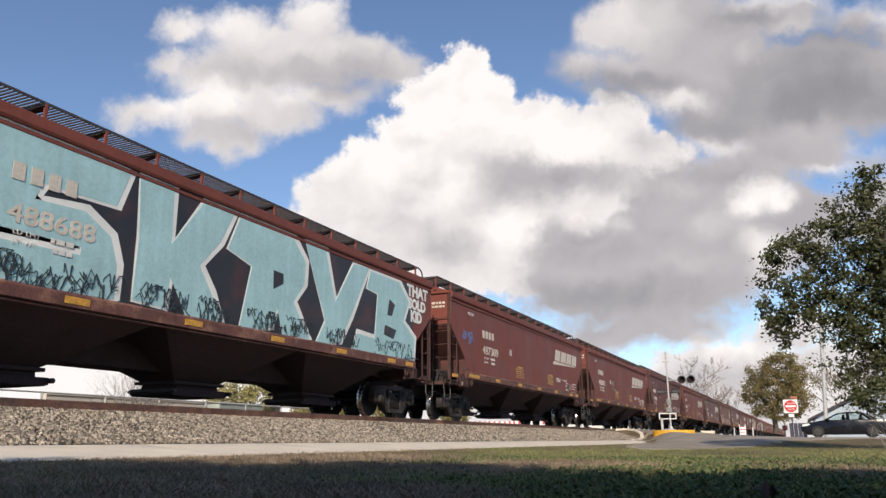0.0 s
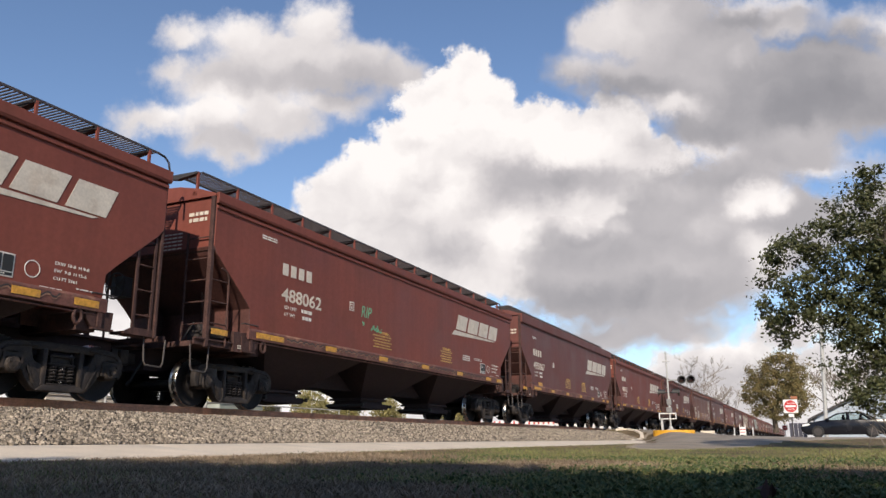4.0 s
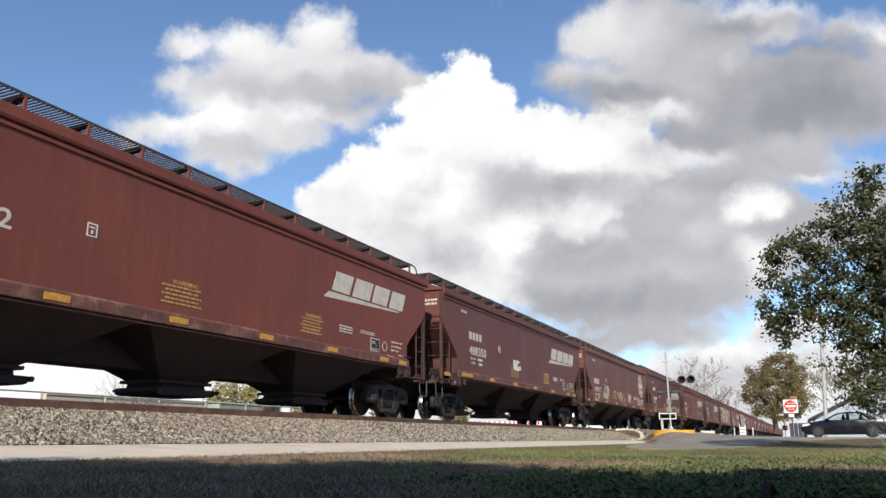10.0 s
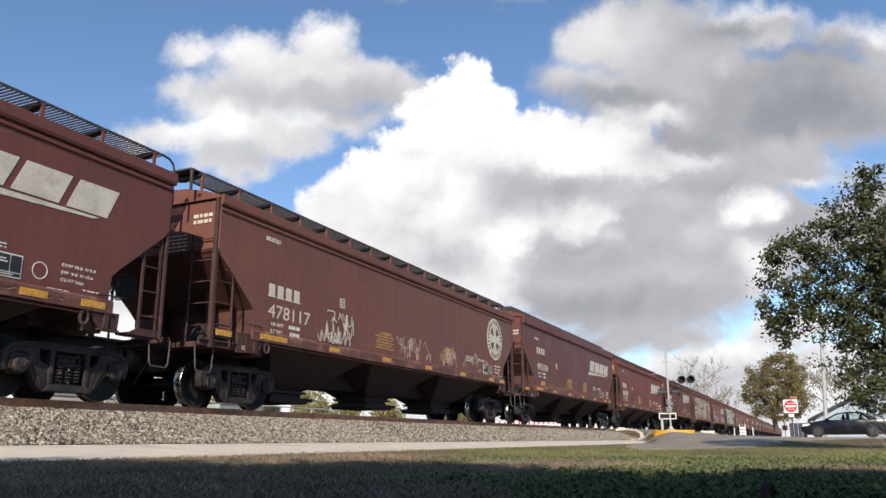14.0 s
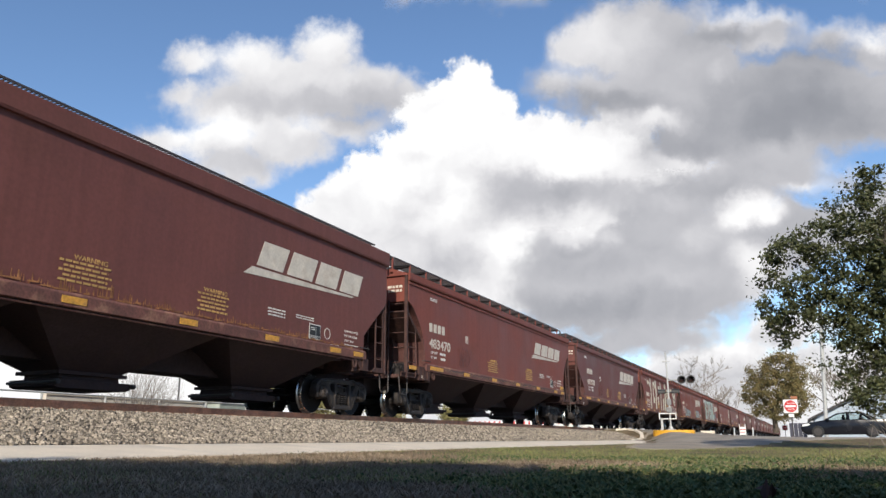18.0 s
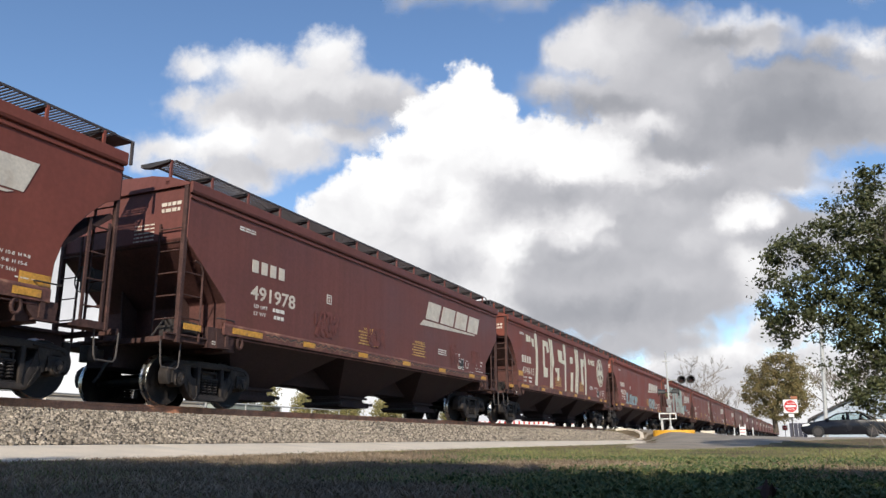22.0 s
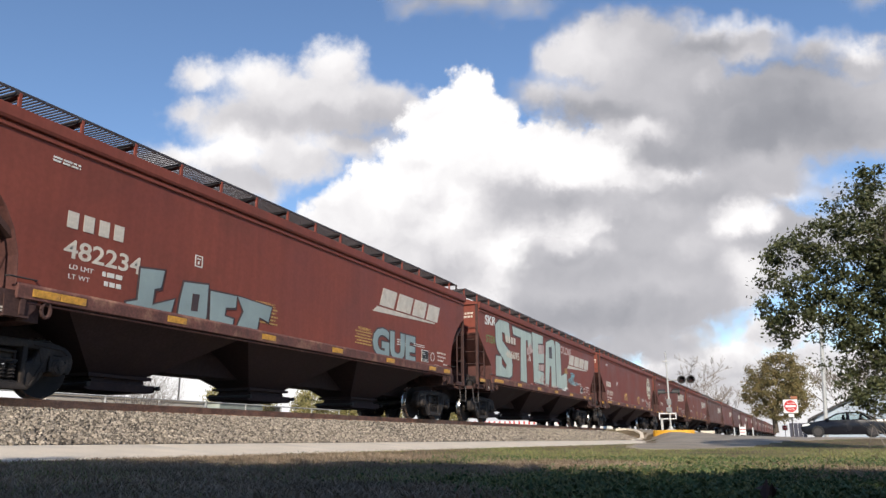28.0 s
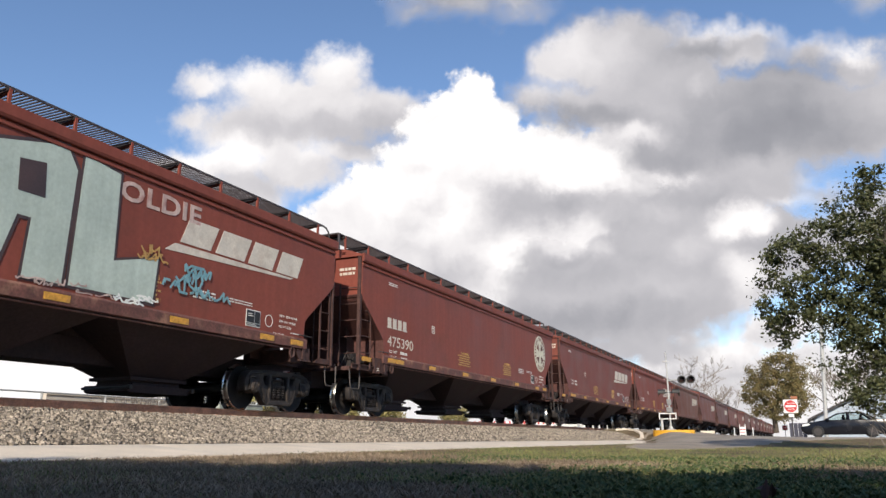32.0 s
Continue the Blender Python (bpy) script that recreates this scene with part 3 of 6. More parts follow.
def sideframe_mesh():
    """A cast three-piece sideframe with rounded pedestals, small three-cornered windows and the spring opening, lying in x-z."""
    g = Geo()
    top = [(0.0, 0.845), (0.45, 0.84), (0.78, 0.815), (0.78, 0.70), (0.45, 0.715), (0.0, 0.715)]
    g.prism(top + [(-x, z) for x, z in reversed(top[1:-1])], -0.095, 0.095)
    for s in (-1, 1):
        bulb = [(0.58, 0.80), (0.74, 0.822), (0.92, 0.805), (1.05, 0.765), (1.14, 0.69), (1.18, 0.58), (1.17, 0.46), (1.12, 0.36), (1.055, 0.37), (1.055, 0.50), (1.03, 0.59), (0.96, 0.64), (0.82, 0.64), (0.75, 0.59), (0.725, 0.50), (0.715, 0.38), (0.66, 0.36), (0.61, 0.52), (0.56, 0.68)]
        g.prism([(s * x, z) for x, z in bulb], -0.115, 0.10)
        g.prism([(s * x, z) for x, z in ((0.58, 0.74), (0.72, 0.66), (0.735, 0.46), (0.66, 0.31), (0.54, 0.17), (0.44, 0.10), (0.36, 0.11), (0.35, 0.24), (0.44, 0.40), (0.52, 0.58))], -0.10, 0.08)
        g.prism([(s * x, z) for x, z in ((0.375, 0.74), (0.285, 0.74), (0.285, 0.17), (0.375, 0.17))], -0.118, 0.06)
        g.prism([(s * x, z) for x, z in ((0.46, 0.795), (0.98, 0.745), (1.08, 0.66), (1.05, 0.64), (0.96, 0.71), (0.46, 0.755))], -0.135, -0.10)
        g.prism([(s * x, z) for x, z in ((0.36, 0.50), (0.47, 0.53), (0.53, 0.60), (0.48, 0.40), (0.36, 0.18))], -0.09, 0.07)
        g.prism([(s * x, z) for x, z in ((0.66, 0.58), (0.70, 0.54), (0.50, 0.17), (0.45, 0.16))], -0.118, -0.09)
    g.prism([(-0.45, 0.10), (0.45, 0.10), (0.39, 0.155), (0.33, 0.20), (-0.33, 0.20), (-0.39, 0.155)], -0.13, 0.12)
    g.box(-0.27, 0.27, -0.11, 0.06, 0.20, 0.225)
    return g.mesh("sideframe", TRUCK, bevel=0.022, smooth=True)


def spring_mesh():
    g = Geo()
    n, turns = 40, 5
    pts = [(0.066 * math.cos(k * math.tau * turns / n), 0.066 * math.sin(k * math.tau * turns / n), 0.235 + 0.25 * k / n) for k in range(n + 1)]
    g.pipe(pts, 0.019, 5)
    return g.mesh("spring", TRUCK)


def bolster_mesh():
    g = Geo()
    g.box(-0.24, 0.24, -1.16, 1.16, 0.49, 0.535)
    g.box(-0.20, 0.20, -1.08, 1.08, 0.535, 0.63)
    g.box(-0.23, 0.23, -1.14, 1.14, 0.625, 0.665)
    for s in (-1, 1):
        for x in (-0.2, 0.2):
            g.box(x - 0.02, x + 0.02, s * 1.11 - 0.03, s * 1.11 + 0.03, 0.53, 0.63)
    g.box(-0.26, 0.26, -0.4, 0.4, 0.60, 0.70)
    return g.mesh("truck", TRUCK, bevel=0.02)


def wheelset_mesh():
    g = Geo()
    for s in (-1, 1):
        prof = [(0.05, 0.10), (0.10, 0.10), (0.13, 0.03), (0.33, 0.02), (0.38, 0.055), (WHEEL_R - 0.008, 0.060)]
        tread = [(WHEEL_R - 0.008, 0.060), (WHEEL_R, 0.05), (WHEEL_R + 0.006, -0.035), (WHEEL_R + 0.028, -0.055), (WHEEL_R + 0.028, -0.075)]
        back = [(WHEEL_R + 0.028, -0.075), (0.36, -0.07), (0.33, -0.02), (0.13, -0.02), (0.10, -0.07), (0.05, -0.07)]
        for pr, sl in ((prof, 0), (tread, 1), (back, 0)):
            g.lathe([(r, s * (0.79 + t)) for r, t in pr], 36, slot=sl, caps=False)
    g.tube((0, -1.05, 0), (0, 1.05, 0), 0.075, 12)
    return g.mesh("wheelset", [WHEEL, TREAD], smooth=True)


def bearing_mesh():
    g = Geo()
    g.lathe([(0.10, 0.1), (0.135, 0.08), (0.135, -0.12), (0.125, -0.14), (0.105, -0.15), (0.10, -0.17), (0.05, -0.175), (0.045, -0.19)], 20)
    g.box(-0.16, 0.16, -0.12, 0.10, 0.10, 0.17)
    g.box(-0.165, -0.125, -0.13, 0.08, -0.06, 0.12)
    g.box(0.125, 0.165, -0.13, 0.08, -0.06, 0.12)
    for k in range(3):
        a = k * math.tau / 3 + 0.5
        g.tube((0.07 * math.cos(a), -0.19, 0.07 * math.sin(a)), (0.07 * math.cos(a), -0.16, 0.07 * math.sin(a)), 0.018, 6)
    return g.mesh("bearing", TRUCK, smooth=True)


def shoe_mesh():
    g = Geo()
    g.box(-0.05, 0.05, -0.08, 0.08, 0.30, 0.62)
    g.box(-0.09, 0.09, -0.7, 0.7, 0.36, 0.44)
    return g.mesh("brake_beam", STEELDARK, bevel=0.01)


WHEELS = []


def add_truck(car, x, spin):
    tr = part("truck", shared("bolster", bolster_mesh), car, at=pose(x, 0, 0))
    for s in (-1, 1):
        part("sideframe", shared("sideframe", sideframe_mesh), tr, at=pose(0, s * 1.06, 0))
        for dx in (-0.16, 0.0, 0.16):
            part("spring", shared("spring", spring_mesh), tr, at=pose(dx, s * 1.10, 0))
        for dx in (-AXLE, AXLE):
            part("bearing", shared("bearing", bearing_mesh), tr, at=pose(dx, s * 1.08, WHEEL_R, 0, 0, 0 if s < 0 else 180))
    for dx in (-AXLE, AXLE):
        w = part("wheelset", shared("wheelset", wheelset_mesh), tr, at=pose(dx, 0, WHEEL_R))
        part("brake_beam", shared("brake_beam", shoe_mesh), tr, at=pose(dx * 0.42, 0, 0))
        if spin:
            WHEELS.append((w, dx))
    return tr


# lettering -----------------------------------------------------------
LY = -HALF - 0.002


def logo_mesh():
    """The slanted four-block mark over a tapering bar, as plain shapes."""
    g = Geo()
    sl = 0.42
    for x, w in ((11.62, 0.80), (12.56, 0.86), (13.54, 0.80), (14.48, 0.78)):
        for z0, z1 in ((2.87, 3.36),):
            g.flat([(x + (z0 - 2.87) * sl, z0), (x + w + (z0 - 2.87) * sl, z0), (x + w + (z1 - 2.87) * sl, z1), (x + (z1 - 2.87) * sl, z1)], LY)
    g.flat([(11.26, 2.66), (15.0, 2.80), (15.12, 2.84), (11.50, 2.82)], LY)
    return g.mesh("logo", LETTER)


def mark_mesh(serif):
    """One plain block of the owner's mark above the number."""
    g = Geo()
    g.flat([(0, 0.02), (0.20, 0.02), (0.20, 0.28), (0, 0.28)], 0)
    if serif:
        g.flat([(-0.02, 0), (0.235, 0), (0.235, 0.03), (-0.02, 0.03)], -0.001)
    return g.mesh("owner_mark", LETTER)


def bars_mesh(rows, material, seed):
    """Small stencilling as bars: rows of (x, z, width, height)."""
    rnd = random.Random(seed)
    g = Geo()
    for x, z, w, h in rows:
        u = x
        while u < x + w:
            d = min(rnd.uniform(0.05, 0.16), x + w - u)
            g.flat([(u, z), (u + d, z), (u + d, z + h), (u, z + h)], LY)
            u += d + 0.03
    return g.mesh("stencil", material)


def block_rows(x, z, w, n, h=0.035, gap=0.03, taper=0.0):
    return [(x + taper * (k % 2), z - k * (h + gap), w - 2 * taper * (k % 2), h) for k in range(n)]


def placard_mesh(x, z, w):
    """A white-edged black panel in two fields, with a foot line."""
    g = Geo()
    h = w * 0.74
    rect = lambda a, b, c, d: [(x + a * w, z + c * h), (x + b * w, z + c * h), (x + b * w, z + d * h), (x + a * w, z + d * h)]
    g.flat(rect(0, 1, 0, 1), LY, 0)
    g.flat(rect(0.045, 0.56, 0.24, 0.94), LY - 0.006, 1)
    g.flat(rect(0.60, 0.955, 0.24, 0.94), LY - 0.006, 1)
    g.flat(rect(0.045, 0.955, 0.06, 0.19), LY - 0.006, 1)
    g.flat(rect(0.12, 0.48, 0.60, 0.65), LY - 0.012, 0)
    g.flat(rect(0.12, 0.42, 0.72, 0.77), LY - 0.012, 0)
    g.flat(rect(0.10, 0.70, 0.10, 0.14), LY - 0.012, 0)
    return g.mesh("placard", [WHITE, BLACKPLATE])


def small_placard_mesh():
    """A thin white square outline with a mark in it."""
    g = Geo()
    for a, b, c, d in ((0, 0.2, 2.5, 2.52), (0, 0.2, 2.70, 2.72), (0, 0.02, 2.52, 2.70), (0.18, 0.2, 2.52, 2.70), (0.05, 0.15, 2.64, 2.665), (0.08, 0.12, 2.55, 2.61)):
        g.flat([(a, c), (b, c), (b, d), (a, d)], LY)
    return g.mesh("placard", WHITE)


def ring_mesh(x, z, r, w=0.11):
    g = Geo()
    n = 20
    for k in range(n):
        a, b = k * math.tau / n, (k + 1) * math.tau / n
        g.flat([(x + r * math.cos(a), z + r * math.sin(a)), (x + r * math.cos(b), z + r * math.sin(b)), (x + r * (1 - w) * math.cos(b), z + r * (1 - w) * math.sin(b)), (x + r * (1 - w) * math.cos(a), z + r * (1 - w) * math.sin(a))], LY)
    return g


def badge_mesh():
    """The old round emblem: a pale disc with a quartered cross, as plain shapes."""
    g = Geo()
    x, z, r = 15.02, 2.93, 0.76
    disc = [(x + r * math.cos(k * math.tau / 36), z + r * math.sin(k * math.tau / 36)) for k in range(36)]
    g.flat(disc, LY, 0)
    for q in range(4):
        a0 = q * math.pi / 2 + 0.42
        pts = [(x + 0.15 * math.cos(a0 + 0.36), z + 0.15 * math.sin(a0 + 0.36))]
        pts += [(x + 0.46 * math.cos(a0 + 0.73 * k / 5), z + 0.46 * math.sin(a0 + 0.73 * k / 5)) for k in range(6)]
        g.flat(pts, LY - 0.006, 1)
    for k in range(30):
        if k % 10 in (9,):
            continue
        a = k * math.tau / 30
        g.flat([(x + rr * math.cos(a + da), z + rr * math.sin(a + da)) for rr, da in ((0.55, -0.05), (0.70, -0.04), (0.70, 0.05), (0.55, 0.05))], LY - 0.006, 1)
    return g.mesh("emblem", [SPRAYCREAM, SILLDIRT])


def bracket_mesh():
    """Jacking pad and tow loop under the side sill's end."""
    g = Geo()
    g.prism([(-0.30, 1.36), (-0.28, 1.10), (-0.10, 1.06), (0.06, 1.06), (0.20, 1.20), (0.24, 1.36)], -0.03, 0.05)
    g.box(-0.30, 0.10, -0.06, 0.06, 1.06, 1.09)
    g.prism([(-0.06, 1.10), (0.02, 1.10), (0.02, 1.34), (-0.06, 1.34)], -0.06, -0.03)
    n = 14
    g.pipe([(0.38 + 0.075 * math.cos(k * math.tau / n), -0.03, 1.22 + 0.11 * math.sin(k * math.tau / n)) for k in range(n + 1)], 0.030)
    return g.mesh("jacking_pad", GRIMESHADE, bevel=0.0)


def reflector_mesh(w):
    return Geo().flat([(0, 0), (w, 0), (w, 0.11), (0, 0.11)], LY - 0.052).mesh("reflector", YELLOW)


def end_stencil_mesh():
    """Owner's mark, number and data on the end sheet, as bars."""
    rnd = random.Random(9)
    g = Geo()
    rows = [(-1.42, 3.66, 0.50, 0.07), (-1.40, 3.54, 0.45, 0.07)] + [(-0.80, 3.33 - 0.075 * k, 0.50, 0.024) for k in range(5)]
    for y, z, w, h in rows:
        u = y
        while u < y + w:
            d = min(rnd.uniform(0.06, 0.14), y + w - u)
            g.box(-0.006, 0.0, u, u + d, z, z + h)
            u += d + 0.03
    return g.mesh("end_stencil", LETTER)


CARS = []


def hopper_car(x0, length, number, paint=0, style="bent", low_roof=False, round_cut=False, old=False, near=True, label="", num=(1.62, 2.82, 2.28), over=0.0, wide_logo=None, loads=True):
    """One covered hopper wagon; x0 is where its near end stands at the clip's start."""
    pm = BROWN[paint]
    eave = 4.28 if low_roof else EAVE
    key = (round(length, 2), paint, low_roof, round_cut)
    car = thing("hopper_wagon", label, "rail wagon", group="train of hopper wagons")
    car.location = (x0, TRACK_Y, RAIL_Z)
    CARS.append((car, x0))
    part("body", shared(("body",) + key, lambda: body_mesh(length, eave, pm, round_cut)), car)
    part("roof", shared(("roof",) + key, lambda: roof_mesh(length, eave, pm)), car)
    for s in (-1, 1):
        turn = pose(0, s * HALF, 0) if s < 0 else pose(length, s * HALF, 0, 0, 0, 180)
        part("top_chord", shared(("chord",) + key, lambda: chord_mesh(length, eave, pm, low_roof)), car, at=turn)
        part("side_sill", shared(("sill",) + key[:1], lambda: sill_mesh(length)), car, at=turn)
    for k in (-1, 0, 1):
        bay = part("hopper_bay", shared("bay", bay_mesh), car, at=pose(length / 2 - 0.2 + 4.32 * k, 0, 0))
        if near:
            part("outlet_gate", shared("gate", gate_mesh), bay)
            for gx in (-0.80, 0.80):
                part("capstan", shared("capstan", capstan_mesh), bay, at=pose(gx, 0, 0.31))
    part("centre_sill", shared(("csill",) + key[:1], lambda: centre_sill_mesh(length)), car)
    add_truck(car, 1.40, near)
    add_truck(car, length - 1.40, near)
    wz = eave + (0.45 if low_roof else 0.62)
    for s in (-1, 1):
        m = pose(0, 0, 0) if s < 0 else pose(length, 0, 0, 0, 0, 180)
        wb = part("running_board", shared(("walk",) + key, lambda: walkway_mesh(length, wz, -1.08, -0.48, 0.078 if near else 0.4)), car, "open steel grating", at=m)
        if s < 0 and near and not low_roof:
            n = int(length / 1.13)
            for k in range(n + 1):
                part("walkway_bracket", shared(("bracket", wz, paint), lambda: bearer_mesh(wz, eave + 0.1, pm)), wb, at=pose(length * k / n, 0, 0))
    if near:
        part("trough_hatch", shared(("hatch",) + key, lambda: hatch_mesh(length, eave)), car)
    for e in (0, 1):
        m = pose(0, 0, 0) if e == 0 else pose(length, 0, 0, 0, 0, 180)
        # slope sheet coloured dark for the shadow in the recess between wagons
        part("slope_sheet", shared(("slope",), lambda: slope_mesh(GRIMESHADE)), car, at=m)
        part("end_platform", shared(("plat", e), lambda: platform_mesh(GRIMESHADE, e == 0)), car, at=m)
        for s in (-1, 1):
            part("body_bolster", shared("bolster_arm", bolster_arm_mesh), car, at=m @ Matrix.Diagonal((1, -s, 1, 1)))
            if e:
                part("step_tread", shared("tread", lambda: Geo().box(-0.05, 0.66, -0.03, 0.30, 1.08, 1.12).prism([(0.66, 1.12), (0.50, 1.20), (0.0, 1.20), (-0.05, 1.12)], -0.03, -0.01).mesh("step_tread", GRIMESHADE)), car, at=m @ Matrix.Diagonal((1, -s, 1, 1)) @ pose(0, -1.55, 0))
                continue
            part("side_beam", shared("side_beam", side_beam_mesh), car, at=m @ Matrix.Diagonal((1, -s, 1, 1)) @ pose(0, -1.58, 0))
        part("coupler", shared("coupler", coupler_mesh), car, at=m)
        for s in (-1, 1):
            part("corner_post", shared(("post", eave, e), lambda: post_mesh(GRIMESHADE, eave, 0.06 if e else 0.09)), car, at=pose(0.02 if e == 0 else length - 0.02, s * 1.56, 0, 0, 0, 0 if e == 0 else 180))
        if not near:
            continue
        part("air_hose", shared("hose", hose_mesh), car, at=m)
        near_x = 0.0 if e == 0 else length
        sg = 1 if e == 0 else -1
        if e == 0:
            part("side_handrail", shared("handrail", handrail_mesh), car, at=pose(0.0, -1.58, 0))
        else:
            part("side_ladder", shared("ladder", ladder_mesh), car, at=pose(length - 0.30, -1.57, 0))
        part("end_ladder", shared("end_ladder", end_ladder_mesh), car, at=pose(near_x - sg * 0.06, -1.53, 0))
        part("end_ladder", shared("end_ladder", end_ladder_mesh), car, at=pose(near_x - sg * 0.06, 1.53, 0, 180, 0, 0) @ pose(0, 0, -4.4))
        for s in (-1, 1):
            part("stirrup_step", shared("stirrup", stirrup_mesh), car, at=pose(near_x + (-0.30 if e == 0 else -0.12), s * 1.50, 0))
        part("jacking_pad", shared("jack", bracket_mesh), car, at=pose(1.25 if e == 0 else length - 1.25, -1.60, 0) @ Matrix.Diagonal((sg, 1, 1, 1)))
        part("grab_iron", shared("grab", grab_mesh), car, at=pose(near_x + (0.95 if e == 0 else -1.4), -1.60, 1.62))
        if e == 0:
            tagged(part("end_stencil", shared("end_stencil", end_stencil_mesh), car, "small white stencilled bars", at=pose(-0.003, 0, 0)), kind="stuff")
            part("brake_reservoir", shared("brake", brake_mesh), car)
            part("brake_wheel", shared("brakewheel", brakewheel_mesh), car)
        if not low_roof and (e == 1 or style != "bent"):
            part("end_handrail", shared((style, wz, e), lambda: (end_hoop_mesh if style == "bent" else end_rail_mesh)(wz, e == 0)), car, at=pose(0.12 if e == 0 else length + 0.25, -1.06, 0))
    if number:
        for k in range(4):
            part("owner_mark", shared(("mark", old), lambda: mark_mesh(old)), car, "pale block mark", at=pose(num[0] + 0.30 * k, LY - over, num[1]))
        part("wagon_number", text_mesh(number, LETTER, 0.29, spacing=1.0, bold=0.006 if not old else 0.0, squeeze=1.28), car, "faded white stencilled number", at=pose(num[0], LY - over, num[2]))
    if near:
        for word, dx, row in (("LD", 0.12, 0), ("LMT", 0.33, 0), ("LT", 0.12, 1), ("WT", 0.31, 1)) if loads else ():
            part("load_lettering", shared(("load", word), lambda: text_mesh(word, WHITE, 0.075, squeeze=1.25)), car, "small white load lettering", at=pose(num[0] + dx, LY - over, num[2] - 0.17 - 0.15 * row))
        if loads:
            tagged(part("stencil", shared("load_data", lambda: bars_mesh([(0.75, 0.15, 0.42, 0.075), (0.80, 0.0, 0.36, 0.075)], WHITE, 1)), car, "small white load data", at=pose(num[0], -over, num[2] - 0.32)), kind="stuff")
        for wx in (6.35, 9.25 if wide_logo else 10.45):
            part("caution_word", shared("warning", lambda: text_mesh("WARNING", YELLOWTXT, 0.085, squeeze=1.15)), car, "yellow stencilled word", at=pose(wx + 0.1, LY, 2.08))
        tagged(part("stencil", shared("top_data", lambda: bars_mesh(block_rows(1.45, 3.55, 0.5, 2, 0.03, 0.02), WHITE, 2)), car, "small white data"), kind="stuff")
        tagged(part("stencil", shared("warn_a", lambda: bars_mesh(block_rows(6.2, 2.02, 1.0, 5, 0.035, 0.04, 0.08), YELLOWTXT, 3)), car, "yellow caution text"), kind="stuff")
        tagged(part("stencil", shared("warn_b", lambda: bars_mesh(block_rows(10.4, 2.02, 0.85, 5, 0.035, 0.04, 0.08), YELLOWTXT, 4)), car, "yellow caution text", at=pose(-1.2 if wide_logo else 0, 0, 0)), kind="stuff")
        tagged(part("stencil", shared("rows_c", lambda: bars_mesh(block_rows(12.2, 2.05, 0.6, 3, 0.03, 0.035) + block_rows(13.2, 2.05, 0.7, 2, 0.02, 0.03) + block_rows(15.25, 1.62, 0.62, 1, 0.02, 0.03) + block_rows(14.62, 1.55, 0.38, 1, 0.02), WHITE, 5)), car, "small white data", at=pose(length - 16.95 - (0.4 if wide_logo else 0), 0, 0)), kind="stuff")
        part("placard", shared("placard", lambda: placard_mesh(13.62, 1.60, 0.46)), car, "black and white inspection panel", at=pose(length - 16.85 - (0.4 if wide_logo else 0), 0, 0))
        part("ring_stencil", shared("ring", lambda: ring_mesh(14.37, 1.79, 0.13).mesh("ring_stencil", WHITE)), car, at=pose(length - 16.85 - (0.4 if wide_logo else 0), 0, 0))
        for row, word in enumerate(("EXW 10-8  H 9-8", "EW  9-8  H 15-6", "CU FT 5161")):
            tagged(part("size_lettering", shared(("size", word), lambda: text_mesh(word, WHITE, 0.052, squeeze=1.2)), car, "small white size lettering", at=pose(length - 2.12, LY, 1.93 - 0.115 * row)), kind="stuff")
        part("placard", shared("small_placard", small_placard_mesh), car, "small white outlined square", at=pose(num[0] + 2.8, 0, 0))
        for x in [0.06, 1.82] + list(np.linspace(1.35, length - 2.8, 6)) + [length - 1.75]:
            end = x < 1
            part("reflector", shared("reflector", lambda: reflector_mesh(0.46)), car, at=pose(float(x), 0.045 if end else 0, SILL - (0.09 if end else 0.02)))
    mark = part(*(("emblem", shared("badge", badge_mesh), car, "round pale emblem") if old else ("logo", shared("logo", logo_mesh), car, "pale slanted block mark over a bar")))
    if wide_logo:
        mark.matrix_basis = pose(wide_logo, 0, 2.66) @ Matrix.Diagonal((1.12, 1, 1.12, 1)) @ pose(-11.26, 0, -2.66)
    return car
# ---------------------------------------------------------------- the train, from its head to its tail
PLAIN = "oxide-red steel covered hopper wagon with faded white lettering"
A = hopper_car(4.1, 16.8, "488688", 0, label="hopper wagon covered in pale blue block graffiti", num=(2.8, 3.0, 2.4), over=0.022)
B = hopper_car(22.4, 16.55, "487309", 0, label=PLAIN, num=(2.75, 2.84, 2.3))
C = hopper_car(40.25, 16.9, "488062", 0, label="oxide-red hopper wagon with a green hand-drawn tag", num=(2.2, 2.84, 2.3))
D = hopper_car(58.45, 16.25, "495067", 3, low_roof=True, label="dark oxide-red hopper wagon with a deep roof edge", num=(1.5, 2.78, 2.25), wide_logo=10.18)
E = hopper_car(76.0, 16.75, "489212", 0, label=PLAIN, num=(1.73, 2.9, 2.28))
F = hopper_car(94.05, 16.65, "488350", 3, label="oxide-red hopper wagon with a white spray tag", num=(2.13, 2.65, 2.17))
G = hopper_car(112.0, 17.05, "478117", 1, style="square", old=True, label="faded brown hopper wagon with a round emblem", num=(1.63, 2.31, 1.88))
H = hopper_car(130.35, 16.45, "495104", 3, low_roof=True, label="dark oxide-red hopper wagon with a deep roof edge", num=(1.7, 2.91, 2.25), wide_logo=10.44)
I = hopper_car(148.1, 17.0, "483470", 0, round_cut=True, style="square", label="oxide-red hopper wagon with rounded end cut-outs and white lettering", num=(1.4, 2.52, 2.06))
J = hopper_car(166.7, 16.1, "491978", 3, label="red-brown hopper wagon with dark smudges along the sill", num=(1.9, 2.7, 2.17), wide_logo=9.67)
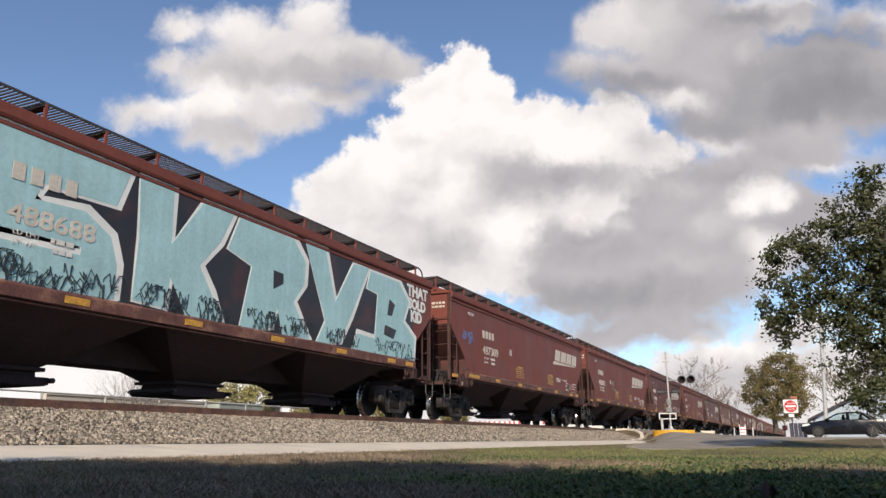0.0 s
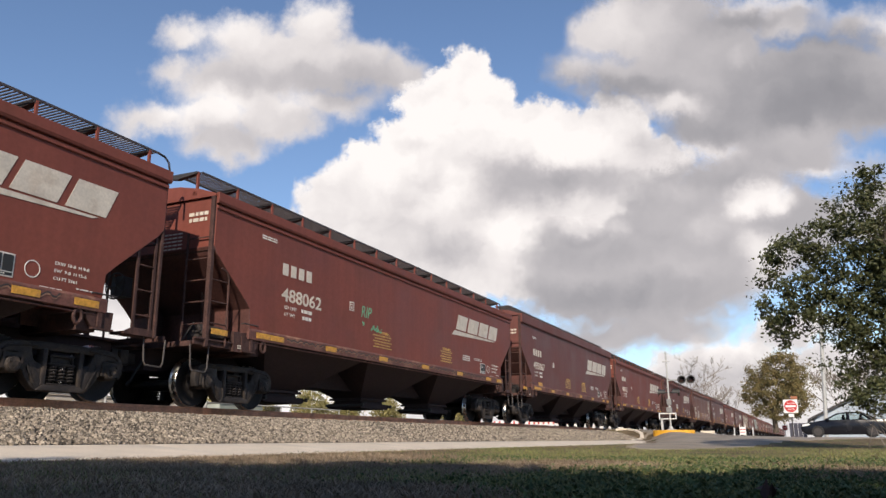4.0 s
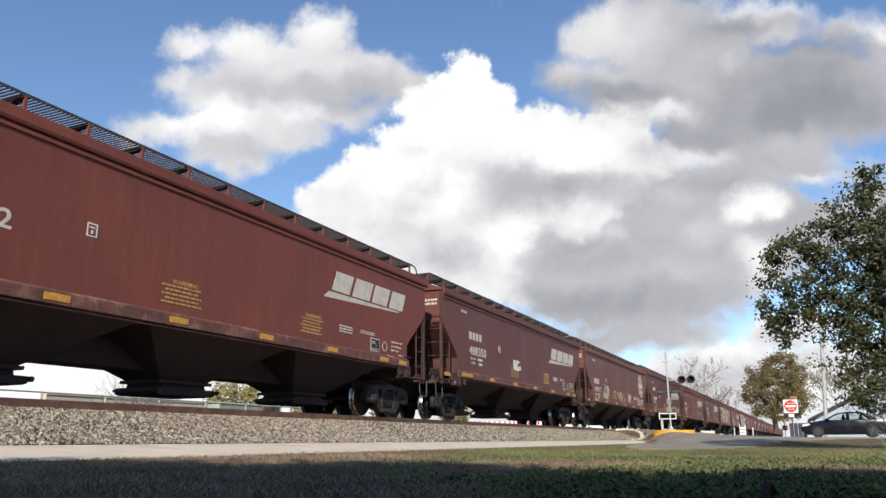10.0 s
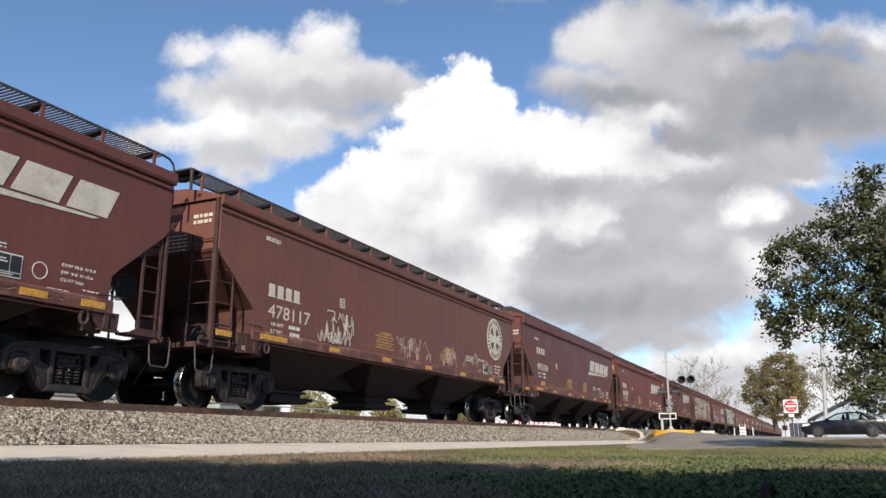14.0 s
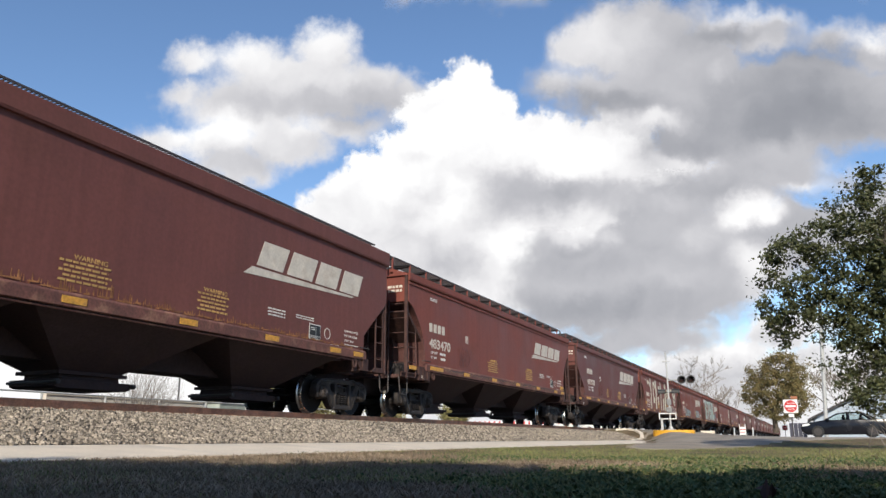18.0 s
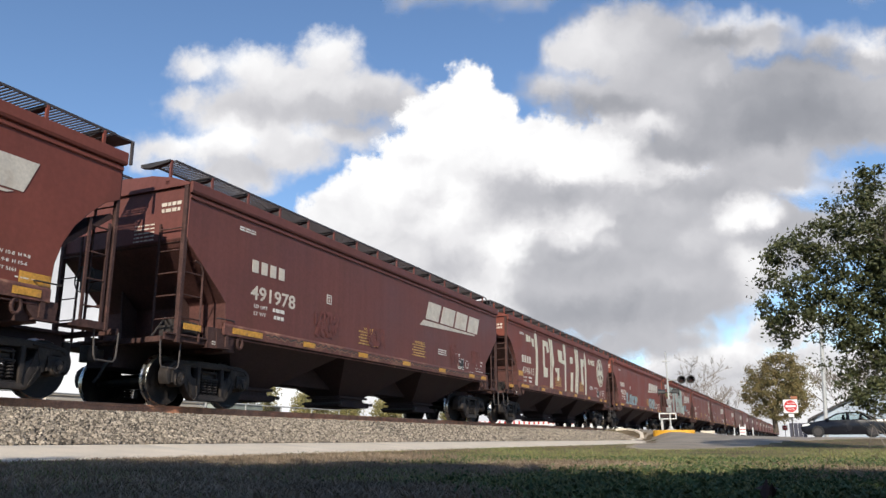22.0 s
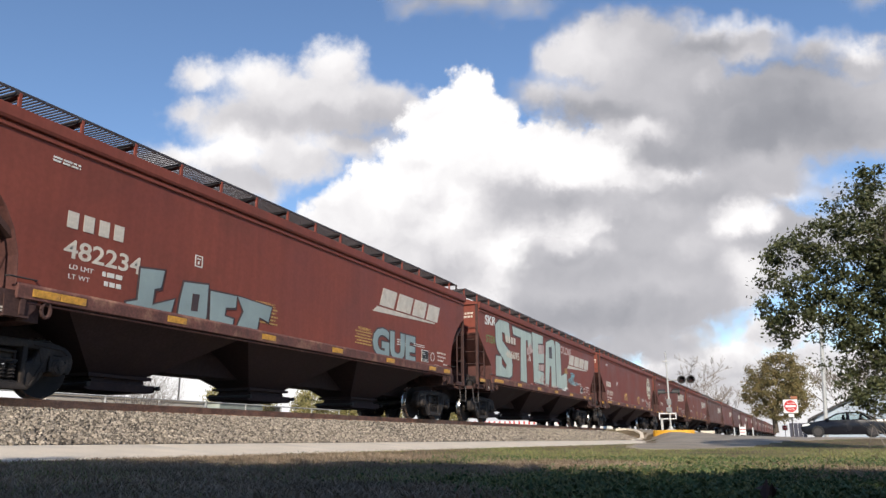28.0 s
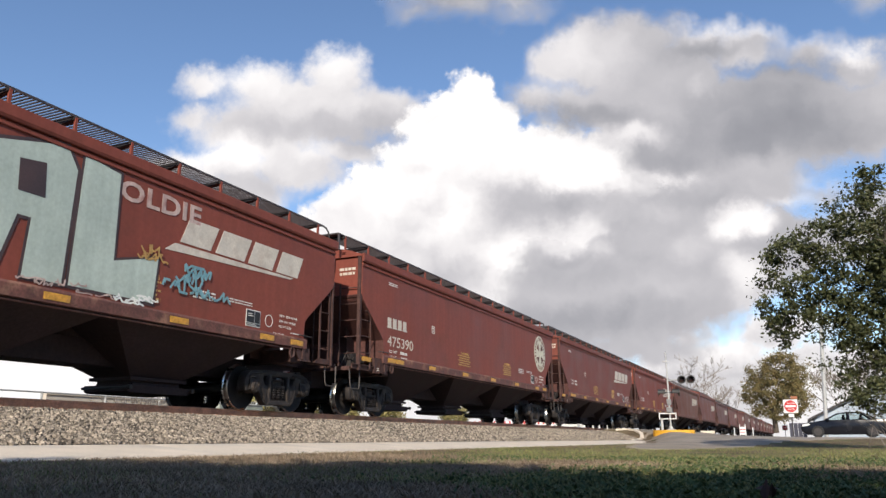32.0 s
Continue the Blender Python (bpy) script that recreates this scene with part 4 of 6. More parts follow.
K = hopper_car(184.0, 17.3, "474615", 0, round_cut=True, style="square", old=True, label="oxide-red hopper wagon with tall cream stroke graffiti", num=(1.65, 2.4, 1.95))
L = hopper_car(202.6, 17.4, "482234", 2, round_cut=True, style="square", label="oxide-red hopper wagon with grey-green bubble graffiti", num=(1.82, 2.53, 2.09))
M = hopper_car(221.3, 16.8, "486695", 2, label="bright oxide-red hopper wagon with huge sage-green graffiti letters", num=(2.7, 2.94, 2.4), over=0.022, loads=False)
N = hopper_car(239.4, 16.9, "475390", 2, style="square", old=True, label="oxide-red hopper wagon with a round emblem", num=(1.4, 2.32, 1.83))
x = 257.6
for k in range(16):
    hopper_car(x, 16.8, "", (0, 2, 1, 0, 3)[k % 5], near=k < 2, low_roof=k % 4 == 3, label="oxide-red covered hopper wagon far down the train")
    x += 18.11

COEF = (232.9537, -3.5352, -5.7685, -3.0755, 2.0525)


def travel(t):
    """How far the train has rolled on by t seconds, in metres; it slows gently."""
    s = t / 32
    return COEF[0] * s + COEF[1] * s ** 2 + COEF[2] * s ** 3 + COEF[3] * s ** 4 + COEF[4] * s ** 5


# ---------------------------------------------------------------- graffiti, as painted shapes on the near sides
A_BLUE = [
    [(2.03, 3.75), (2.53, 3.78), (3.46, 3.82), (4.92, 3.74), (4.69, 3.12), (3.31, 3.09), (3.21, 2.82), (4.10, 2.87), (4.64, 2.58), (4.81, 2.14), (4.82, 1.58), (2.37, 1.49), (2.28, 2.09), (4.09, 2.16), (4.10, 2.29), (2.25, 2.28)],
    [(5.13, 3.81), (5.94, 3.85), (5.97, 2.77), (6.72, 3.75), (7.66, 3.87), (7.23, 3.09), (6.72, 2.53), (7.08, 2.06), (7.45, 1.46), (6.51, 1.47), (6.01, 2.18), (5.91, 1.61), (5.19, 1.64), (5.22, 2.72)],
    [(7.80, 3.75), (9.65, 3.72), (10.12, 3.30), (10.09, 2.77), (9.71, 2.32), (10.35, 1.58), (9.35, 1.56), (9.15, 2.11), (8.95, 1.66), (7.92, 1.46), (8.24, 2.84), (7.47, 3.03)],
    [(10.09, 3.76), (10.91, 3.81), (11.40, 2.59), (12.22, 3.69), (12.99, 3.74), (12.14, 2.35), (11.65, 1.66), (10.58, 1.46), (11.01, 2.05)],
    [(13.08, 3.68), (14.68, 3.67), (15.28, 3.20), (14.94, 2.59), (15.65, 2.19), (15.58, 1.54), (12.18, 1.46), (12.43, 1.96), (13.35, 1.93), (13.49, 3.15), (12.89, 3.20)]]
A_HOLE = [
    [(8.95, 2.89), (9.30, 2.87), (9.31, 2.65), (8.97, 2.48)],
    [(14.12, 3.10), (14.45, 2.99), (14.26, 2.65), (14.01, 2.65)],
    [(13.89, 2.37), (14.53, 2.30), (14.38, 2.04), (13.83, 2.10)]]
M_SAGE = [
    [(1.64, 3.50), (2.12, 3.75), (3.07, 3.79), (3.27, 3.05), (2.73, 3.02), (2.63, 3.30), (2.32, 3.30), (2.35, 2.95), (3.26, 2.59), (3.42, 2.17), (3.34, 1.76), (3.03, 1.64), (1.61, 1.63), (1.64, 2.35), (2.23, 2.37), (2.23, 2.07), (2.64, 1.93), (2.77, 2.11), (1.80, 2.62), (1.66, 2.90)],
    [(3.51, 3.67), (5.92, 3.65), (5.85, 2.91), (5.42, 2.89), (5.39, 3.33), (5.13, 3.32), (5.10, 1.59), (4.36, 1.62), (4.52, 3.34), (3.62, 3.37)],
    [(6.02, 3.78), (7.51, 3.79), (7.45, 3.42), (6.77, 3.35), (6.74, 2.94), (7.60, 2.99), (7.52, 2.58), (6.76, 2.53), (6.71, 2.19), (7.46, 2.16), (7.36, 1.66), (6.05, 1.68)],
    [(7.93, 3.52), (9.08, 3.82), (9.31, 3.48), (9.24, 1.65), (8.57, 1.65), (8.62, 2.53), (8.39, 2.53), (8.15, 1.71), (7.66, 1.71)],
    [(9.43, 3.78), (10.15, 3.68), (10.17, 2.21), (11.13, 2.46), (11.07, 1.65), (9.36, 1.66)]]
L_TEAL = [
    [(3.34, 2.20), (3.88, 2.26), (3.83, 1.95), (3.68, 1.90), (3.66, 1.62), (4.17, 1.80), (4.08, 1.46), (3.16, 1.46), (3.09, 1.58), (3.33, 1.65), (3.34, 1.86)],
    [(4.38, 2.15), (5.01, 2.21), (5.01, 1.62), (4.97, 1.46), (4.27, 1.46), (4.31, 1.82)],
    [(5.08, 2.11), (5.84, 2.13), (5.82, 1.90), (5.53, 1.86), (5.51, 1.69), (5.78, 1.67), (5.74, 1.46), (5.12, 1.46)],
    [(5.87, 2.14), (6.97, 2.08), (6.88, 1.76), (6.57, 1.82), (6.50, 1.46), (5.85, 1.46), (6.07, 1.86)]]
L_HOLE = [
    [(4.61, 1.98), (4.79, 1.99), (4.76, 1.67), (4.59, 1.66)]]
K_POLY = [
    [(3.31, 3.66), (3.40, 3.85), (3.59, 3.88), (3.74, 3.06), (3.70, 2.33), (3.56, 1.53), (3.23, 1.54), (3.42, 2.27), (3.47, 2.99)],
    [(4.49, 3.58), (5.23, 3.57), (5.37, 3.13), (5.08, 3.08), (4.99, 3.35), (4.71, 3.35), (4.71, 2.43), (5.12, 2.40), (5.06, 2.01), (4.49, 1.98)],
    [(5.38, 3.76), (5.62, 3.79), (5.68, 2.73), (5.62, 1.71), (5.52, 1.53), (5.36, 1.54), (5.54, 2.59), (5.54, 3.17)],
    [(5.66, 3.72), (5.90, 3.75), (6.14, 2.71), (5.90, 2.43), (5.81, 1.51), (5.62, 1.51), (5.78, 2.41)],
    [(6.25, 2.50), (6.94, 2.56), (6.83, 1.98), (6.53, 1.96), (6.61, 2.32), (6.35, 2.34)],
    [(6.79, 3.40), (7.45, 3.38), (7.52, 2.98), (7.86, 2.99), (7.83, 2.79), (6.88, 2.86)],
    [(7.67, 3.79), (8.07, 3.78), (8.13, 2.84), (7.96, 1.54), (7.75, 1.54), (7.87, 2.79)],
    [(8.85, 3.25), (9.35, 3.27), (9.31, 2.95), (8.87, 2.95)],
    [(8.90, 2.51), (9.34, 2.54), (9.14, 1.57), (8.71, 1.62), (8.87, 2.17)],
    [(9.73, 3.85), (10.00, 3.84), (10.15, 2.92), (9.79, 1.58), (9.58, 1.62), (9.89, 2.88)],
    [(10.11, 3.86), (10.39, 3.82), (10.43, 2.83), (10.06, 1.50), (9.84, 1.54), (10.16, 2.78)],
    [(10.87, 3.34), (11.53, 3.37), (11.48, 3.00), (11.24, 2.99), (11.32, 2.07), (10.91, 2.08)],
    [(11.64, 3.77), (11.90, 3.53), (11.98, 2.92), (11.77, 1.50), (11.52, 1.50), (11.67, 2.72)],
    [(2.19, 3.56), (2.51, 3.56), (2.55, 3.28), (2.23, 3.28)],
    [(2.56, 3.53), (2.77, 3.54), (2.80, 3.31), (2.59, 3.30)],
    [(2.86, 3.47), (3.20, 3.48), (3.28, 3.14), (3.04, 3.16)]]


def paint(car, name, polys, material, layer, label="", shift=(0.0, 0.0), low=1.44):
    """Each letter is a part of its own, a thin coat of paint."""
    for poly in polys:
        g = Geo().flat([(x + shift[0], min(3.93, max(low, z + shift[1]))) for x, z in poly], LY - 0.004 * layer)
        part(name, g.mesh(name, material), car, label)


def grown(poly, d):
    """A polygon pushed outwards by about d."""
    n = len(poly)
    area = sum(poly[i][0] * poly[(i + 1) % n][1] - poly[(i + 1) % n][0] * poly[i][1] for i in range(n))
    sg = 1 if area > 0 else -1
    out = []
    for i in range(n):
        a, b, c = Vector(poly[i - 1]), Vector(poly[i]), Vector(poly[(i + 1) % n])
        t1, t2 = (b - a).normalized(), (c - b).normalized()
        nn = (Vector((t1.y, -t1.x)) + Vector((t2.y, -t2.x))) * sg
        nn = nn.normalized() if nn.length > 0.2 else Vector((0, 0))
        out.append((b.x + nn.x * d, b.y + nn.y * d))
    return out


def scribble(car, x0, x1, z0, z1, count, material, layer, seed, w=0.022):
    """Marker tags too tangled to read, as looping strokes."""
    rnd = random.Random(seed)
    g = Geo()
    for k in range(count):
        x, z = rnd.uniform(x0, x1), rnd.uniform(z0, z1)
        h = rnd.uniform(0.5, 1.0) * (z1 - z0) * 0.5
        px, pz = x, z
        for j in range(rnd.randint(5, 9)):
            qx, qz = px + rnd.uniform(-0.03, 0.12), min(z1, max(z0, z + rnd.uniform(-h, h)))
            t = Vector((qx - px, qz - pz)).normalized()
            s = Vector((-t.y, t.x)) * w / 2
            g.flat([(px - s.x, pz - s.y), (qx - s.x, qz - s.y), (qx + s.x, qz + s.y), (px + s.x, pz + s.y)], LY - 0.004 * layer - 0.00025 * (len(g.f) % 61), thick=0.003)
            px, pz = qx, qz
    tagged(part("marker_tag", g.mesh("marker_tag", material), car, "tangled marker scrawl"), kind="stuff")


paint(A, "graffiti_ground", [[(1.2, 1.44), (15.6, 1.44), (15.6, 3.0), (15.2, 3.9), (1.2, 3.9)]], SPRAYBLACK, 1, "black sprayed ground")
paint(A, "graffiti_outline", [grown(q, 0.10) for q in A_BLUE], SPRAYWHITE, 2, "white sprayed outline", shift=(0.05, 0.03))
paint(A, "graffiti_letter", A_BLUE, SPRAYBLUE, 3, "pale blue sprayed letter")
paint(A, "graffiti_counter", A_HOLE, SPRAYBLACK, 4, "black letter hollow")
for k, (x0, x1) in enumerate([(2.4, 4.8), (5.2, 6.2), (6.6, 7.4), (8.0, 9.0), (9.4, 10.3), (11.0, 12.1), (13.2, 15.4)]):
    scribble(A, x0, x1, 1.48, 1.98, 28 if k == 0 else 14, SCRIBBLE, 5, 20 + k, 0.017)
for word, x, z, h, q in (("THAT", 15.20, 3.42, 0.33, 1.12), ("SOLD", 15.28, 3.05, 0.30, 1.06), ("KID", 15.42, 2.69, 0.31, 1.0)):
    part("graffiti_lettering", text_mesh(word, SPRAYWHITE, h, bold=0.022, squeeze=q), A, "white sprayed word", at=pose(x, LY - 0.012, z))
paint(M, "graffiti_outline", [grown(q, 0.07) for q in M_SAGE], SPRAYOUT, 1, "dark sprayed outline")
paint(M, "graffiti_letter", M_SAGE, SPRAYSAGE, 2, "sage green sprayed letter")
scribble(M, 11.25, 12.55, 1.95, 2.48, 13, SPRAYAQUA, 3, 51, 0.045)
scribble(M, 4.6, 10.0, 1.58, 1.72, 14, SPRAYPINK, 3, 52, 0.022)
scribble(M, 10.15, 11.05, 1.57, 1.74, 9, SPRAYWHITE, 3, 53, 0.028)
scribble(M, 6.75, 7.2, 1.75, 2.15, 5, SPRAYPINK, 4, 56, 0.025)
part("tag_lettering", text_mesh("SKR", SPRAYWHITE, 0.34, slant=0.15, bold=0.012, squeeze=1.3), M, "white sprayed tag", at=pose(0.60, LY - 0.002, 3.38, 0, -4, 0))
part("tag_lettering", text_mesh("STEA", SPRAYTAGGREEN, 0.27, slant=0.1, bold=0.006, squeeze=1.1), M, "thin green sprayed tag", at=pose(0.68, LY - 0.002, 2.76))
paint(M, "graffiti_counter", [[(8.32, 3.36), (8.76, 3.42), (8.80, 2.88), (8.35, 2.88)]], SPRAYOUT, 3, "dark letter hollow")
paint(M, "graffiti_patch", [[(6.78, 3.29), (7.54, 3.36), (7.55, 2.98), (6.80, 2.90)], [(6.79, 2.44), (7.54, 2.52), (7.42, 2.22), (6.79, 2.21)], [(5.25, 2.96), (5.73, 3.25), (6.05, 2.93), (5.59, 2.77), (5.26, 2.72)], [(5.26, 2.52), (5.59, 2.69), (5.61, 2.59), (5.27, 2.45)]], SPRAYPINK, 3, "streaky pale underpaint")
part("tag_lettering", text_mesh("OLDIE", SPRAYPINK, 0.34, spacing=1.05, bold=0.012, squeeze=1.42), M, "thin pale outlined tag", at=pose(10.16, LY - 0.004, 3.30))
scribble(M, 10.42, 11.0, 2.38, 2.68, 6, YELLOWTXT, 3, 54, 0.028)
paint(L, "graffiti_outline", [grown(q, 0.05) for q in L_TEAL], SPRAYOUT, 1, "dark sprayed outline", low=1.40)
paint(L, "graffiti_letter", L_TEAL, SPRAYTEAL, 2, "grey-green sprayed letter")
paint(L, "graffiti_counter", L_HOLE, SPRAYOUT, 3, "dark letter hollow")
part("graffiti_outline", text_mesh("GUE", SPRAYOUT, 0.70, spacing=1.02, bold=0.085, squeeze=1.28), L, "dark sprayed outline", at=pose(11.28, LY - 0.001, 1.54))
part("graffiti_letter", text_mesh("GUE", SPRAYTEAL, 0.70, spacing=1.02, bold=0.045, squeeze=1.28), L, "grey-green sprayed bubble letters", at=pose(11.28, LY - 0.007, 1.54))
paint(K, "graffiti_stroke", K_POLY, SPRAYCREAM, 1, "cream sprayed stroke")
scribble(F, 6.45, 7.25, 1.98, 2.36, 13, SPRAYWHITE, 1, 55, 0.038)
scribble(G, 3.35, 4.7, 1.60, 2.35, 15, LETTER, 1, 56, 0.026)
scribble(G, 7.2, 15.6, 1.6, 2.2, 34, SPRAYPINK, 1, 57, 0.016)
part("tag_lettering", text_mesh("RIP", SPRAYGREEN, 0.30, slant=0.2, squeeze=0.9), C, "green hand-drawn word", at=pose(5.55, LY, 2.42))
scribble(C, 5.55, 6.5, 2.12, 2.36, 4, SPRAYGREEN, 1, 58, 0.035)
scribble(B, 0.9, 1.6, 2.5, 2.9, 9, SPRAYINDIGO, 1, 59, 0.05)
for car, spots in ((J, (4.2, 6.6, 11.8, 13.6)), (I, (3.6,))):
    for k, x in enumerate(spots):
        scribble(car, x, x + 0.6, 1.7, 2.3, 12, SMUDGE, 1, 80 + k, 0.06)


def rust_fringe(car, x0, x1, high, seed):
    """Flaking rust that creeps up from the side sill in thin uneven streaks, with a broken line below."""
    rnd = random.Random(seed)
    g = Geo()
    x = x0
    while x < x1:
        h = high * rnd.uniform(0.15, 1.0) * (0.55 + 0.45 * noise.noise((x * 1.3, seed, 0.0))) * (1 - 0.6 * (x - x0) / (x1 - x0))
        w = rnd.uniform(0.012, 0.045)
        z = SILL + 0.162 + rnd.uniform(0, 0.05)
        g.flat([(x, z), (x + w, z), (x + w * 0.6, z + h), (x + w * 0.3, z + h)], LY - 0.0003 * (len(g.f) % 17), thick=0.003)
        x += w + rnd.expovariate(1 / 0.035)
    x = x0
    while x < x1:
        w = rnd.uniform(0.06, 0.35)
        z = SILL + 0.165 + rnd.uniform(0.0, 0.03)
        g.flat([(x, z), (x + w, z + rnd.uniform(-0.01, 0.01)), (x + w, z + 0.035), (x, z + 0.02)], LY - 0.006 - 0.0003 * (len(g.f) % 17), thick=0.003)
        x += w + rnd.uniform(0.0, 0.15)
    tagged(part("rust_creep", g.mesh("rust_creep", SILLRUST), car, "orange-brown flaking rust along the sill"), kind="stuff")


def sill_wave(car, x0, x1, seed):
    """A wavering scar along the sill, a dark line with a pale rusty one under it."""
    for name, material, label, dz, w, lay in (("rust_line", STEELDARK, "wavering dark rust line", 0.012, 0.013, 0.0505), ("rust_edge", SCARRUST, "pale rusty edge under the dark line", -0.016, 0.011, 0.0535)):
        rnd = random.Random(seed)
        g = Geo()
        u, pts = x0, []
        while u < x1:
            pts.append((u, SILL + 0.05 + dz + 0.026 * math.sin(len(pts) * 1.25) + rnd.uniform(-0.012, 0.012)))
            u += rnd.uniform(0.025, 0.07)
        for k, ((a, b), (c, d)) in enumerate(zip(pts, pts[1:])):
            g.flat([(a, b - w), (c, d - w), (c, d + w), (a, b + w)], -HALF - lay - 0.0004 * (k % 3), thick=0.003)
        tagged(part(name, g.mesh(name, material), car, label), kind="stuff")


rust_fringe(H, 1.4, 14.4, 0.36, 5)
rust_fringe(K, 4.0, 12.0, 0.10, 6)
for k, car in enumerate((F, I, J, B, C)):
    sill_wave(car, 2.4, 14.6, k)
for car, x, z in ((K, 1.19, 1.83), (I, 15.36, 1.54), (D, 2.09, 1.52), (H, 2.2, 1.60)):
    part("yellow_plate", shared("yplate", lambda: Geo().flat([(0, 0), (0.53, 0), (0.53, 0.19), (0, 0.19)], LY).mesh("yellow_plate", YELLOW)), car, "plain yellow reflective plate", at=pose(x, 0, z))
part("tag_lettering", text_mesh("RNSE", SPRAYCREAM, 0.27, slant=0.1, bold=0.01, squeeze=1.6), K, "cream sprayed tag", at=pose(12.45, LY - 0.002, 3.22))
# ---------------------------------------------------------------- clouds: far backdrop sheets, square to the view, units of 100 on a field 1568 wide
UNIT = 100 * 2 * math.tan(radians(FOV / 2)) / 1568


def cloud_material(name, blobs, lights, base, soft=0.22, warp=0.5, seed=0.0, rough=0.30, grain=0.8, edge_lift=0.2):
    """Cloud cover as soft round masses (x, y, rx, ry) with a ragged outline; lights (x, y, rx, ry, w) are brighter or darker places in it."""
    m = bpy.data.materials.new(name)
    m.use_nodes = True
    n, l = m.node_tree.nodes, m.node_tree.links
    n.clear()
    tc = n.new("ShaderNodeTexCoord")

    def vmath(op, a, b=None, scale=None):
        x = n.new("ShaderNodeVectorMath")
        x.operation = op
        l.new(a, x.inputs[0])
        if b is not None:
            if isinstance(b, tuple):
                x.inputs[1].default_value = b
            else:
                l.new(b, x.inputs[1])
        if scale is not None:
            x.inputs["Scale"].default_value = scale
        return x

    def fmath(op, a, b, c=None):
        x = n.new("ShaderNodeMath")
        x.operation = op
        for i, q in enumerate((a, b, c)):
            if q is None:
                continue
            if isinstance(q, (int, float)):
                x.inputs[i].default_value = q
            else:
                l.new(q, x.inputs[i])
        return x.outputs[0]

    def fbm(vec, scale, detail, w, rough_=0.6):
        t = n.new("ShaderNodeTexNoise")
        t.noise_dimensions = '4D'
        t.inputs["Scale"].default_value, t.inputs["Detail"].default_value, t.inputs["W"].default_value = scale, detail, w
        t.inputs["Roughness"].default_value = rough_
        l.new(vec, t.inputs["Vector"])
        return t

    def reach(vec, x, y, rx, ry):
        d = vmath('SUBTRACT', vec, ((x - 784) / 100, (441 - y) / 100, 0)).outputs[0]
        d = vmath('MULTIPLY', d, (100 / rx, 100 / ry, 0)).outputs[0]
        ln = n.new("ShaderNodeVectorMath")
        ln.operation = 'LENGTH'
        l.new(d, ln.inputs[0])
        return ln.outputs["Value"]
    p = tc.outputs["Object"]
    w1 = fbm(p, 1.3, 9, seed, 0.58)
    off = vmath('SUBTRACT', w1.outputs["Color"], (0.5, 0.5, 0.5)).outputs[0]
    off = vmath('SCALE', off, scale=warp * 2.4).outputs[0]
    flat = vmath('ADD', p, off).outputs[0]
    gentle = vmath('ADD', p, vmath('SCALE', off, scale=0.75).outputs[0]).outputs[0]
    dens = None
    for x, y, rx, ry in blobs:
        q = fmath('MULTIPLY', fmath('SUBTRACT', 1.0, reach(flat, x, y, rx, ry)), min(rx, ry) / 80)
        dens = q if dens is None else fmath('SMOOTH_MAX', dens, q, 0.2)
    fine = fbm(p, 3.4, 8, seed + 5.0, 0.6)
    dens = fmath('ADD', dens, fmath('MULTIPLY', fmath('SUBTRACT', fine.outputs[0], 0.5), rough))
    a = n.new("ShaderNodeMapRange")
    a.interpolation_type = 'SMOOTHSTEP'
    a.inputs["From Min"].default_value, a.inputs["From Max"].default_value = 0.0, soft
    l.new(dens, a.inputs[0])
    acc = None
    for x, y, rx, ry, w in lights:
        f = n.new("ShaderNodeMapRange")
        f.interpolation_type = 'SMOOTHSTEP'
        f.inputs["From Min"].default_value, f.inputs["From Max"].default_value = 1.25, 0.1
        f.inputs["To Min"].default_value, f.inputs["To Max"].default_value = 0.0, w
        l.new(reach(gentle, x, y, rx, ry), f.inputs[0])
        acc = f.outputs[0] if acc is None else fmath('ADD', acc, f.outputs[0])
    # billows, brighter on the side towards the sun
    puff = fbm(gentle, 1.0, 3, seed + 9.0, 0.45)
    lee = fbm(vmath('ADD', gentle, (0.2, -0.28, 0.0)).outputs[0], 1.0, 3, seed + 9.0, 0.45)
    relief = fmath('MULTIPLY', fmath('SUBTRACT', puff.outputs[0], lee.outputs[0]), grain * 0.40)
    small = fbm(gentle, 3.0, 5, seed + 13.0, 0.5)
    small2 = fbm(vmath('ADD', gentle, (0.06, -0.08, 0.0)).outputs[0], 3.0, 5, seed + 13.0, 0.5)
    relief = fmath('ADD', relief, fmath('MULTIPLY', fmath('SUBTRACT', small.outputs[0], small2.outputs[0]), grain * 0.14))
    relief = fmath('ADD', relief, fmath('MULTIPLY', fmath('SUBTRACT', puff.outputs[0], 0.5), grain * 0.25))
    acc = fmath('ADD', acc, relief)
    rim = n.new("ShaderNodeMapRange")
    rim.inputs["From Min"].default_value, rim.inputs["From Max"].default_value = 0.0, 0.4
    rim.inputs["To Min"].default_value, rim.inputs["To Max"].default_value = edge_lift, 0.0
    l.new(dens, rim.inputs[0])
    acc = fmath('ADD', fmath('ADD', acc, rim.outputs[0]), base)
    cr = n.new("ShaderNodeValToRGB")
    els = cr.color_ramp.elements
    els[0].position, els[0].color = 0.0, (0.20, 0.21, 0.245, 1)
    els[1].position, els[1].color = 1.0, (1.0, 1.0, 1.0, 1)
    for pos, c in ((0.3, (0.33, 0.34, 0.375, 1)), (0.6, (0.56, 0.56, 0.59, 1)), (0.8, (0.80, 0.795, 0.81, 1))):
        e = els.new(pos)
        e.color = c
    l.new(acc, cr.inputs[0])
    em = n.new("ShaderNodeEmission")
    em.inputs["Strength"].default_value = 1.0
    l.new(cr.outputs[0], em.inputs[0])
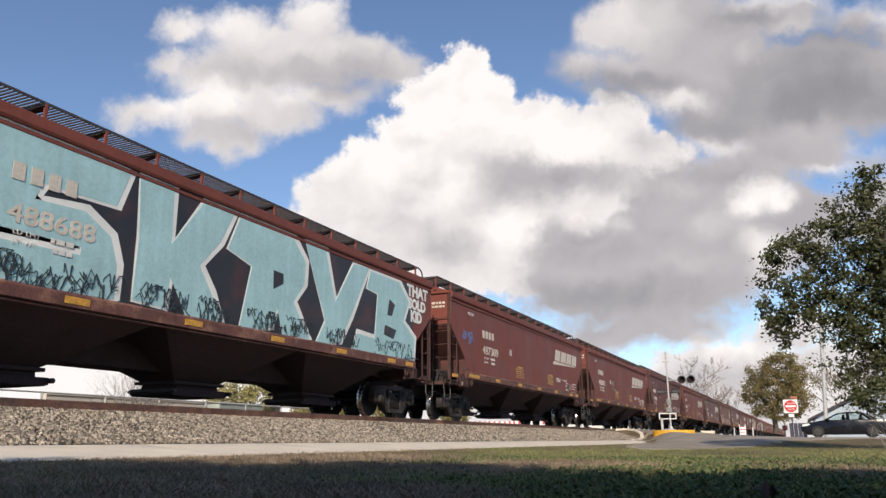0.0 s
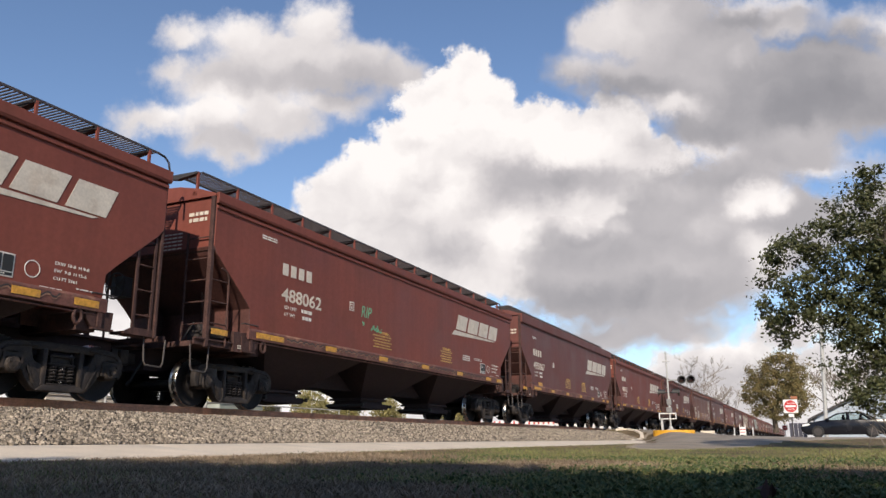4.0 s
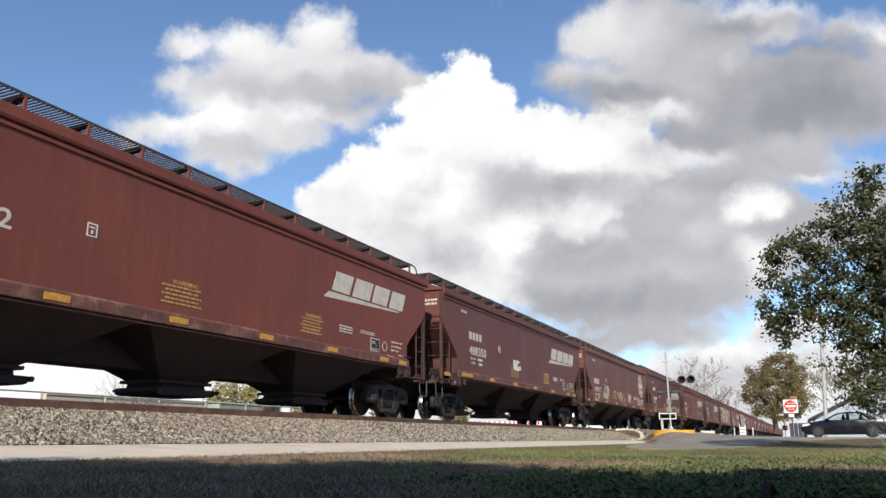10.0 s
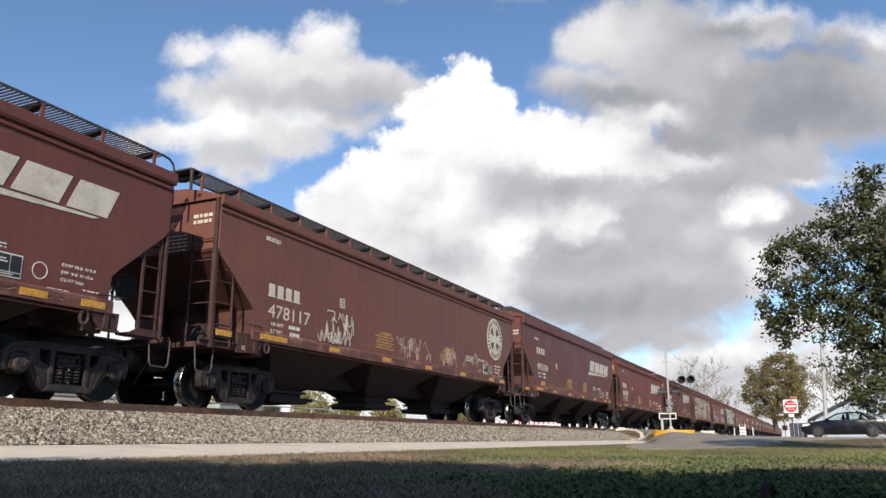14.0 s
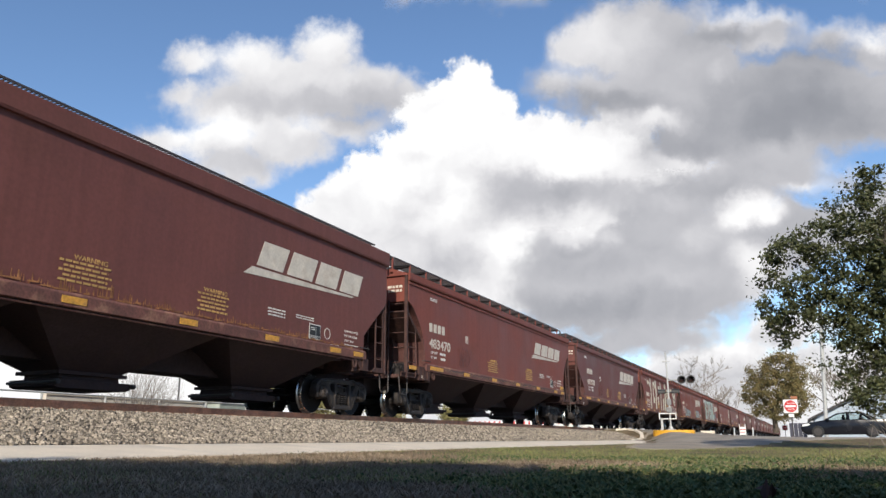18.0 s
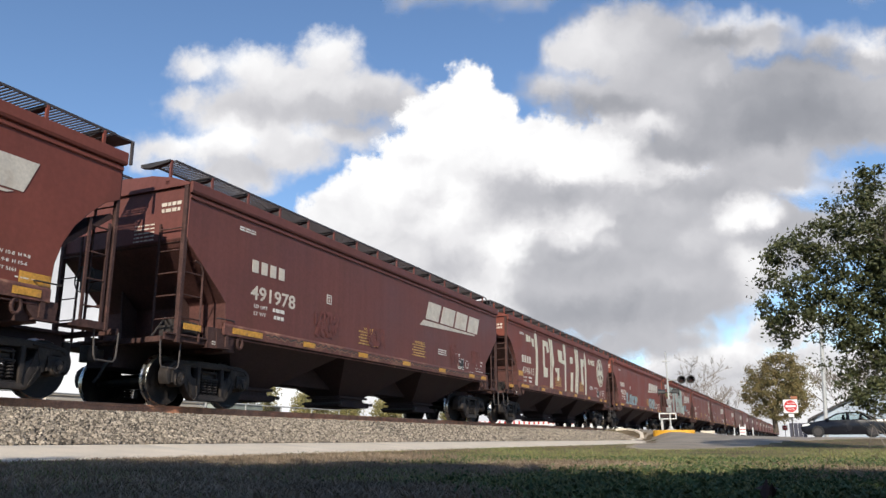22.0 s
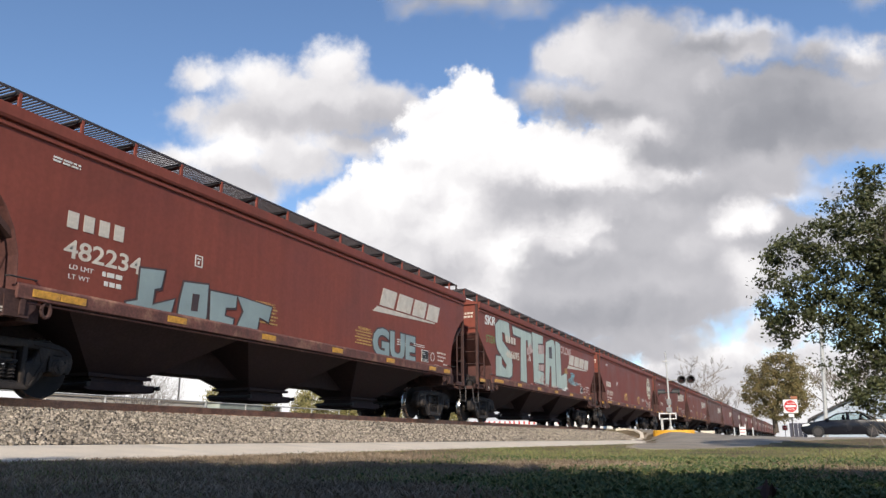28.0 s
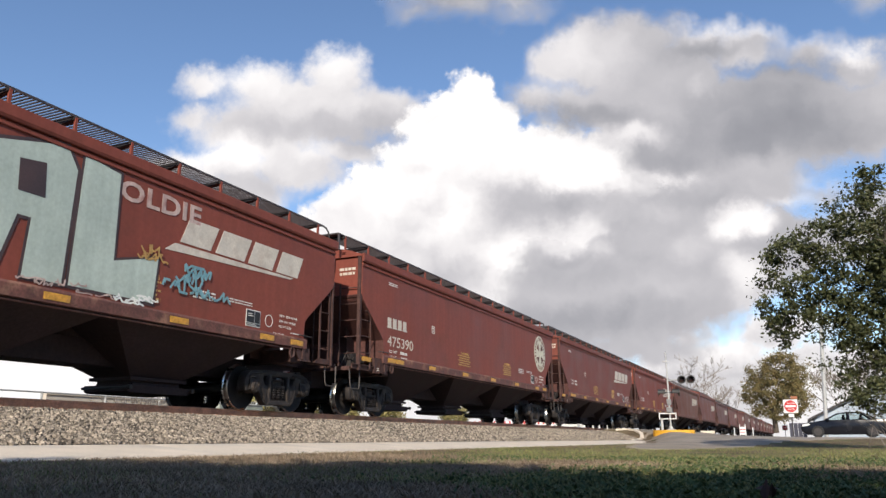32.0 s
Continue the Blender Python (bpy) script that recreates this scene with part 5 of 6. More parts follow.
    tr = n.new("ShaderNodeBsdfTransparent")
    mx = n.new("ShaderNodeMixShader")
    l.new(a.outputs[0], mx.inputs[0])
    l.new(tr.outputs[0], mx.inputs[1])
    l.new(em.outputs[0], mx.inputs[2])
    out = n.new("ShaderNodeOutputMaterial")
    l.new(mx.outputs[0], out.inputs[0])
    return m


CLOUDS = []


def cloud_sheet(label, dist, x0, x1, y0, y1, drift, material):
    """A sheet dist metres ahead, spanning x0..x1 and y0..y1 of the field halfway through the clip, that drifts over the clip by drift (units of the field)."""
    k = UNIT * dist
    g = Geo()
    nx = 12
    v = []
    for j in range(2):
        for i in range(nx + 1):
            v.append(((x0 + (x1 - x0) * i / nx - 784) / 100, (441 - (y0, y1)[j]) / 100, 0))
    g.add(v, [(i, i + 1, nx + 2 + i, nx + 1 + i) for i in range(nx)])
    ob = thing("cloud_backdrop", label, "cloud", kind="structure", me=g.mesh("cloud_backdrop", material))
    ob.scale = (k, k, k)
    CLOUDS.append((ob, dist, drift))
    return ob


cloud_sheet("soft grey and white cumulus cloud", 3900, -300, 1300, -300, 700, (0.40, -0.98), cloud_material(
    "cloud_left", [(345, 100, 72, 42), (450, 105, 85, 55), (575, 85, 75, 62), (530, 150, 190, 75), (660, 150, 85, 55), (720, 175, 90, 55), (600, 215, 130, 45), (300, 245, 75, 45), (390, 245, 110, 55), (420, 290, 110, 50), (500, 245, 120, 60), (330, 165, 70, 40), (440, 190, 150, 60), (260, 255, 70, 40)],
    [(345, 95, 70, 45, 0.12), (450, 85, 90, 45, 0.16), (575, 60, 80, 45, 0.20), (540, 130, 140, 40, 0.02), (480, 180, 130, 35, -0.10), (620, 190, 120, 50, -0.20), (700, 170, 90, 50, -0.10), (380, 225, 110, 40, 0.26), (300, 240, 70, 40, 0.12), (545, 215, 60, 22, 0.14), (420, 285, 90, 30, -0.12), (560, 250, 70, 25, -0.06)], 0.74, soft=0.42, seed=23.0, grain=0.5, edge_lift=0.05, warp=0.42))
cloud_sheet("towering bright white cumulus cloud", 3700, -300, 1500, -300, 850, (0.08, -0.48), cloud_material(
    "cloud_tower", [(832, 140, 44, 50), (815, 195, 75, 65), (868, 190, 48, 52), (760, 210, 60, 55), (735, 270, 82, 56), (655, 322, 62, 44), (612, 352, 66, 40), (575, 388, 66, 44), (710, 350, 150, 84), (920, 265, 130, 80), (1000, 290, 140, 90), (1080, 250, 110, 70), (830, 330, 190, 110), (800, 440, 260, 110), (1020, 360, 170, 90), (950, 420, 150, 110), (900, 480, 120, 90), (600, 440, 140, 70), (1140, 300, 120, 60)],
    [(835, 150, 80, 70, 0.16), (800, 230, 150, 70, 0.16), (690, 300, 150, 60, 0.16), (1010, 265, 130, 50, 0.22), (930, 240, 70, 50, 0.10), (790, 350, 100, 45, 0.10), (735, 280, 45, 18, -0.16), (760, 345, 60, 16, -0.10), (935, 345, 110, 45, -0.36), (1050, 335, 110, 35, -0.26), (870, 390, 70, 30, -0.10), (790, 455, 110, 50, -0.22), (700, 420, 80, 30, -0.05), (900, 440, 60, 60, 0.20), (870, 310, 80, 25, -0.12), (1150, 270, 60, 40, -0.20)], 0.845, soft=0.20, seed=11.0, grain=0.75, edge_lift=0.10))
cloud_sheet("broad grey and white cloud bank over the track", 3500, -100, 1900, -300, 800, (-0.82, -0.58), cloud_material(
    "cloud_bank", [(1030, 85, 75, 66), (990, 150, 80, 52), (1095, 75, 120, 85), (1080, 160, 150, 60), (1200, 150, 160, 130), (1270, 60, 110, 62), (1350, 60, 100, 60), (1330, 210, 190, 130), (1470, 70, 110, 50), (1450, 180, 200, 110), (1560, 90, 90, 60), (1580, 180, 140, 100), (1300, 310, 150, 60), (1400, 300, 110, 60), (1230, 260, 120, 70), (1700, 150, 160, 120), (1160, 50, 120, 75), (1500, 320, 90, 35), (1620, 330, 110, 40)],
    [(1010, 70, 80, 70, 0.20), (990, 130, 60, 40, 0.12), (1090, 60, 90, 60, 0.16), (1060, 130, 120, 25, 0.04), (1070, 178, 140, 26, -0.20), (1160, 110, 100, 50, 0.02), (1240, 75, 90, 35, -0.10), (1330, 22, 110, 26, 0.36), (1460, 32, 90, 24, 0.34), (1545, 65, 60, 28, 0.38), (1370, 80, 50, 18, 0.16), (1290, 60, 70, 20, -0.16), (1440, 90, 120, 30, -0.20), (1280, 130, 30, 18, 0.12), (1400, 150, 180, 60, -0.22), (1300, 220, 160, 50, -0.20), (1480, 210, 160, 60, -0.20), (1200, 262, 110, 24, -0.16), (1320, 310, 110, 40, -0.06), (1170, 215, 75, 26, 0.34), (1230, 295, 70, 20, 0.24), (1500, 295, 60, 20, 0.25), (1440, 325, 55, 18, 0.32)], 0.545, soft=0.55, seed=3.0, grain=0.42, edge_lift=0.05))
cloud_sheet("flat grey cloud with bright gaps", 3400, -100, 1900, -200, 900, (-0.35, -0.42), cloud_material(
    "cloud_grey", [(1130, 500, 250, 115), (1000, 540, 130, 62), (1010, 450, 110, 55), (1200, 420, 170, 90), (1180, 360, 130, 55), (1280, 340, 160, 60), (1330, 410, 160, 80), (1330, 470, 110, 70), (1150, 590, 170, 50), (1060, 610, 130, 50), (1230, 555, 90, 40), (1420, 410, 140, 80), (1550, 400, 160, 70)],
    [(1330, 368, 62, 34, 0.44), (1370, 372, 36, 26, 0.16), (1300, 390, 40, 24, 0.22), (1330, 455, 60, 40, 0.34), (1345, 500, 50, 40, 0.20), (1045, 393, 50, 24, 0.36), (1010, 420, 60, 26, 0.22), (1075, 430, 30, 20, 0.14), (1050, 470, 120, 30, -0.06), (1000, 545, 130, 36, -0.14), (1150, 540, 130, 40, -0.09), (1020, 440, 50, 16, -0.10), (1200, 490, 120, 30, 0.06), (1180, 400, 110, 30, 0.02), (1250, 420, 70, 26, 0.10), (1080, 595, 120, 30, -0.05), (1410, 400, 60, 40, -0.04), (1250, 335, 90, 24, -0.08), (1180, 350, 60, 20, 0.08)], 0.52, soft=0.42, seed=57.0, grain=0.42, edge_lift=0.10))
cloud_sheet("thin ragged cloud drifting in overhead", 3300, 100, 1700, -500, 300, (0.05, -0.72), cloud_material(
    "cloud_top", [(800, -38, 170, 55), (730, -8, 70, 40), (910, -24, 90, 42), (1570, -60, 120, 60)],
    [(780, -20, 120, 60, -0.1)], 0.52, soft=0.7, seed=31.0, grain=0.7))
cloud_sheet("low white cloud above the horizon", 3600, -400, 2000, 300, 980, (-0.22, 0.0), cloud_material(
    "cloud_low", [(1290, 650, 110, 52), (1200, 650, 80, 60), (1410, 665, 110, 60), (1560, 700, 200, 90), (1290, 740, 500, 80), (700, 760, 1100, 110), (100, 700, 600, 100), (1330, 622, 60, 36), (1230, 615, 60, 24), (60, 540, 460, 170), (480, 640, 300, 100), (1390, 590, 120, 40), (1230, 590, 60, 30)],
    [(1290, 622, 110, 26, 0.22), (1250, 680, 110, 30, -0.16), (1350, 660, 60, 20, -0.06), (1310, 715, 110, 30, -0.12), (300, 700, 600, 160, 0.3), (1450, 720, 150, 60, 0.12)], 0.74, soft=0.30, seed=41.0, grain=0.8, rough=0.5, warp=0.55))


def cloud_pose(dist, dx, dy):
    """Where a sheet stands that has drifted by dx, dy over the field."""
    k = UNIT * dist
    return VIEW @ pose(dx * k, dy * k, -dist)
# ---------------------------------------------------------------- loose stones, turf, plants
def scatter_mesh(name, pts, radii, material, seed):
    """Angular stones, one rough lump for each point."""
    rnd = np.random.default_rng(seed)
    base = np.array([(0, 0, 1), (0.9, 0, 0.2), (0.2, 0.9, 0.1), (-0.8, 0.3, 0.25), (-0.3, -0.85, 0.15), (0.6, -0.6, -0.2), (0.1, 0.2, -0.9), (-0.7, -0.3, -0.5)])
    tri = np.array([(0, 1, 2), (0, 2, 3), (0, 3, 4), (0, 4, 5), (0, 5, 1), (6, 2, 1), (6, 3, 2), (6, 7, 3), (7, 4, 3), (7, 5, 4), (6, 5, 7), (6, 1, 5)])
    n = len(pts)
    ang = rnd.uniform(0, math.tau, (n, 2))
    c, s, c2, s2 = np.cos(ang[:, 0]), np.sin(ang[:, 0]), np.cos(ang[:, 1]), np.sin(ang[:, 1])
    v = base[None] * rnd.uniform(0.7, 1.25, (n, 8, 1)) * radii[:, None, None] * rnd.uniform(0.7, 1.3, (n, 1, 3))
    x = v[:, :, 0] * c[:, None] - v[:, :, 1] * s[:, None]
    y = v[:, :, 0] * s[:, None] + v[:, :, 1] * c[:, None]
    y2 = y * c2[:, None] - v[:, :, 2] * s2[:, None]
    z2 = y * s2[:, None] + v[:, :, 2] * c2[:, None]
    v = np.stack([x, y2, z2], 2) + pts[:, None, :]
    f = (tri[None] + (np.arange(n) * 8)[:, None, None]).reshape(-1, 3)
    me = bpy.data.meshes.new(name)
    me.from_pydata(v.reshape(-1, 3).tolist(), [], f.tolist())
    me.materials.append(material)
    return me


def bed_z(y):
    return np.interp(y, [8.02, 9.6, 9.95, 13.15], [0.27, 0.68, 0.755, 0.755])


rng_ = np.random.default_rng(7)
sx = np.concatenate([rng_.uniform(2.5, 16, 36000), rng_.uniform(16, 45.3, 22000)])
sy = np.concatenate([rng_.uniform(8.0, 10.70, 36000), rng_.uniform(8.0, 10.70, 22000)])
sr = np.where(sx < 16, 0.011 + 0.022 * rng_.random(58000) ** 1.5, 0.017 + 0.020 * rng_.random(58000))
keep = sx < 45.3
sx, sy, sr = sx[keep], sy[keep], sr[keep]
tagged(new("ballast_stones", scatter_mesh("ballast_stones", np.stack([sx, sy, bed_z(sy) + sr * 0.25], 1), sr, STONE, 3)), "grey and tan crushed ballast stones", "ballast", kind="stuff")


def blades_mesh(name, pts, height, width, material, seed, lean=0.5):
    """Grass: a narrow bent blade of two triangles and a tip for each point."""
    rnd = np.random.default_rng(seed)
    n = len(pts)
    a = rnd.uniform(0, math.tau, n)
    side = np.stack([np.cos(a), np.sin(a), np.zeros(n)], 1) * (width * rnd.uniform(0.6, 1.3, n))[:, None]
    h = height * rnd.uniform(0.5, 1.3, n)
    b = rnd.uniform(0, math.tau, n)
    tip = np.stack([np.cos(b), np.sin(b), np.zeros(n)], 1) * (h * lean * rnd.uniform(0.2, 1.6, n))[:, None]
    up = np.zeros((n, 3))
    up[:, 2] = h
    v = np.stack([pts - side, pts + side, pts + side * 0.7 + tip * 0.35 + up * 0.6, pts - side * 0.7 + tip * 0.35 + up * 0.6, pts + tip + up], 1)
    f3 = np.array([(3, 2, 4)])[None] + (np.arange(n) * 5)[:, None, None]
    f4 = np.array([(0, 1, 2, 3)])[None] + (np.arange(n) * 5)[:, None, None]
    me = bpy.data.meshes.new(name)
    me.from_pydata(v.reshape(-1, 3).tolist(), [], f4.reshape(-1, 4).tolist() + f3.reshape(-1, 3).tolist())
    me.materials.append(material)
    return me


def turf_points(count, near, far, seed, wet):
    """Points of the lawn ahead of the camera; wet picks the green drifts, otherwise the dry ones."""
    rnd = np.random.default_rng(seed)
    out = []
    while len(out) < count:
        d = math.exp(rnd.uniform(math.log(near), math.log(far)))
        a = radians(rnd.uniform(28, 102))
        x, y = d * math.sin(a), d * math.cos(a)
        if y > 6.58 or in_road(x, y):
            continue
        green = noise.noise((x * 0.22, y * 0.45, 1.5)) + 0.35 * noise.noise((x * 0.9, y * 0.9, 5.0)) + 0.62 * step(6, 12, x) - 0.20 + 0.40 * step(62, 84, math.degrees(a))
        if (green > 0.08 + rnd.normal() * 0.16) != wet:
            continue
        out.append((x, y, ground_z(x, y) - 0.01))
    return np.array(out)


tagged(new("dry_grass", blades_mesh("dry_grass", turf_points(70000, 2.4, 34, 11, False), 0.045, 0.0045, GRASSDRY, 1, 1.0)), "short dormant tan grass blades of the lawn", "grass", kind="stuff")
tagged(new("green_grass", blades_mesh("green_grass", turf_points(60000, 2.4, 36, 12, True), 0.046, 0.0048, GRASSGREEN, 2, 0.8)), "short green grass and clover of the lawn", "grass", kind="stuff")


def leaves_mesh(name, centres, size, material, seed, droop=0.0):
    """Folded leaves of two quads, each at a random turn."""
    rnd = np.random.default_rng(seed)
    n = len(centres)
    u = rnd.normal(size=(n, 3))
    u[:, 2] -= droop
    u /= np.linalg.norm(u, axis=1)[:, None]
    w = np.cross(u, rnd.normal(size=(n, 3)))
    w /= np.linalg.norm(w, axis=1)[:, None]
    k = np.cross(u, w)
    s = (size * rnd.uniform(0.6, 1.3, n))[:, None]
    a, tip = centres - u * s * 0.5, centres + u * s * 0.5
    l_, r_ = centres + w * s * 0.26 + k * s * 0.07, centres - w * s * 0.26 + k * s * 0.07
    v = np.stack([a, l_, tip, r_], 1)
    f = np.array([(0, 1, 2), (0, 2, 3)])[None] + (np.arange(n) * 4)[:, None, None]
    me = bpy.data.meshes.new(name)
    me.from_pydata(v.reshape(-1, 3).tolist(), [], f.reshape(-1, 3).tolist())
    me.materials.append(material)
    return me


def limb(g, rnd, p, d, length, r, depth, tips, spread=0.6, up=0.15, n=6, least=0.0):
    """A limb of bent pieces that forks; the ends of the last forks are gathered in tips."""
    pieces = 3
    for k in range(pieces):
        q = p + d * (length / pieces)
        r2 = r * (0.82 if depth else 0.6)
        g.tube(p, q, max(r, least), n, max(r2, least))
        p, r = q, r2
        d = (d + Vector((rnd.gauss(0, 0.16), rnd.gauss(0, 0.16), rnd.gauss(0, 0.12) + up * 0.3))).normalized()
    tips.append((p.copy(), depth))
    if depth:
        for k in range(rnd.choice((2, 3, 3))):
            e = (d + Vector((rnd.gauss(0, spread), rnd.gauss(0, spread), rnd.gauss(0, spread * 0.7) + up))).normalized()
            limb(g, rnd, p, e, length * rnd.uniform(0.6, 0.85), r * rnd.uniform(0.55, 0.75), depth - 1, tips, spread, up, max(4, n - 1), least)


def crown_points(rnd, masses, per, sigma):
    """Leaf places gathered in many small tufts on the masses (x, y, z, rx, ry, rz, tufts)."""
    pts = []
    for x, y, z, rx, ry, rz, tufts in masses:
        for k in range(tufts):
            v = Vector((rnd.gauss(0, 1), rnd.gauss(0, 1), rnd.gauss(0, 1))).normalized() * rnd.uniform(0.45, 1.05) ** 0.6
            c = (x + v.x * rx, y + v.y * ry, z + v.z * rz)
            m = int(per * rnd.uniform(0.5, 1.4))
            s = sigma * rnd.uniform(0.6, 1.4)
            for j in range(m):
                pts.append((c[0] + rnd.gauss(0, s), c[1] + rnd.gauss(0, s), c[2] + rnd.gauss(0, s * 0.8)))
    return np.array(pts)


def tree(label, base, height, r, masses, leaf, size, per, sigma, seed, lean=(0, 0), droop=0.0, depth=3, limb_len=0.3):
    rnd = random.Random(seed)
    t = thing("tree", label, "tree", pose(*base))
    g = Geo()
    tips = []
    limb(g, rnd, Vector((0, 0, -0.1)), Vector((lean[0], lean[1], 1)).normalized(), height * 0.35, r, depth, tips, 0.55, 0.25, 9)
    part("trunk", g.mesh("trunk", BARK, smooth=True), t, "rough grey-brown bark")
    pts = crown_points(rnd, masses, per, sigma)
    part("crown", leaves_mesh("crown", pts, size, leaf, seed, droop), t, "dense uneven crown of leaves")
    return t


# the large evergreen beside the parked car
rc = np.random.default_rng(77)
cl = turf_points(15000, 2.4, 12, 13, True)
cl = cl[(cl[:, 0] / 3.2 - cl[:, 1] > rc.normal(0.0, 0.9, len(cl))) | (cl[:, 0] > 7)]
cl[:, 2] += rc.uniform(0.02, 0.055, len(cl))
tagged(new("clover", leaves_mesh("clover", cl, 0.036, CLOVER, 78)), "small dark green clover leaves in the lawn", "clover", kind="stuff")
gz = ground_z(25.6, -2.9)
tree("large dark evergreen tree with glossy leaves", (25.0, -3.6, gz), 8.0, 0.20, [
    (0.00, 0.98, 7.84, 1.10, 0.28, 0.39, 7), (0.00, 1.41, 7.37, 1.10, 0.41, 0.35, 9), (0.00, 0.92, 6.88, 1.10, 0.59, 0.59, 23), (0.00, 2.15, 6.81, 1.10, 0.48, 0.36, 10), (0.00, 1.64, 6.31, 1.10, 0.63, 0.53, 23), (0.00, 2.77, 6.12, 1.10, 0.54, 0.39, 14), (0.00, 1.10, 5.65, 1.10, 0.69, 0.73, 33), (0.00, 3.38, 5.71, 1.10, 0.49, 0.36, 12), (0.00, 3.90, 5.67, 1.10, 0.20, 0.18, 5), (0.00, 2.27, 5.47, 1.10, 0.71, 0.60, 28), (0.00, 4.02, 5.01, 1.10, 0.31, 0.22, 5), (0.00, 3.30, 4.74, 1.10, 0.64, 0.46, 19), (0.00, 1.68, 4.44, 1.10, 0.72, 0.62, 30), (0.00, 4.21, 4.20, 1.10, 0.29, 0.22, 5), (0.00, 3.62, 3.87, 1.10, 0.60, 0.43, 18), (0.00, 2.60, 4.09, 1.10, 0.70, 0.59, 28), (0.00, 4.04, 3.50, 1.10, 0.23, 0.18, 5), (0.00, 3.61, 3.19, 1.10, 0.32, 0.25, 5), (0.00, 2.98, 3.32, 1.10, 0.56, 0.35, 4), (0.00, 2.10, 3.31, 1.10, 0.65, 0.55, 24), (0.00, 1.34, 3.43, 1.10, 0.68, 0.71, 32), (0.00, 2.51, 2.51, 1.10, 0.45, 0.38, 3), (0.00, 1.78, 2.32, 1.10, 0.64, 0.54, 23), (0.00, 2.37, 1.83, 1.10, 0.29, 0.29, 2), (0.00, 1.53, 1.45, 1.10, 0.50, 0.60, 19), (0.00, 2.06, 1.35, 1.10, 0.34, 0.30, 7), (0.00, 0.55, 4.35, 1.10, 0.84, 2.70, 170), (0.00, 1.7, 4.5, 0.9, 1.1, 1.4, 26)],
    LEAFDARK, 0.125, 56, 0.13, 5)
# trees behind the camera, whose shade lies on the lawn
for k, (x, y, h, w) in enumerate([(-5.0, -0.6, 8.0, 2.5), (-6.5, -5.0, 8.7, 3.0), (-5.5, -10.0, 8.6, 3.0), (-7.0, -15.5, 8.8, 3.2), (-9.5, -0.4, 9.6, 1.9), (-7.6, 1.2, 8.3, 1.6), (-3.2, 1.9, 4.6, 1.2), (-9.6, -3.2, 9.0, 2.2)]):
    tree("broad dark evergreen behind the lawn", (x, y, 0.0), h, 0.25, [(0, 0, h * 0.58, w, w, h * 0.40, 190), (0, 0.1, h * 0.3, w * 0.9, w * 0.9, h * 0.28, 110), (0.4, 0, h * 0.84, w * 0.5, w * 0.5, h * 0.14, 60)], LEAFDARK, 0.36, 20, 0.30, 120 + k)
# autumn oak behind the signs
tree("rounded oak with thinning yellow-brown autumn leaves", (92, 2.6, 1.0), 8.0, 0.32, [
    (0.00, -1.05, 7.23, 1.80, 1.81, 1.43, 46), (0.00, 0.89, 6.07, 1.80, 1.43, 1.17, 30), (0.00, -2.06, 5.98, 1.80, 1.41, 1.41, 37), (0.00, 1.97, 4.39, 1.80, 1.11, 0.72, 14), (0.00, 0.03, 4.22, 1.80, 2.13, 1.42, 54), (0.00, -1.93, 3.58, 1.80, 1.66, 1.66, 50), (0.00, 1.00, 2.43, 1.80, 1.29, 0.77, 18), (0.00, -0.95, 2.10, 1.80, 1.92, 0.96, 34), (0.00, -2.59, 4.64, 1.80, 0.89, 1.66, 27), (0.00, 2.33, 3.54, 1.80, 0.52, 0.52, 5)],
    LEAFOAK, 0.23, 75, 0.27, 9)
tree("slender half-bare tree with sparse brown leaves", (95, -2.6, 1.0), 8.5, 0.16, [(0.00, 1.36, 6.94, 0.80, 0.79, 0.79, 7), (0.00, 1.07, 5.39, 0.80, 0.79, 0.66, 6), (0.00, 2.04, 4.80, 0.80, 0.66, 0.92, 7), (0.00, 1.52, 3.25, 0.80, 0.91, 0.78, 8)], LEAFOAK, 0.26, 16, 0.28, 10)


def bare_tree(label, base, height, r, seed, depth=4, spread=0.5):
    rnd = random.Random(seed)
    t = thing("bare_tree", label, "tree", pose(*base))
    g = Geo()
    tips = []
    limb(g, rnd, Vector((0, 0, -0.1)), Vector((0, 0, 1)), height * 0.34, r, depth, tips, spread, 0.22, 6, 0.03)
    part("crown", g.mesh("crown", TWIG), t)
    return t


for k, (x, y, h) in enumerate([(122, 15.6, 11.5), (128, 14.6, 11.5), (140, 14.4, 9), (155, 14.2, 9), (160, 13.6, 8), (98, -6.5, 8), (101, -4.2, 7.5), (104, -5.2, 7)]):
    bare_tree("leafless grey-brown winter tree", (x, y, 0.9), h, 0.17, 40 + k, 5)


def bush(label, base, rx, ry, rz, leaf, tufts, seed, per=60, size=0.13):
    rnd = random.Random(seed)
    t = thing("bush", label, "shrub", pose(*base))
    g = Geo()
    for k in range(9):
        a = k * math.tau / 9
        g.tube((0, 0, -0.05), (rx * 0.6 * math.cos(a), ry * 0.6 * math.sin(a), rz * 1.2), 0.025, 5, 0.008)
    part("stems", g.mesh("stems", TWIG), t)
    part("foliage", leaves_mesh("foliage", crown_points(rnd, [(0, 0, rz * 1.1, rx, ry, rz, tufts)], per, 0.18), size, leaf, seed), t)
    return t


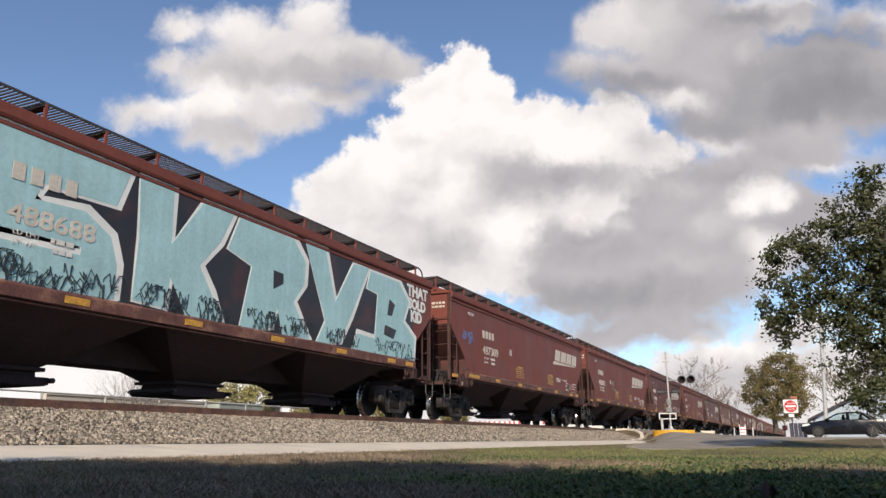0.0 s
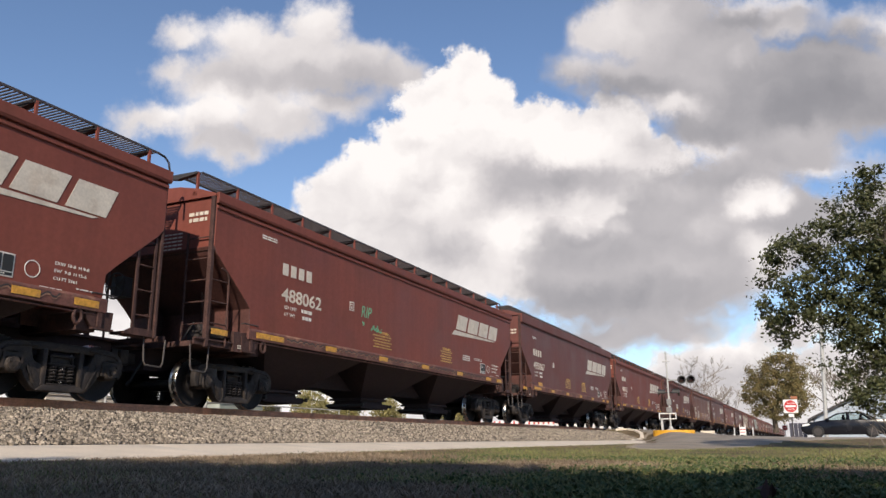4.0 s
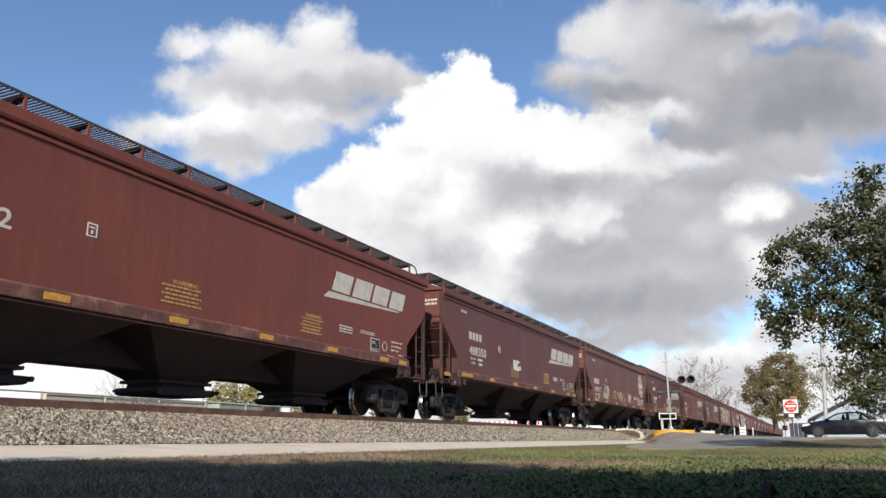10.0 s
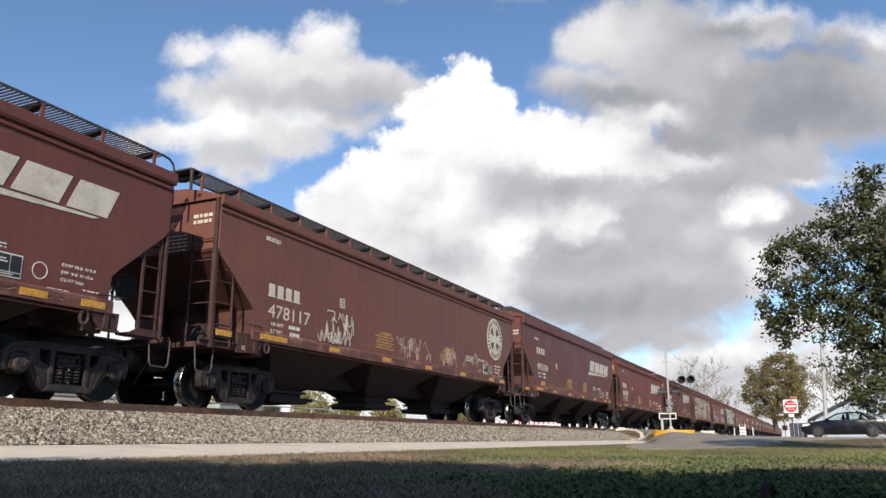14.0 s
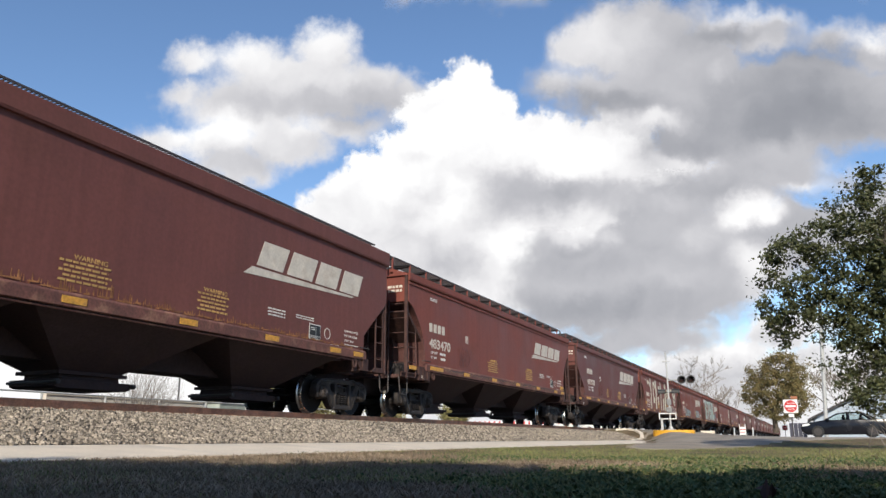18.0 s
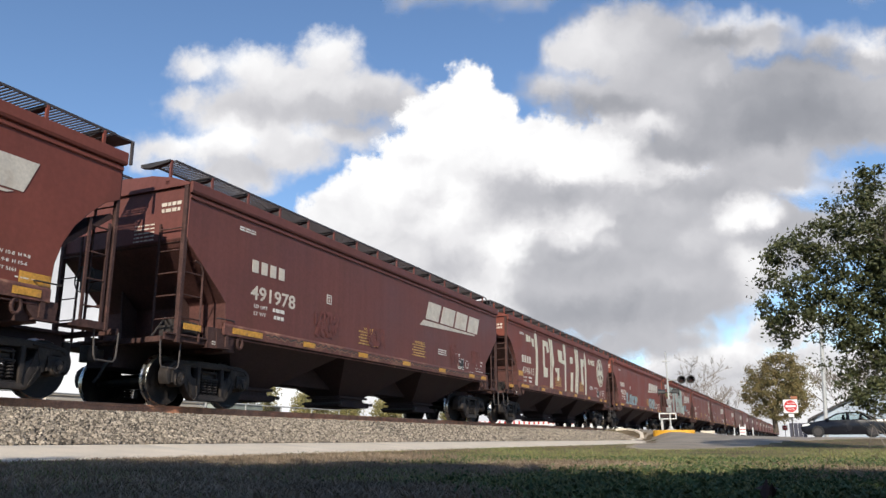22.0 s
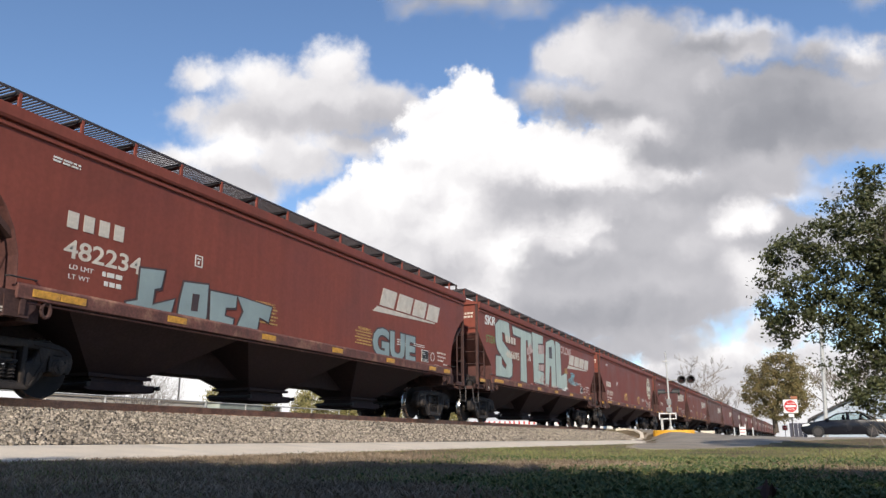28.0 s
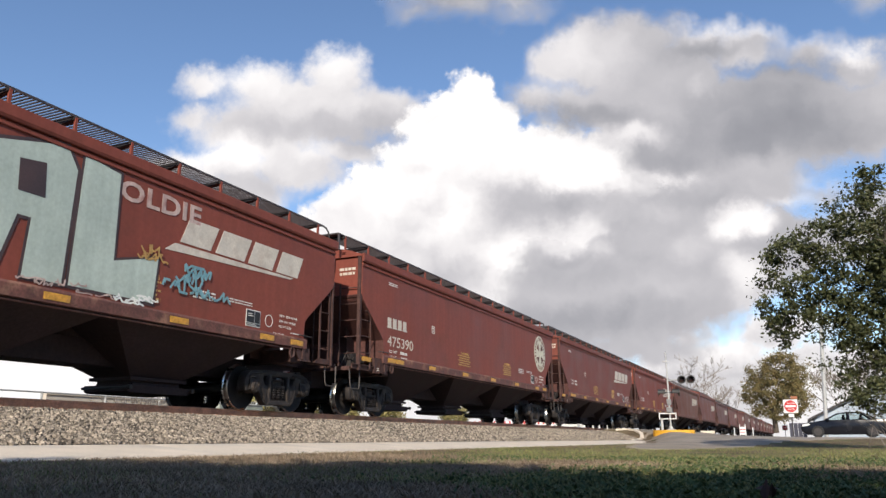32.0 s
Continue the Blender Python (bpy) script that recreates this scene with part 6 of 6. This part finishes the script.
def twiggy(label, base, w, h, stems, seed):
    """A leafless shrub: many thin stems that fan out and fork."""
    rnd = random.Random(seed)
    t = thing("bare_shrub", label, "shrub", pose(*base))
    g = Geo()
    for k in range(stems):
        d = Vector((rnd.gauss(0, 0.45), rnd.gauss(0, 0.45), 1)).normalized()
        limb(g, rnd, Vector((rnd.gauss(0, w * 0.25), rnd.gauss(0, w * 0.25), -0.05)), d, h * 0.5, 0.014, 2, [], 0.45, 0.15, 4)
    part("crown", g.mesh("crown", TWIG), t)
    return t
# ---------------------------------------------------------------- beyond the track
for x, y, rx, rz, sd in ((30.6, 25.8, 0.9, 1.10, 61), (31.7, 24.6, 0.9, 1.16, 62), (34.8, 23.6, 1.0, 1.05, 64), (36.9, 22.6, 0.7, 0.96, 65), (39.5, 21.5, 0.8, 0.88, 67), (45.5, 20.0, 0.8, 0.8, 68)):
    bush("rounded olive-yellow shrub beyond the rails", (x, y, ground_z(x, y)), rx, rx, rz, LEAFBUSH, 90, sd)
for k, (x, y, h) in enumerate([(20.6, 21.4, 2.1), (22.0, 22.4, 2.3), (24.0, 24.5, 2.4), (14.5, 24.0, 2.0), (27.5, 27.5, 2.5)]):
    twiggy("leafless pale grey shrub beyond the rails", (x, y, ground_z(x, y)), 0.9, h, 26, 70 + k)

# low pipe fence along the yard
fence = thing("pipe_fence", "low galvanised pipe fence with two rails", "fence", pose(0, 20.8, 0))
for x in np.arange(2, 36, 2.4):
    z = ground_z(x, 20.8)
    part("post", shared("fpost", lambda: Geo().tube((0, 0, -0.1), (0, 0, 1.0), 0.035, 8).mesh("post", SILVER)), fence, at=pose(float(x), 0, z))
    if x < 33:
        for h in (0.52, 0.98):
            part("fence_rail", shared("frail", lambda: Geo().tube((0, 0, 0), (2.4, 0, 0), 0.025, 8).mesh("fence_rail", SILVER)), fence, at=pose(float(x), 0, z + h))

lw = thing("low_wall", "long low pale concrete wall beyond the rails", "wall", pose(0, 24.6, 0))
for k in range(7):
    x = 19.5 + 2.0 * k
    z = ground_z(x, 24.6)
    part("wall_panel", shared("wpanel", lambda: Geo().box(0.01, 1.99, -0.09, 0.09, -0.1, 1.06).mesh("wall_panel", CONCRETE, bevel=0.015)), lw, at=pose(x, 0, z))
    part("coping", shared("wcoping", lambda: Geo().box(0.0, 2.0, -0.13, 0.13, 1.062, 1.13).mesh("coping", CONCRETE, bevel=0.012)), lw, at=pose(x, 0, z))
thing("cabinet", "grey-green metal trackside equipment cabinet", "equipment cabinet", pose(28.3, 23.2, ground_z(28.3, 23.2)), me=Geo().box(-1.5, 1.5, -0.35, 0.35, 0.0, 1.02).box(-1.55, 1.55, -0.4, 0.4, 1.02, 1.07).mesh("cabinet", mat("grey_green_steel", (0.34, 0.37, 0.32), rough=0.7, vary=0.15, scale=2), bevel=0.02))
wire_pole = thing("thin_pole", "thin dark steel pole beyond the rails", "pole", pose(31.9, 30.0, 0.9))
part("shaft", Geo().tube((0, 0, -0.2), (0, 0, 5.5), 0.05, 8, 0.04).mesh("shaft", STEELDARK), wire_pole)

# red and white barrier boards and white blocks on the far side
def barrier_mesh():
    g = Geo()
    for k in range(6):
        g.box(k * 0.4, k * 0.4 + 0.26, -0.02, 0.02, 0.66, 0.92, 0)
        g.box(k * 0.4 + 0.26, k * 0.4 + 0.4, -0.02, 0.02, 0.66, 0.92, 1)
    g.box(0.1, 0.18, -0.3, 0.3, 0, 0.6, 0)
    g.box(2.2, 2.28, -0.3, 0.3, 0, 0.6, 0)
    return g.mesh("barrier", [WHITEPAINT, REDPAINT])


for k in range(7):
    x, y = 53.5 + 1.1 * k, 25.5 - 1.6 * k
    thing("road_barrier", "red and white striped road barrier", "barrier", pose(x, y, ground_z(x, y), 0, 0, -56), group="striped barriers", me=shared("barrier", barrier_mesh))


def van_mesh():
    g = Geo()
    g.prism([(0, 0.35), (0, 1.9), (3.2, 1.95), (4.0, 1.2), (4.8, 1.05), (4.9, 0.35)], -0.9, 0.9)
    return g.mesh("body", WHITEPAINT, bevel=0.06)


for k, (x, y) in enumerate([(66, 21.5), (71, 19.0)]):
    van = thing("van", "plain white van parked beyond the crossing", "van", pose(x, y, ground_z(x, y), 0, 0, -40), group="parked vans")
    part("body", shared("van", van_mesh), van)
    part("window", shared("vanwin", lambda: Geo().prism([(2.4, 1.25), (2.4, 1.75), (3.1, 1.8), (3.7, 1.25)], -0.93, -0.905).mesh("window", CARGLASS)), van)
    for wx in (0.9, 3.9):
        part("wheel", shared("vanwheel", lambda: Geo().lathe([(0.05, -0.1), (0.33, -0.1), (0.33, 0.1), (0.05, 0.1)], 18).mesh("wheel", RUBBER)), van, at=pose(wx, -0.85, 0.33))

# ---------------------------------------------------------------- level crossing signal
MX, MY = 45.5, 6.7
mz = 0.78
sig = thing("crossing_signal", "silver level crossing mast with twin black flashing lamps", "railway signal", pose(MX, MY, mz))
sig.scale = (1.22, 1.22, 1.22)
part("mast", Geo().tube((0, 0, 0), (0, 0, 3.5), 0.042, 12, 0.036).mesh("mast", SILVER, smooth=True), sig, at=pose(0, 0, 0, 0, 0, 0))
part("finial", Geo().box(-0.03, 0.03, -0.16, 0.16, 3.12, 3.17).lathe([(0.06, 3.5), (0.06, 3.56), (0.02, 3.6)], 10, axis="z").mesh("finial", SILVER), sig)
part("cross_arm", Geo().tube((0, 0.0, 2.28), (0, -1.15, 2.28), 0.03, 8).mesh("cross_arm", SILVER), sig)


def lamp_parts(parent, at, tilt=0):
    disc = part("lamp_backboard", shared("backboard", lambda: Geo().lathe([(0.02, 0.0), (0.185, 0.0), (0.185, 0.03), (0.02, 0.03)], 24).mesh("lamp_backboard", BLACKPLATE)), parent, "black round backboard", at=at)
    part("hood", shared("hood", lambda: Geo().prism([(0.15 * math.cos(a), 0.15 * math.sin(a)) for a in np.linspace(-0.3, math.pi + 0.3, 14)] + [(0.138 * math.cos(a), 0.138 * math.sin(a)) for a in np.linspace(math.pi + 0.3, -0.3, 14)], -0.3, 0.0).mesh("hood", BLACKPLATE)), disc)
    part("lens", shared("lens", lambda: Geo().lathe([(0.01, -0.05), (0.09, -0.035), (0.135, 0.0)], 18).mesh("lens", LENS)), disc)


for dy in (-0.64, -1.05):
    lamp_parts(sig, pose(-0.05, dy, 2.28, 0, 0, -75))
for dy in (-0.45, 0.45):
    lamp_parts(sig, pose(0.05, dy, 1.72, 0, 0, 10 if dy > 0 else 195))
part("lamp_bracket", Geo().tube((0, -0.5, 1.72), (0, 0.5, 1.72), 0.03, 8).mesh("lamp_bracket", STEELDARK), sig)
part("junction_box", Geo().box(-0.08, 0.08, -0.10, 0.10, 1.15, 1.42).mesh("junction_box", GALVGREY, bevel=0.02), sig)
cw = Geo()
cw.box(-0.05, 0.05, -0.28, 0.50, 0.74, 0.79).box(-0.05, 0.05, -0.28, 0.50, 0.50, 0.54).box(-0.05, 0.05, -0.28, -0.24, 0.54, 0.74).box(-0.05, 0.05, 0.46, 0.50, 0.54, 0.74)
part("counterweight_frame", cw.mesh("counterweight_frame", WHITEPAINT, bevel=0.01), sig)
part("leg", Geo().box(-0.05, 0.05, 0.33, 0.43, 0, 0.55).mesh("leg", SILVER, bevel=0.01), sig)
part("gate_motor", Geo().box(-0.12, 0.12, -0.11, 0.14, 0.80, 1.04).mesh("gate_motor", GALVGREY, bevel=0.03), sig)
part("base", Geo().lathe([(0.2, 0.0), (0.2, 0.05), (0.1, 0.08), (0.07, 0.2)], 14, axis="z").mesh("base", SILVER), sig)

# striped barricade, marker posts and white stones by the far approach
bc = thing("barricade", "upright white barricade with narrow red stripes", "barricade", pose(57.9, 3.75, ground_z(57.9, 3.75), 0, 0, 0))
for k in range(5):
    part("board", shared("bcw" if k % 2 else "bcr", lambda: Geo().box(-0.03, 0.03, -0.17, 0.17, 0.0, 0.14 if k % 2 == 0 else 0.05).mesh("board", REDPAINT if k % 2 else WHITEPAINT)), bc, at=pose(0, 0, 0.10 + 0.095 * k + (0.045 if k % 2 else 0)))
for s in (-0.18, 0.18):
    part("leg", shared("bleg", lambda: Geo().box(-0.025, 0.025, -0.025, 0.025, 0, 0.8).mesh("leg", WHITEPAINT)), bc, at=pose(0.05, s, 0))
for x, y in ((58, 3.1), (62, 4.6)):
    thing("marker_post", "short white marker post", "post", pose(x, y, ground_z(x, y)), group="marker posts", me=shared("marker", lambda: Geo().tube((0, 0, -0.1), (0, 0, 0.6), 0.04, 8).mesh("marker_post", WHITEPAINT)))
for x, y in ((61, 6.4),):
    thing("concrete_block", "pale concrete block beside the track", "block", pose(x, y, ground_z(x, y) + 0.02, 0, 0, 12), group="concrete blocks", me=shared("cblock", lambda: Geo().box(-0.3, 0.3, -0.5, 0.5, -0.05, 0.16).mesh("concrete_block", CONCRETE, bevel=0.03)))


# ---------------------------------------------------------------- signs
def no_entry(x, y, foot, low, size, turn, label, words=True):
    s = thing("no_entry_sign", label, "road sign", pose(x, y, foot, 0, 0, turn))
    h = size / 2
    part("post", Geo().box(-0.03, 0.03, 0.01, 0.05, -0.1, low + size * 1.3).mesh("post", STEELDARK), s)
    part("plate", Geo().box(-h, h, -0.01, 0.005, low, low + size).mesh("plate", WHITEPAINT, bevel=0.003), s)
    c = low + h
    part("red_disc", Geo().prism([(0.45 * size * math.cos(k * math.tau / 40), c + 0.45 * size * math.sin(k * math.tau / 40)) for k in range(40)], -0.018, -0.012).mesh("red_disc", REDPAINT), s)
    part("white_bar", Geo().box(-0.36 * size, 0.36 * size, -0.026, -0.02, c - 0.07 * size, c + 0.07 * size).mesh("white_bar", WHITEPAINT), s)
    if words:
        part("lettering", text_mesh("DO NOT", WHITEPAINT, 0.11 * size, squeeze=1.0), s, at=pose(-0.22 * size, -0.024, c + 0.16 * size))
        part("lettering", text_mesh("ENTER", WHITEPAINT, 0.11 * size, squeeze=1.0), s, at=pose(-0.19 * size, -0.024, c - 0.27 * size))
    return s


sgn = no_entry(50, 0.49, 0.28, 1.47, 0.76, -90, "red and white no entry sign on a dark post")
part("route_plate", Geo().box(-0.16, 0.14, -0.008, 0.0, 1.24, 1.42).mesh("route_plate", WHITEPAINT), sgn)
part("orange_plate", Geo().box(0.05, 0.40, 0.06, 0.075, 2.28, 2.42).mesh("orange_plate", ORANGEPAINT), sgn)
no_entry(95, 1.75, 0.25, 0.95, 0.55, -90, "distant red and white no entry sign", False)

# ---------------------------------------------------------------- utility pole, house, fence, parked car
pole = thing("utility_pole", "pale weathered utility pole", "utility pole", pose(62, -1.5, 0.3, 3.6, 0, 0))
part("shaft", Geo().tube((0, 0, -0.2), (0, 0, 10), 0.15, 12, 0.12).mesh("shaft", SILVER, smooth=True), pole)

house = thing("house", "small pale blue boarded house with grey roof", "house", pose(74, -1.0, 0.3, 0, 0, -90))
wall = Geo()
wall.prism([(0, 0), (11, 0), (11, 1.7), (5.5, 4.4), (0, 1.7)], 0.0, 9.0)
part("wall", wall.mesh("wall", SIDING), house)
for k in range(11):
    zz = 0.2 + 0.36 * k
    a = 0 if zz < 1.7 else (zz - 1.7) / 2.7 * 5.5
    part("board", Geo().prism([(a + 0.02, -0.02), (a + 0.02, 0.30), (11 - a - 0.02, 0.30), (11 - a - 0.02, -0.02)], -0.03, -0.004).mesh("board", SIDING), house, at=pose(0, 0, zz))
roof = Geo()
roof.prism([(-0.5, 1.44), (5.5, 4.42), (11.5, 1.44), (11.5, 1.60), (5.5, 4.6), (-0.5, 1.60)], -0.4, 9.4)
part("roof", roof.mesh("roof", ROOFGREY), house)
part("fascia", Geo().prism([(-0.5, 1.44), (5.5, 4.42), (5.5, 4.62), (-0.5, 1.62)], -0.45, -0.41).mesh("fascia", STEELDARK), house)
nf = thing("board_fence", "dark navy board fence beside the house", "fence", pose(66, 0.75, 0.3))
for k in range(4):
    part("board", shared("navyboard", lambda: Geo().box(-0.03, 0.03, -0.14, 0.14, 0, 1.15).mesh("board", NAVY)), nf, at=pose(0, -0.3 * k, 0))


def sedan():
    """A dark four-door saloon seen from its flank, nose towards +x of its own space."""
    car = thing("parked_car", "black parked saloon car with pale window reflections", "car", pose(51.0, -2.22, ground_z(51.0, -2.2) + 0.02, 0, 0, 90))
    lower = [(2.25, 0.35), (2.32, 0.55), (2.25, 0.72), (1.9, 0.84), (1.05, 0.97), (-1.7, 1.0), (-2.2, 1.0), (-2.32, 0.85), (-2.3, 0.3), (-2.1, 0.16), (2.0, 0.16)]
    part("body", Geo().prism(lower, -0.86, 0.86).mesh("body", CARBLACK, bevel=0.05, smooth=True), car)
    part("roof", Geo().prism([(0.36, 1.34), (-0.2, 1.42), (-0.9, 1.40), (-0.9, 1.36), (-0.2, 1.375), (0.34, 1.30)], -0.66, 0.66).mesh("roof", CARBLACK, bevel=0.015, smooth=True), car)
    part("windscreen", Geo().prism([(1.02, 0.985), (0.36, 1.32), (0.34, 1.31), (1.0, 0.975)], -0.64, 0.64).mesh("windscreen", CARCLEAR), car)
    part("rear_screen", Geo().prism([(-0.92, 1.39), (-1.66, 1.01), (-1.64, 1.0), (-0.90, 1.37)], -0.62, 0.62).mesh("rear_screen", CARCLEAR), car)
    for x in (0.15, -0.75):
        for y in (-0.36, 0.36):
            part("seat", shared("carseat", lambda: Geo().box(-0.1, 0.1, -0.2, 0.2, 0.9, 1.12).box(-0.05, 0.05, -0.12, 0.12, 1.13, 1.27).mesh("seat", RUBBER, bevel=0.03)), car, at=pose(x - 0.15, y, 0))
    for s in (-1, 1):
        lean = lambda pts, name, m, label="": part(name, Geo().add([(x, s * (0.855 - (z - 0.97) * 0.5), z) for x, z in pts] + [(x, s * (0.825 - (z - 0.97) * 0.5), z) for x, z in pts], [tuple(range(len(pts))), tuple(range(len(pts), 2 * len(pts)))] + [(i, (i + 1) % len(pts), len(pts) + (i + 1) % len(pts), len(pts) + i) for i in range(len(pts))]).mesh(name, m), car, label)
        lean([(1.10, 0.96), (0.36, 1.35), (0.28, 1.31), (0.95, 0.96)], "pillar", CARBLACK)
        lean([(-0.18, 0.96), (-0.18, 1.38), (-0.27, 1.38), (-0.27, 0.96)], "pillar", CARBLACK)
        lean([(-1.42, 0.98), (-0.86, 1.37), (-0.92, 1.41), (-1.72, 0.98)], "pillar", CARBLACK)
        lean([(0.36, 1.35), (-0.2, 1.42), (-0.92, 1.41), (-0.86, 1.365), (-0.2, 1.375), (0.28, 1.31)], "roof_rail", CARBLACK)
        lean([(0.95, 0.965), (0.28, 1.305), (-0.18, 1.37), (-0.18, 0.965)], "front_window", CARCLEAR, "pale clear glass")
        lean([(-0.27, 0.965), (-0.27, 1.37), (-0.86, 1.36), (-1.42, 0.985)], "rear_window", CARCLEAR, "pale clear glass")
        part("headlight", Geo().prism([(2.22, 0.62), (2.2, 0.74), (1.85, 0.80), (1.80, 0.70)], s * 0.865, s * 0.885).mesh("headlight", WHITEPAINT), car, "clear headlight")
        part("door_handle", Geo().box(-0.1, 0.1, s * 0.88 - 0.02, s * 0.88 + 0.02, 0.86, 0.89).mesh("door_handle", CARBLACK), car)
        part("mirror", Geo().box(0.78, 0.95, s * 0.98 - 0.1, s * 0.98 + 0.1, 0.95, 1.07).mesh("mirror", CARBLACK, bevel=0.03), car)
        for x in (1.42, -1.38):
            w = part("wheel", shared("carwheel", lambda: Geo().lathe([(0.20, -0.09), (0.31, -0.10), (0.33, -0.06), (0.33, 0.06), (0.31, 0.10), (0.20, 0.09)], 24).mesh("wheel", RUBBER, smooth=True)), car, at=pose(x, s * 0.80, 0.33))
            part("rim", shared("carrim", lambda: Geo().lathe([(0.02, -0.10), (0.21, -0.095), (0.21, 0.095), (0.02, 0.10)], 24).mesh("rim", STEELDARK)), w)
    return car


sedan()
twiggy("leafless grey twiggy shrub under the evergreen", (26.2, -2.7, ground_z(26.2, -2.7)), 1.0, 3.0, 60, 91)
twiggy("leafless grey twiggy shrub beside the evergreen", (27.2, -3.4, ground_z(27.2, -3.4)), 1.2, 3.4, 60, 92)
leafob = leaves_mesh("fallen_leaf", np.array([(0.0, 0.0, 0.0)] * 3) + np.array([(0, 0, 0), (0.03, 0.02, 0.01), (-0.03, 0.02, 0.0)]), 0.11, mat("dead_leaf", (0.065, 0.034, 0.026), rough=0.8), 4)
thing("fallen_leaf", "curled dead brown leaf on the grass", "leaf", pose(3.75, 0.15, 0.06), me=leafob)


def motions():
    for car, x0 in CARS:
        walk(car, [(t, pose(x0 - travel(t), TRACK_Y, RAIL_Z)) for t in range(0, 33, 2)])
    for w, dx in WHEELS:
        walk(w, [(k / 15, pose(dx, 0, WHEEL_R, 0, -math.degrees(travel(k / 15) / WHEEL_R) % 360, 0)) for k in range(481)])
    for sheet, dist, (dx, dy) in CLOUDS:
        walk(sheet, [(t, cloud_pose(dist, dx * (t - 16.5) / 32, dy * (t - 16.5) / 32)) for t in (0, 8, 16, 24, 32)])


motions()
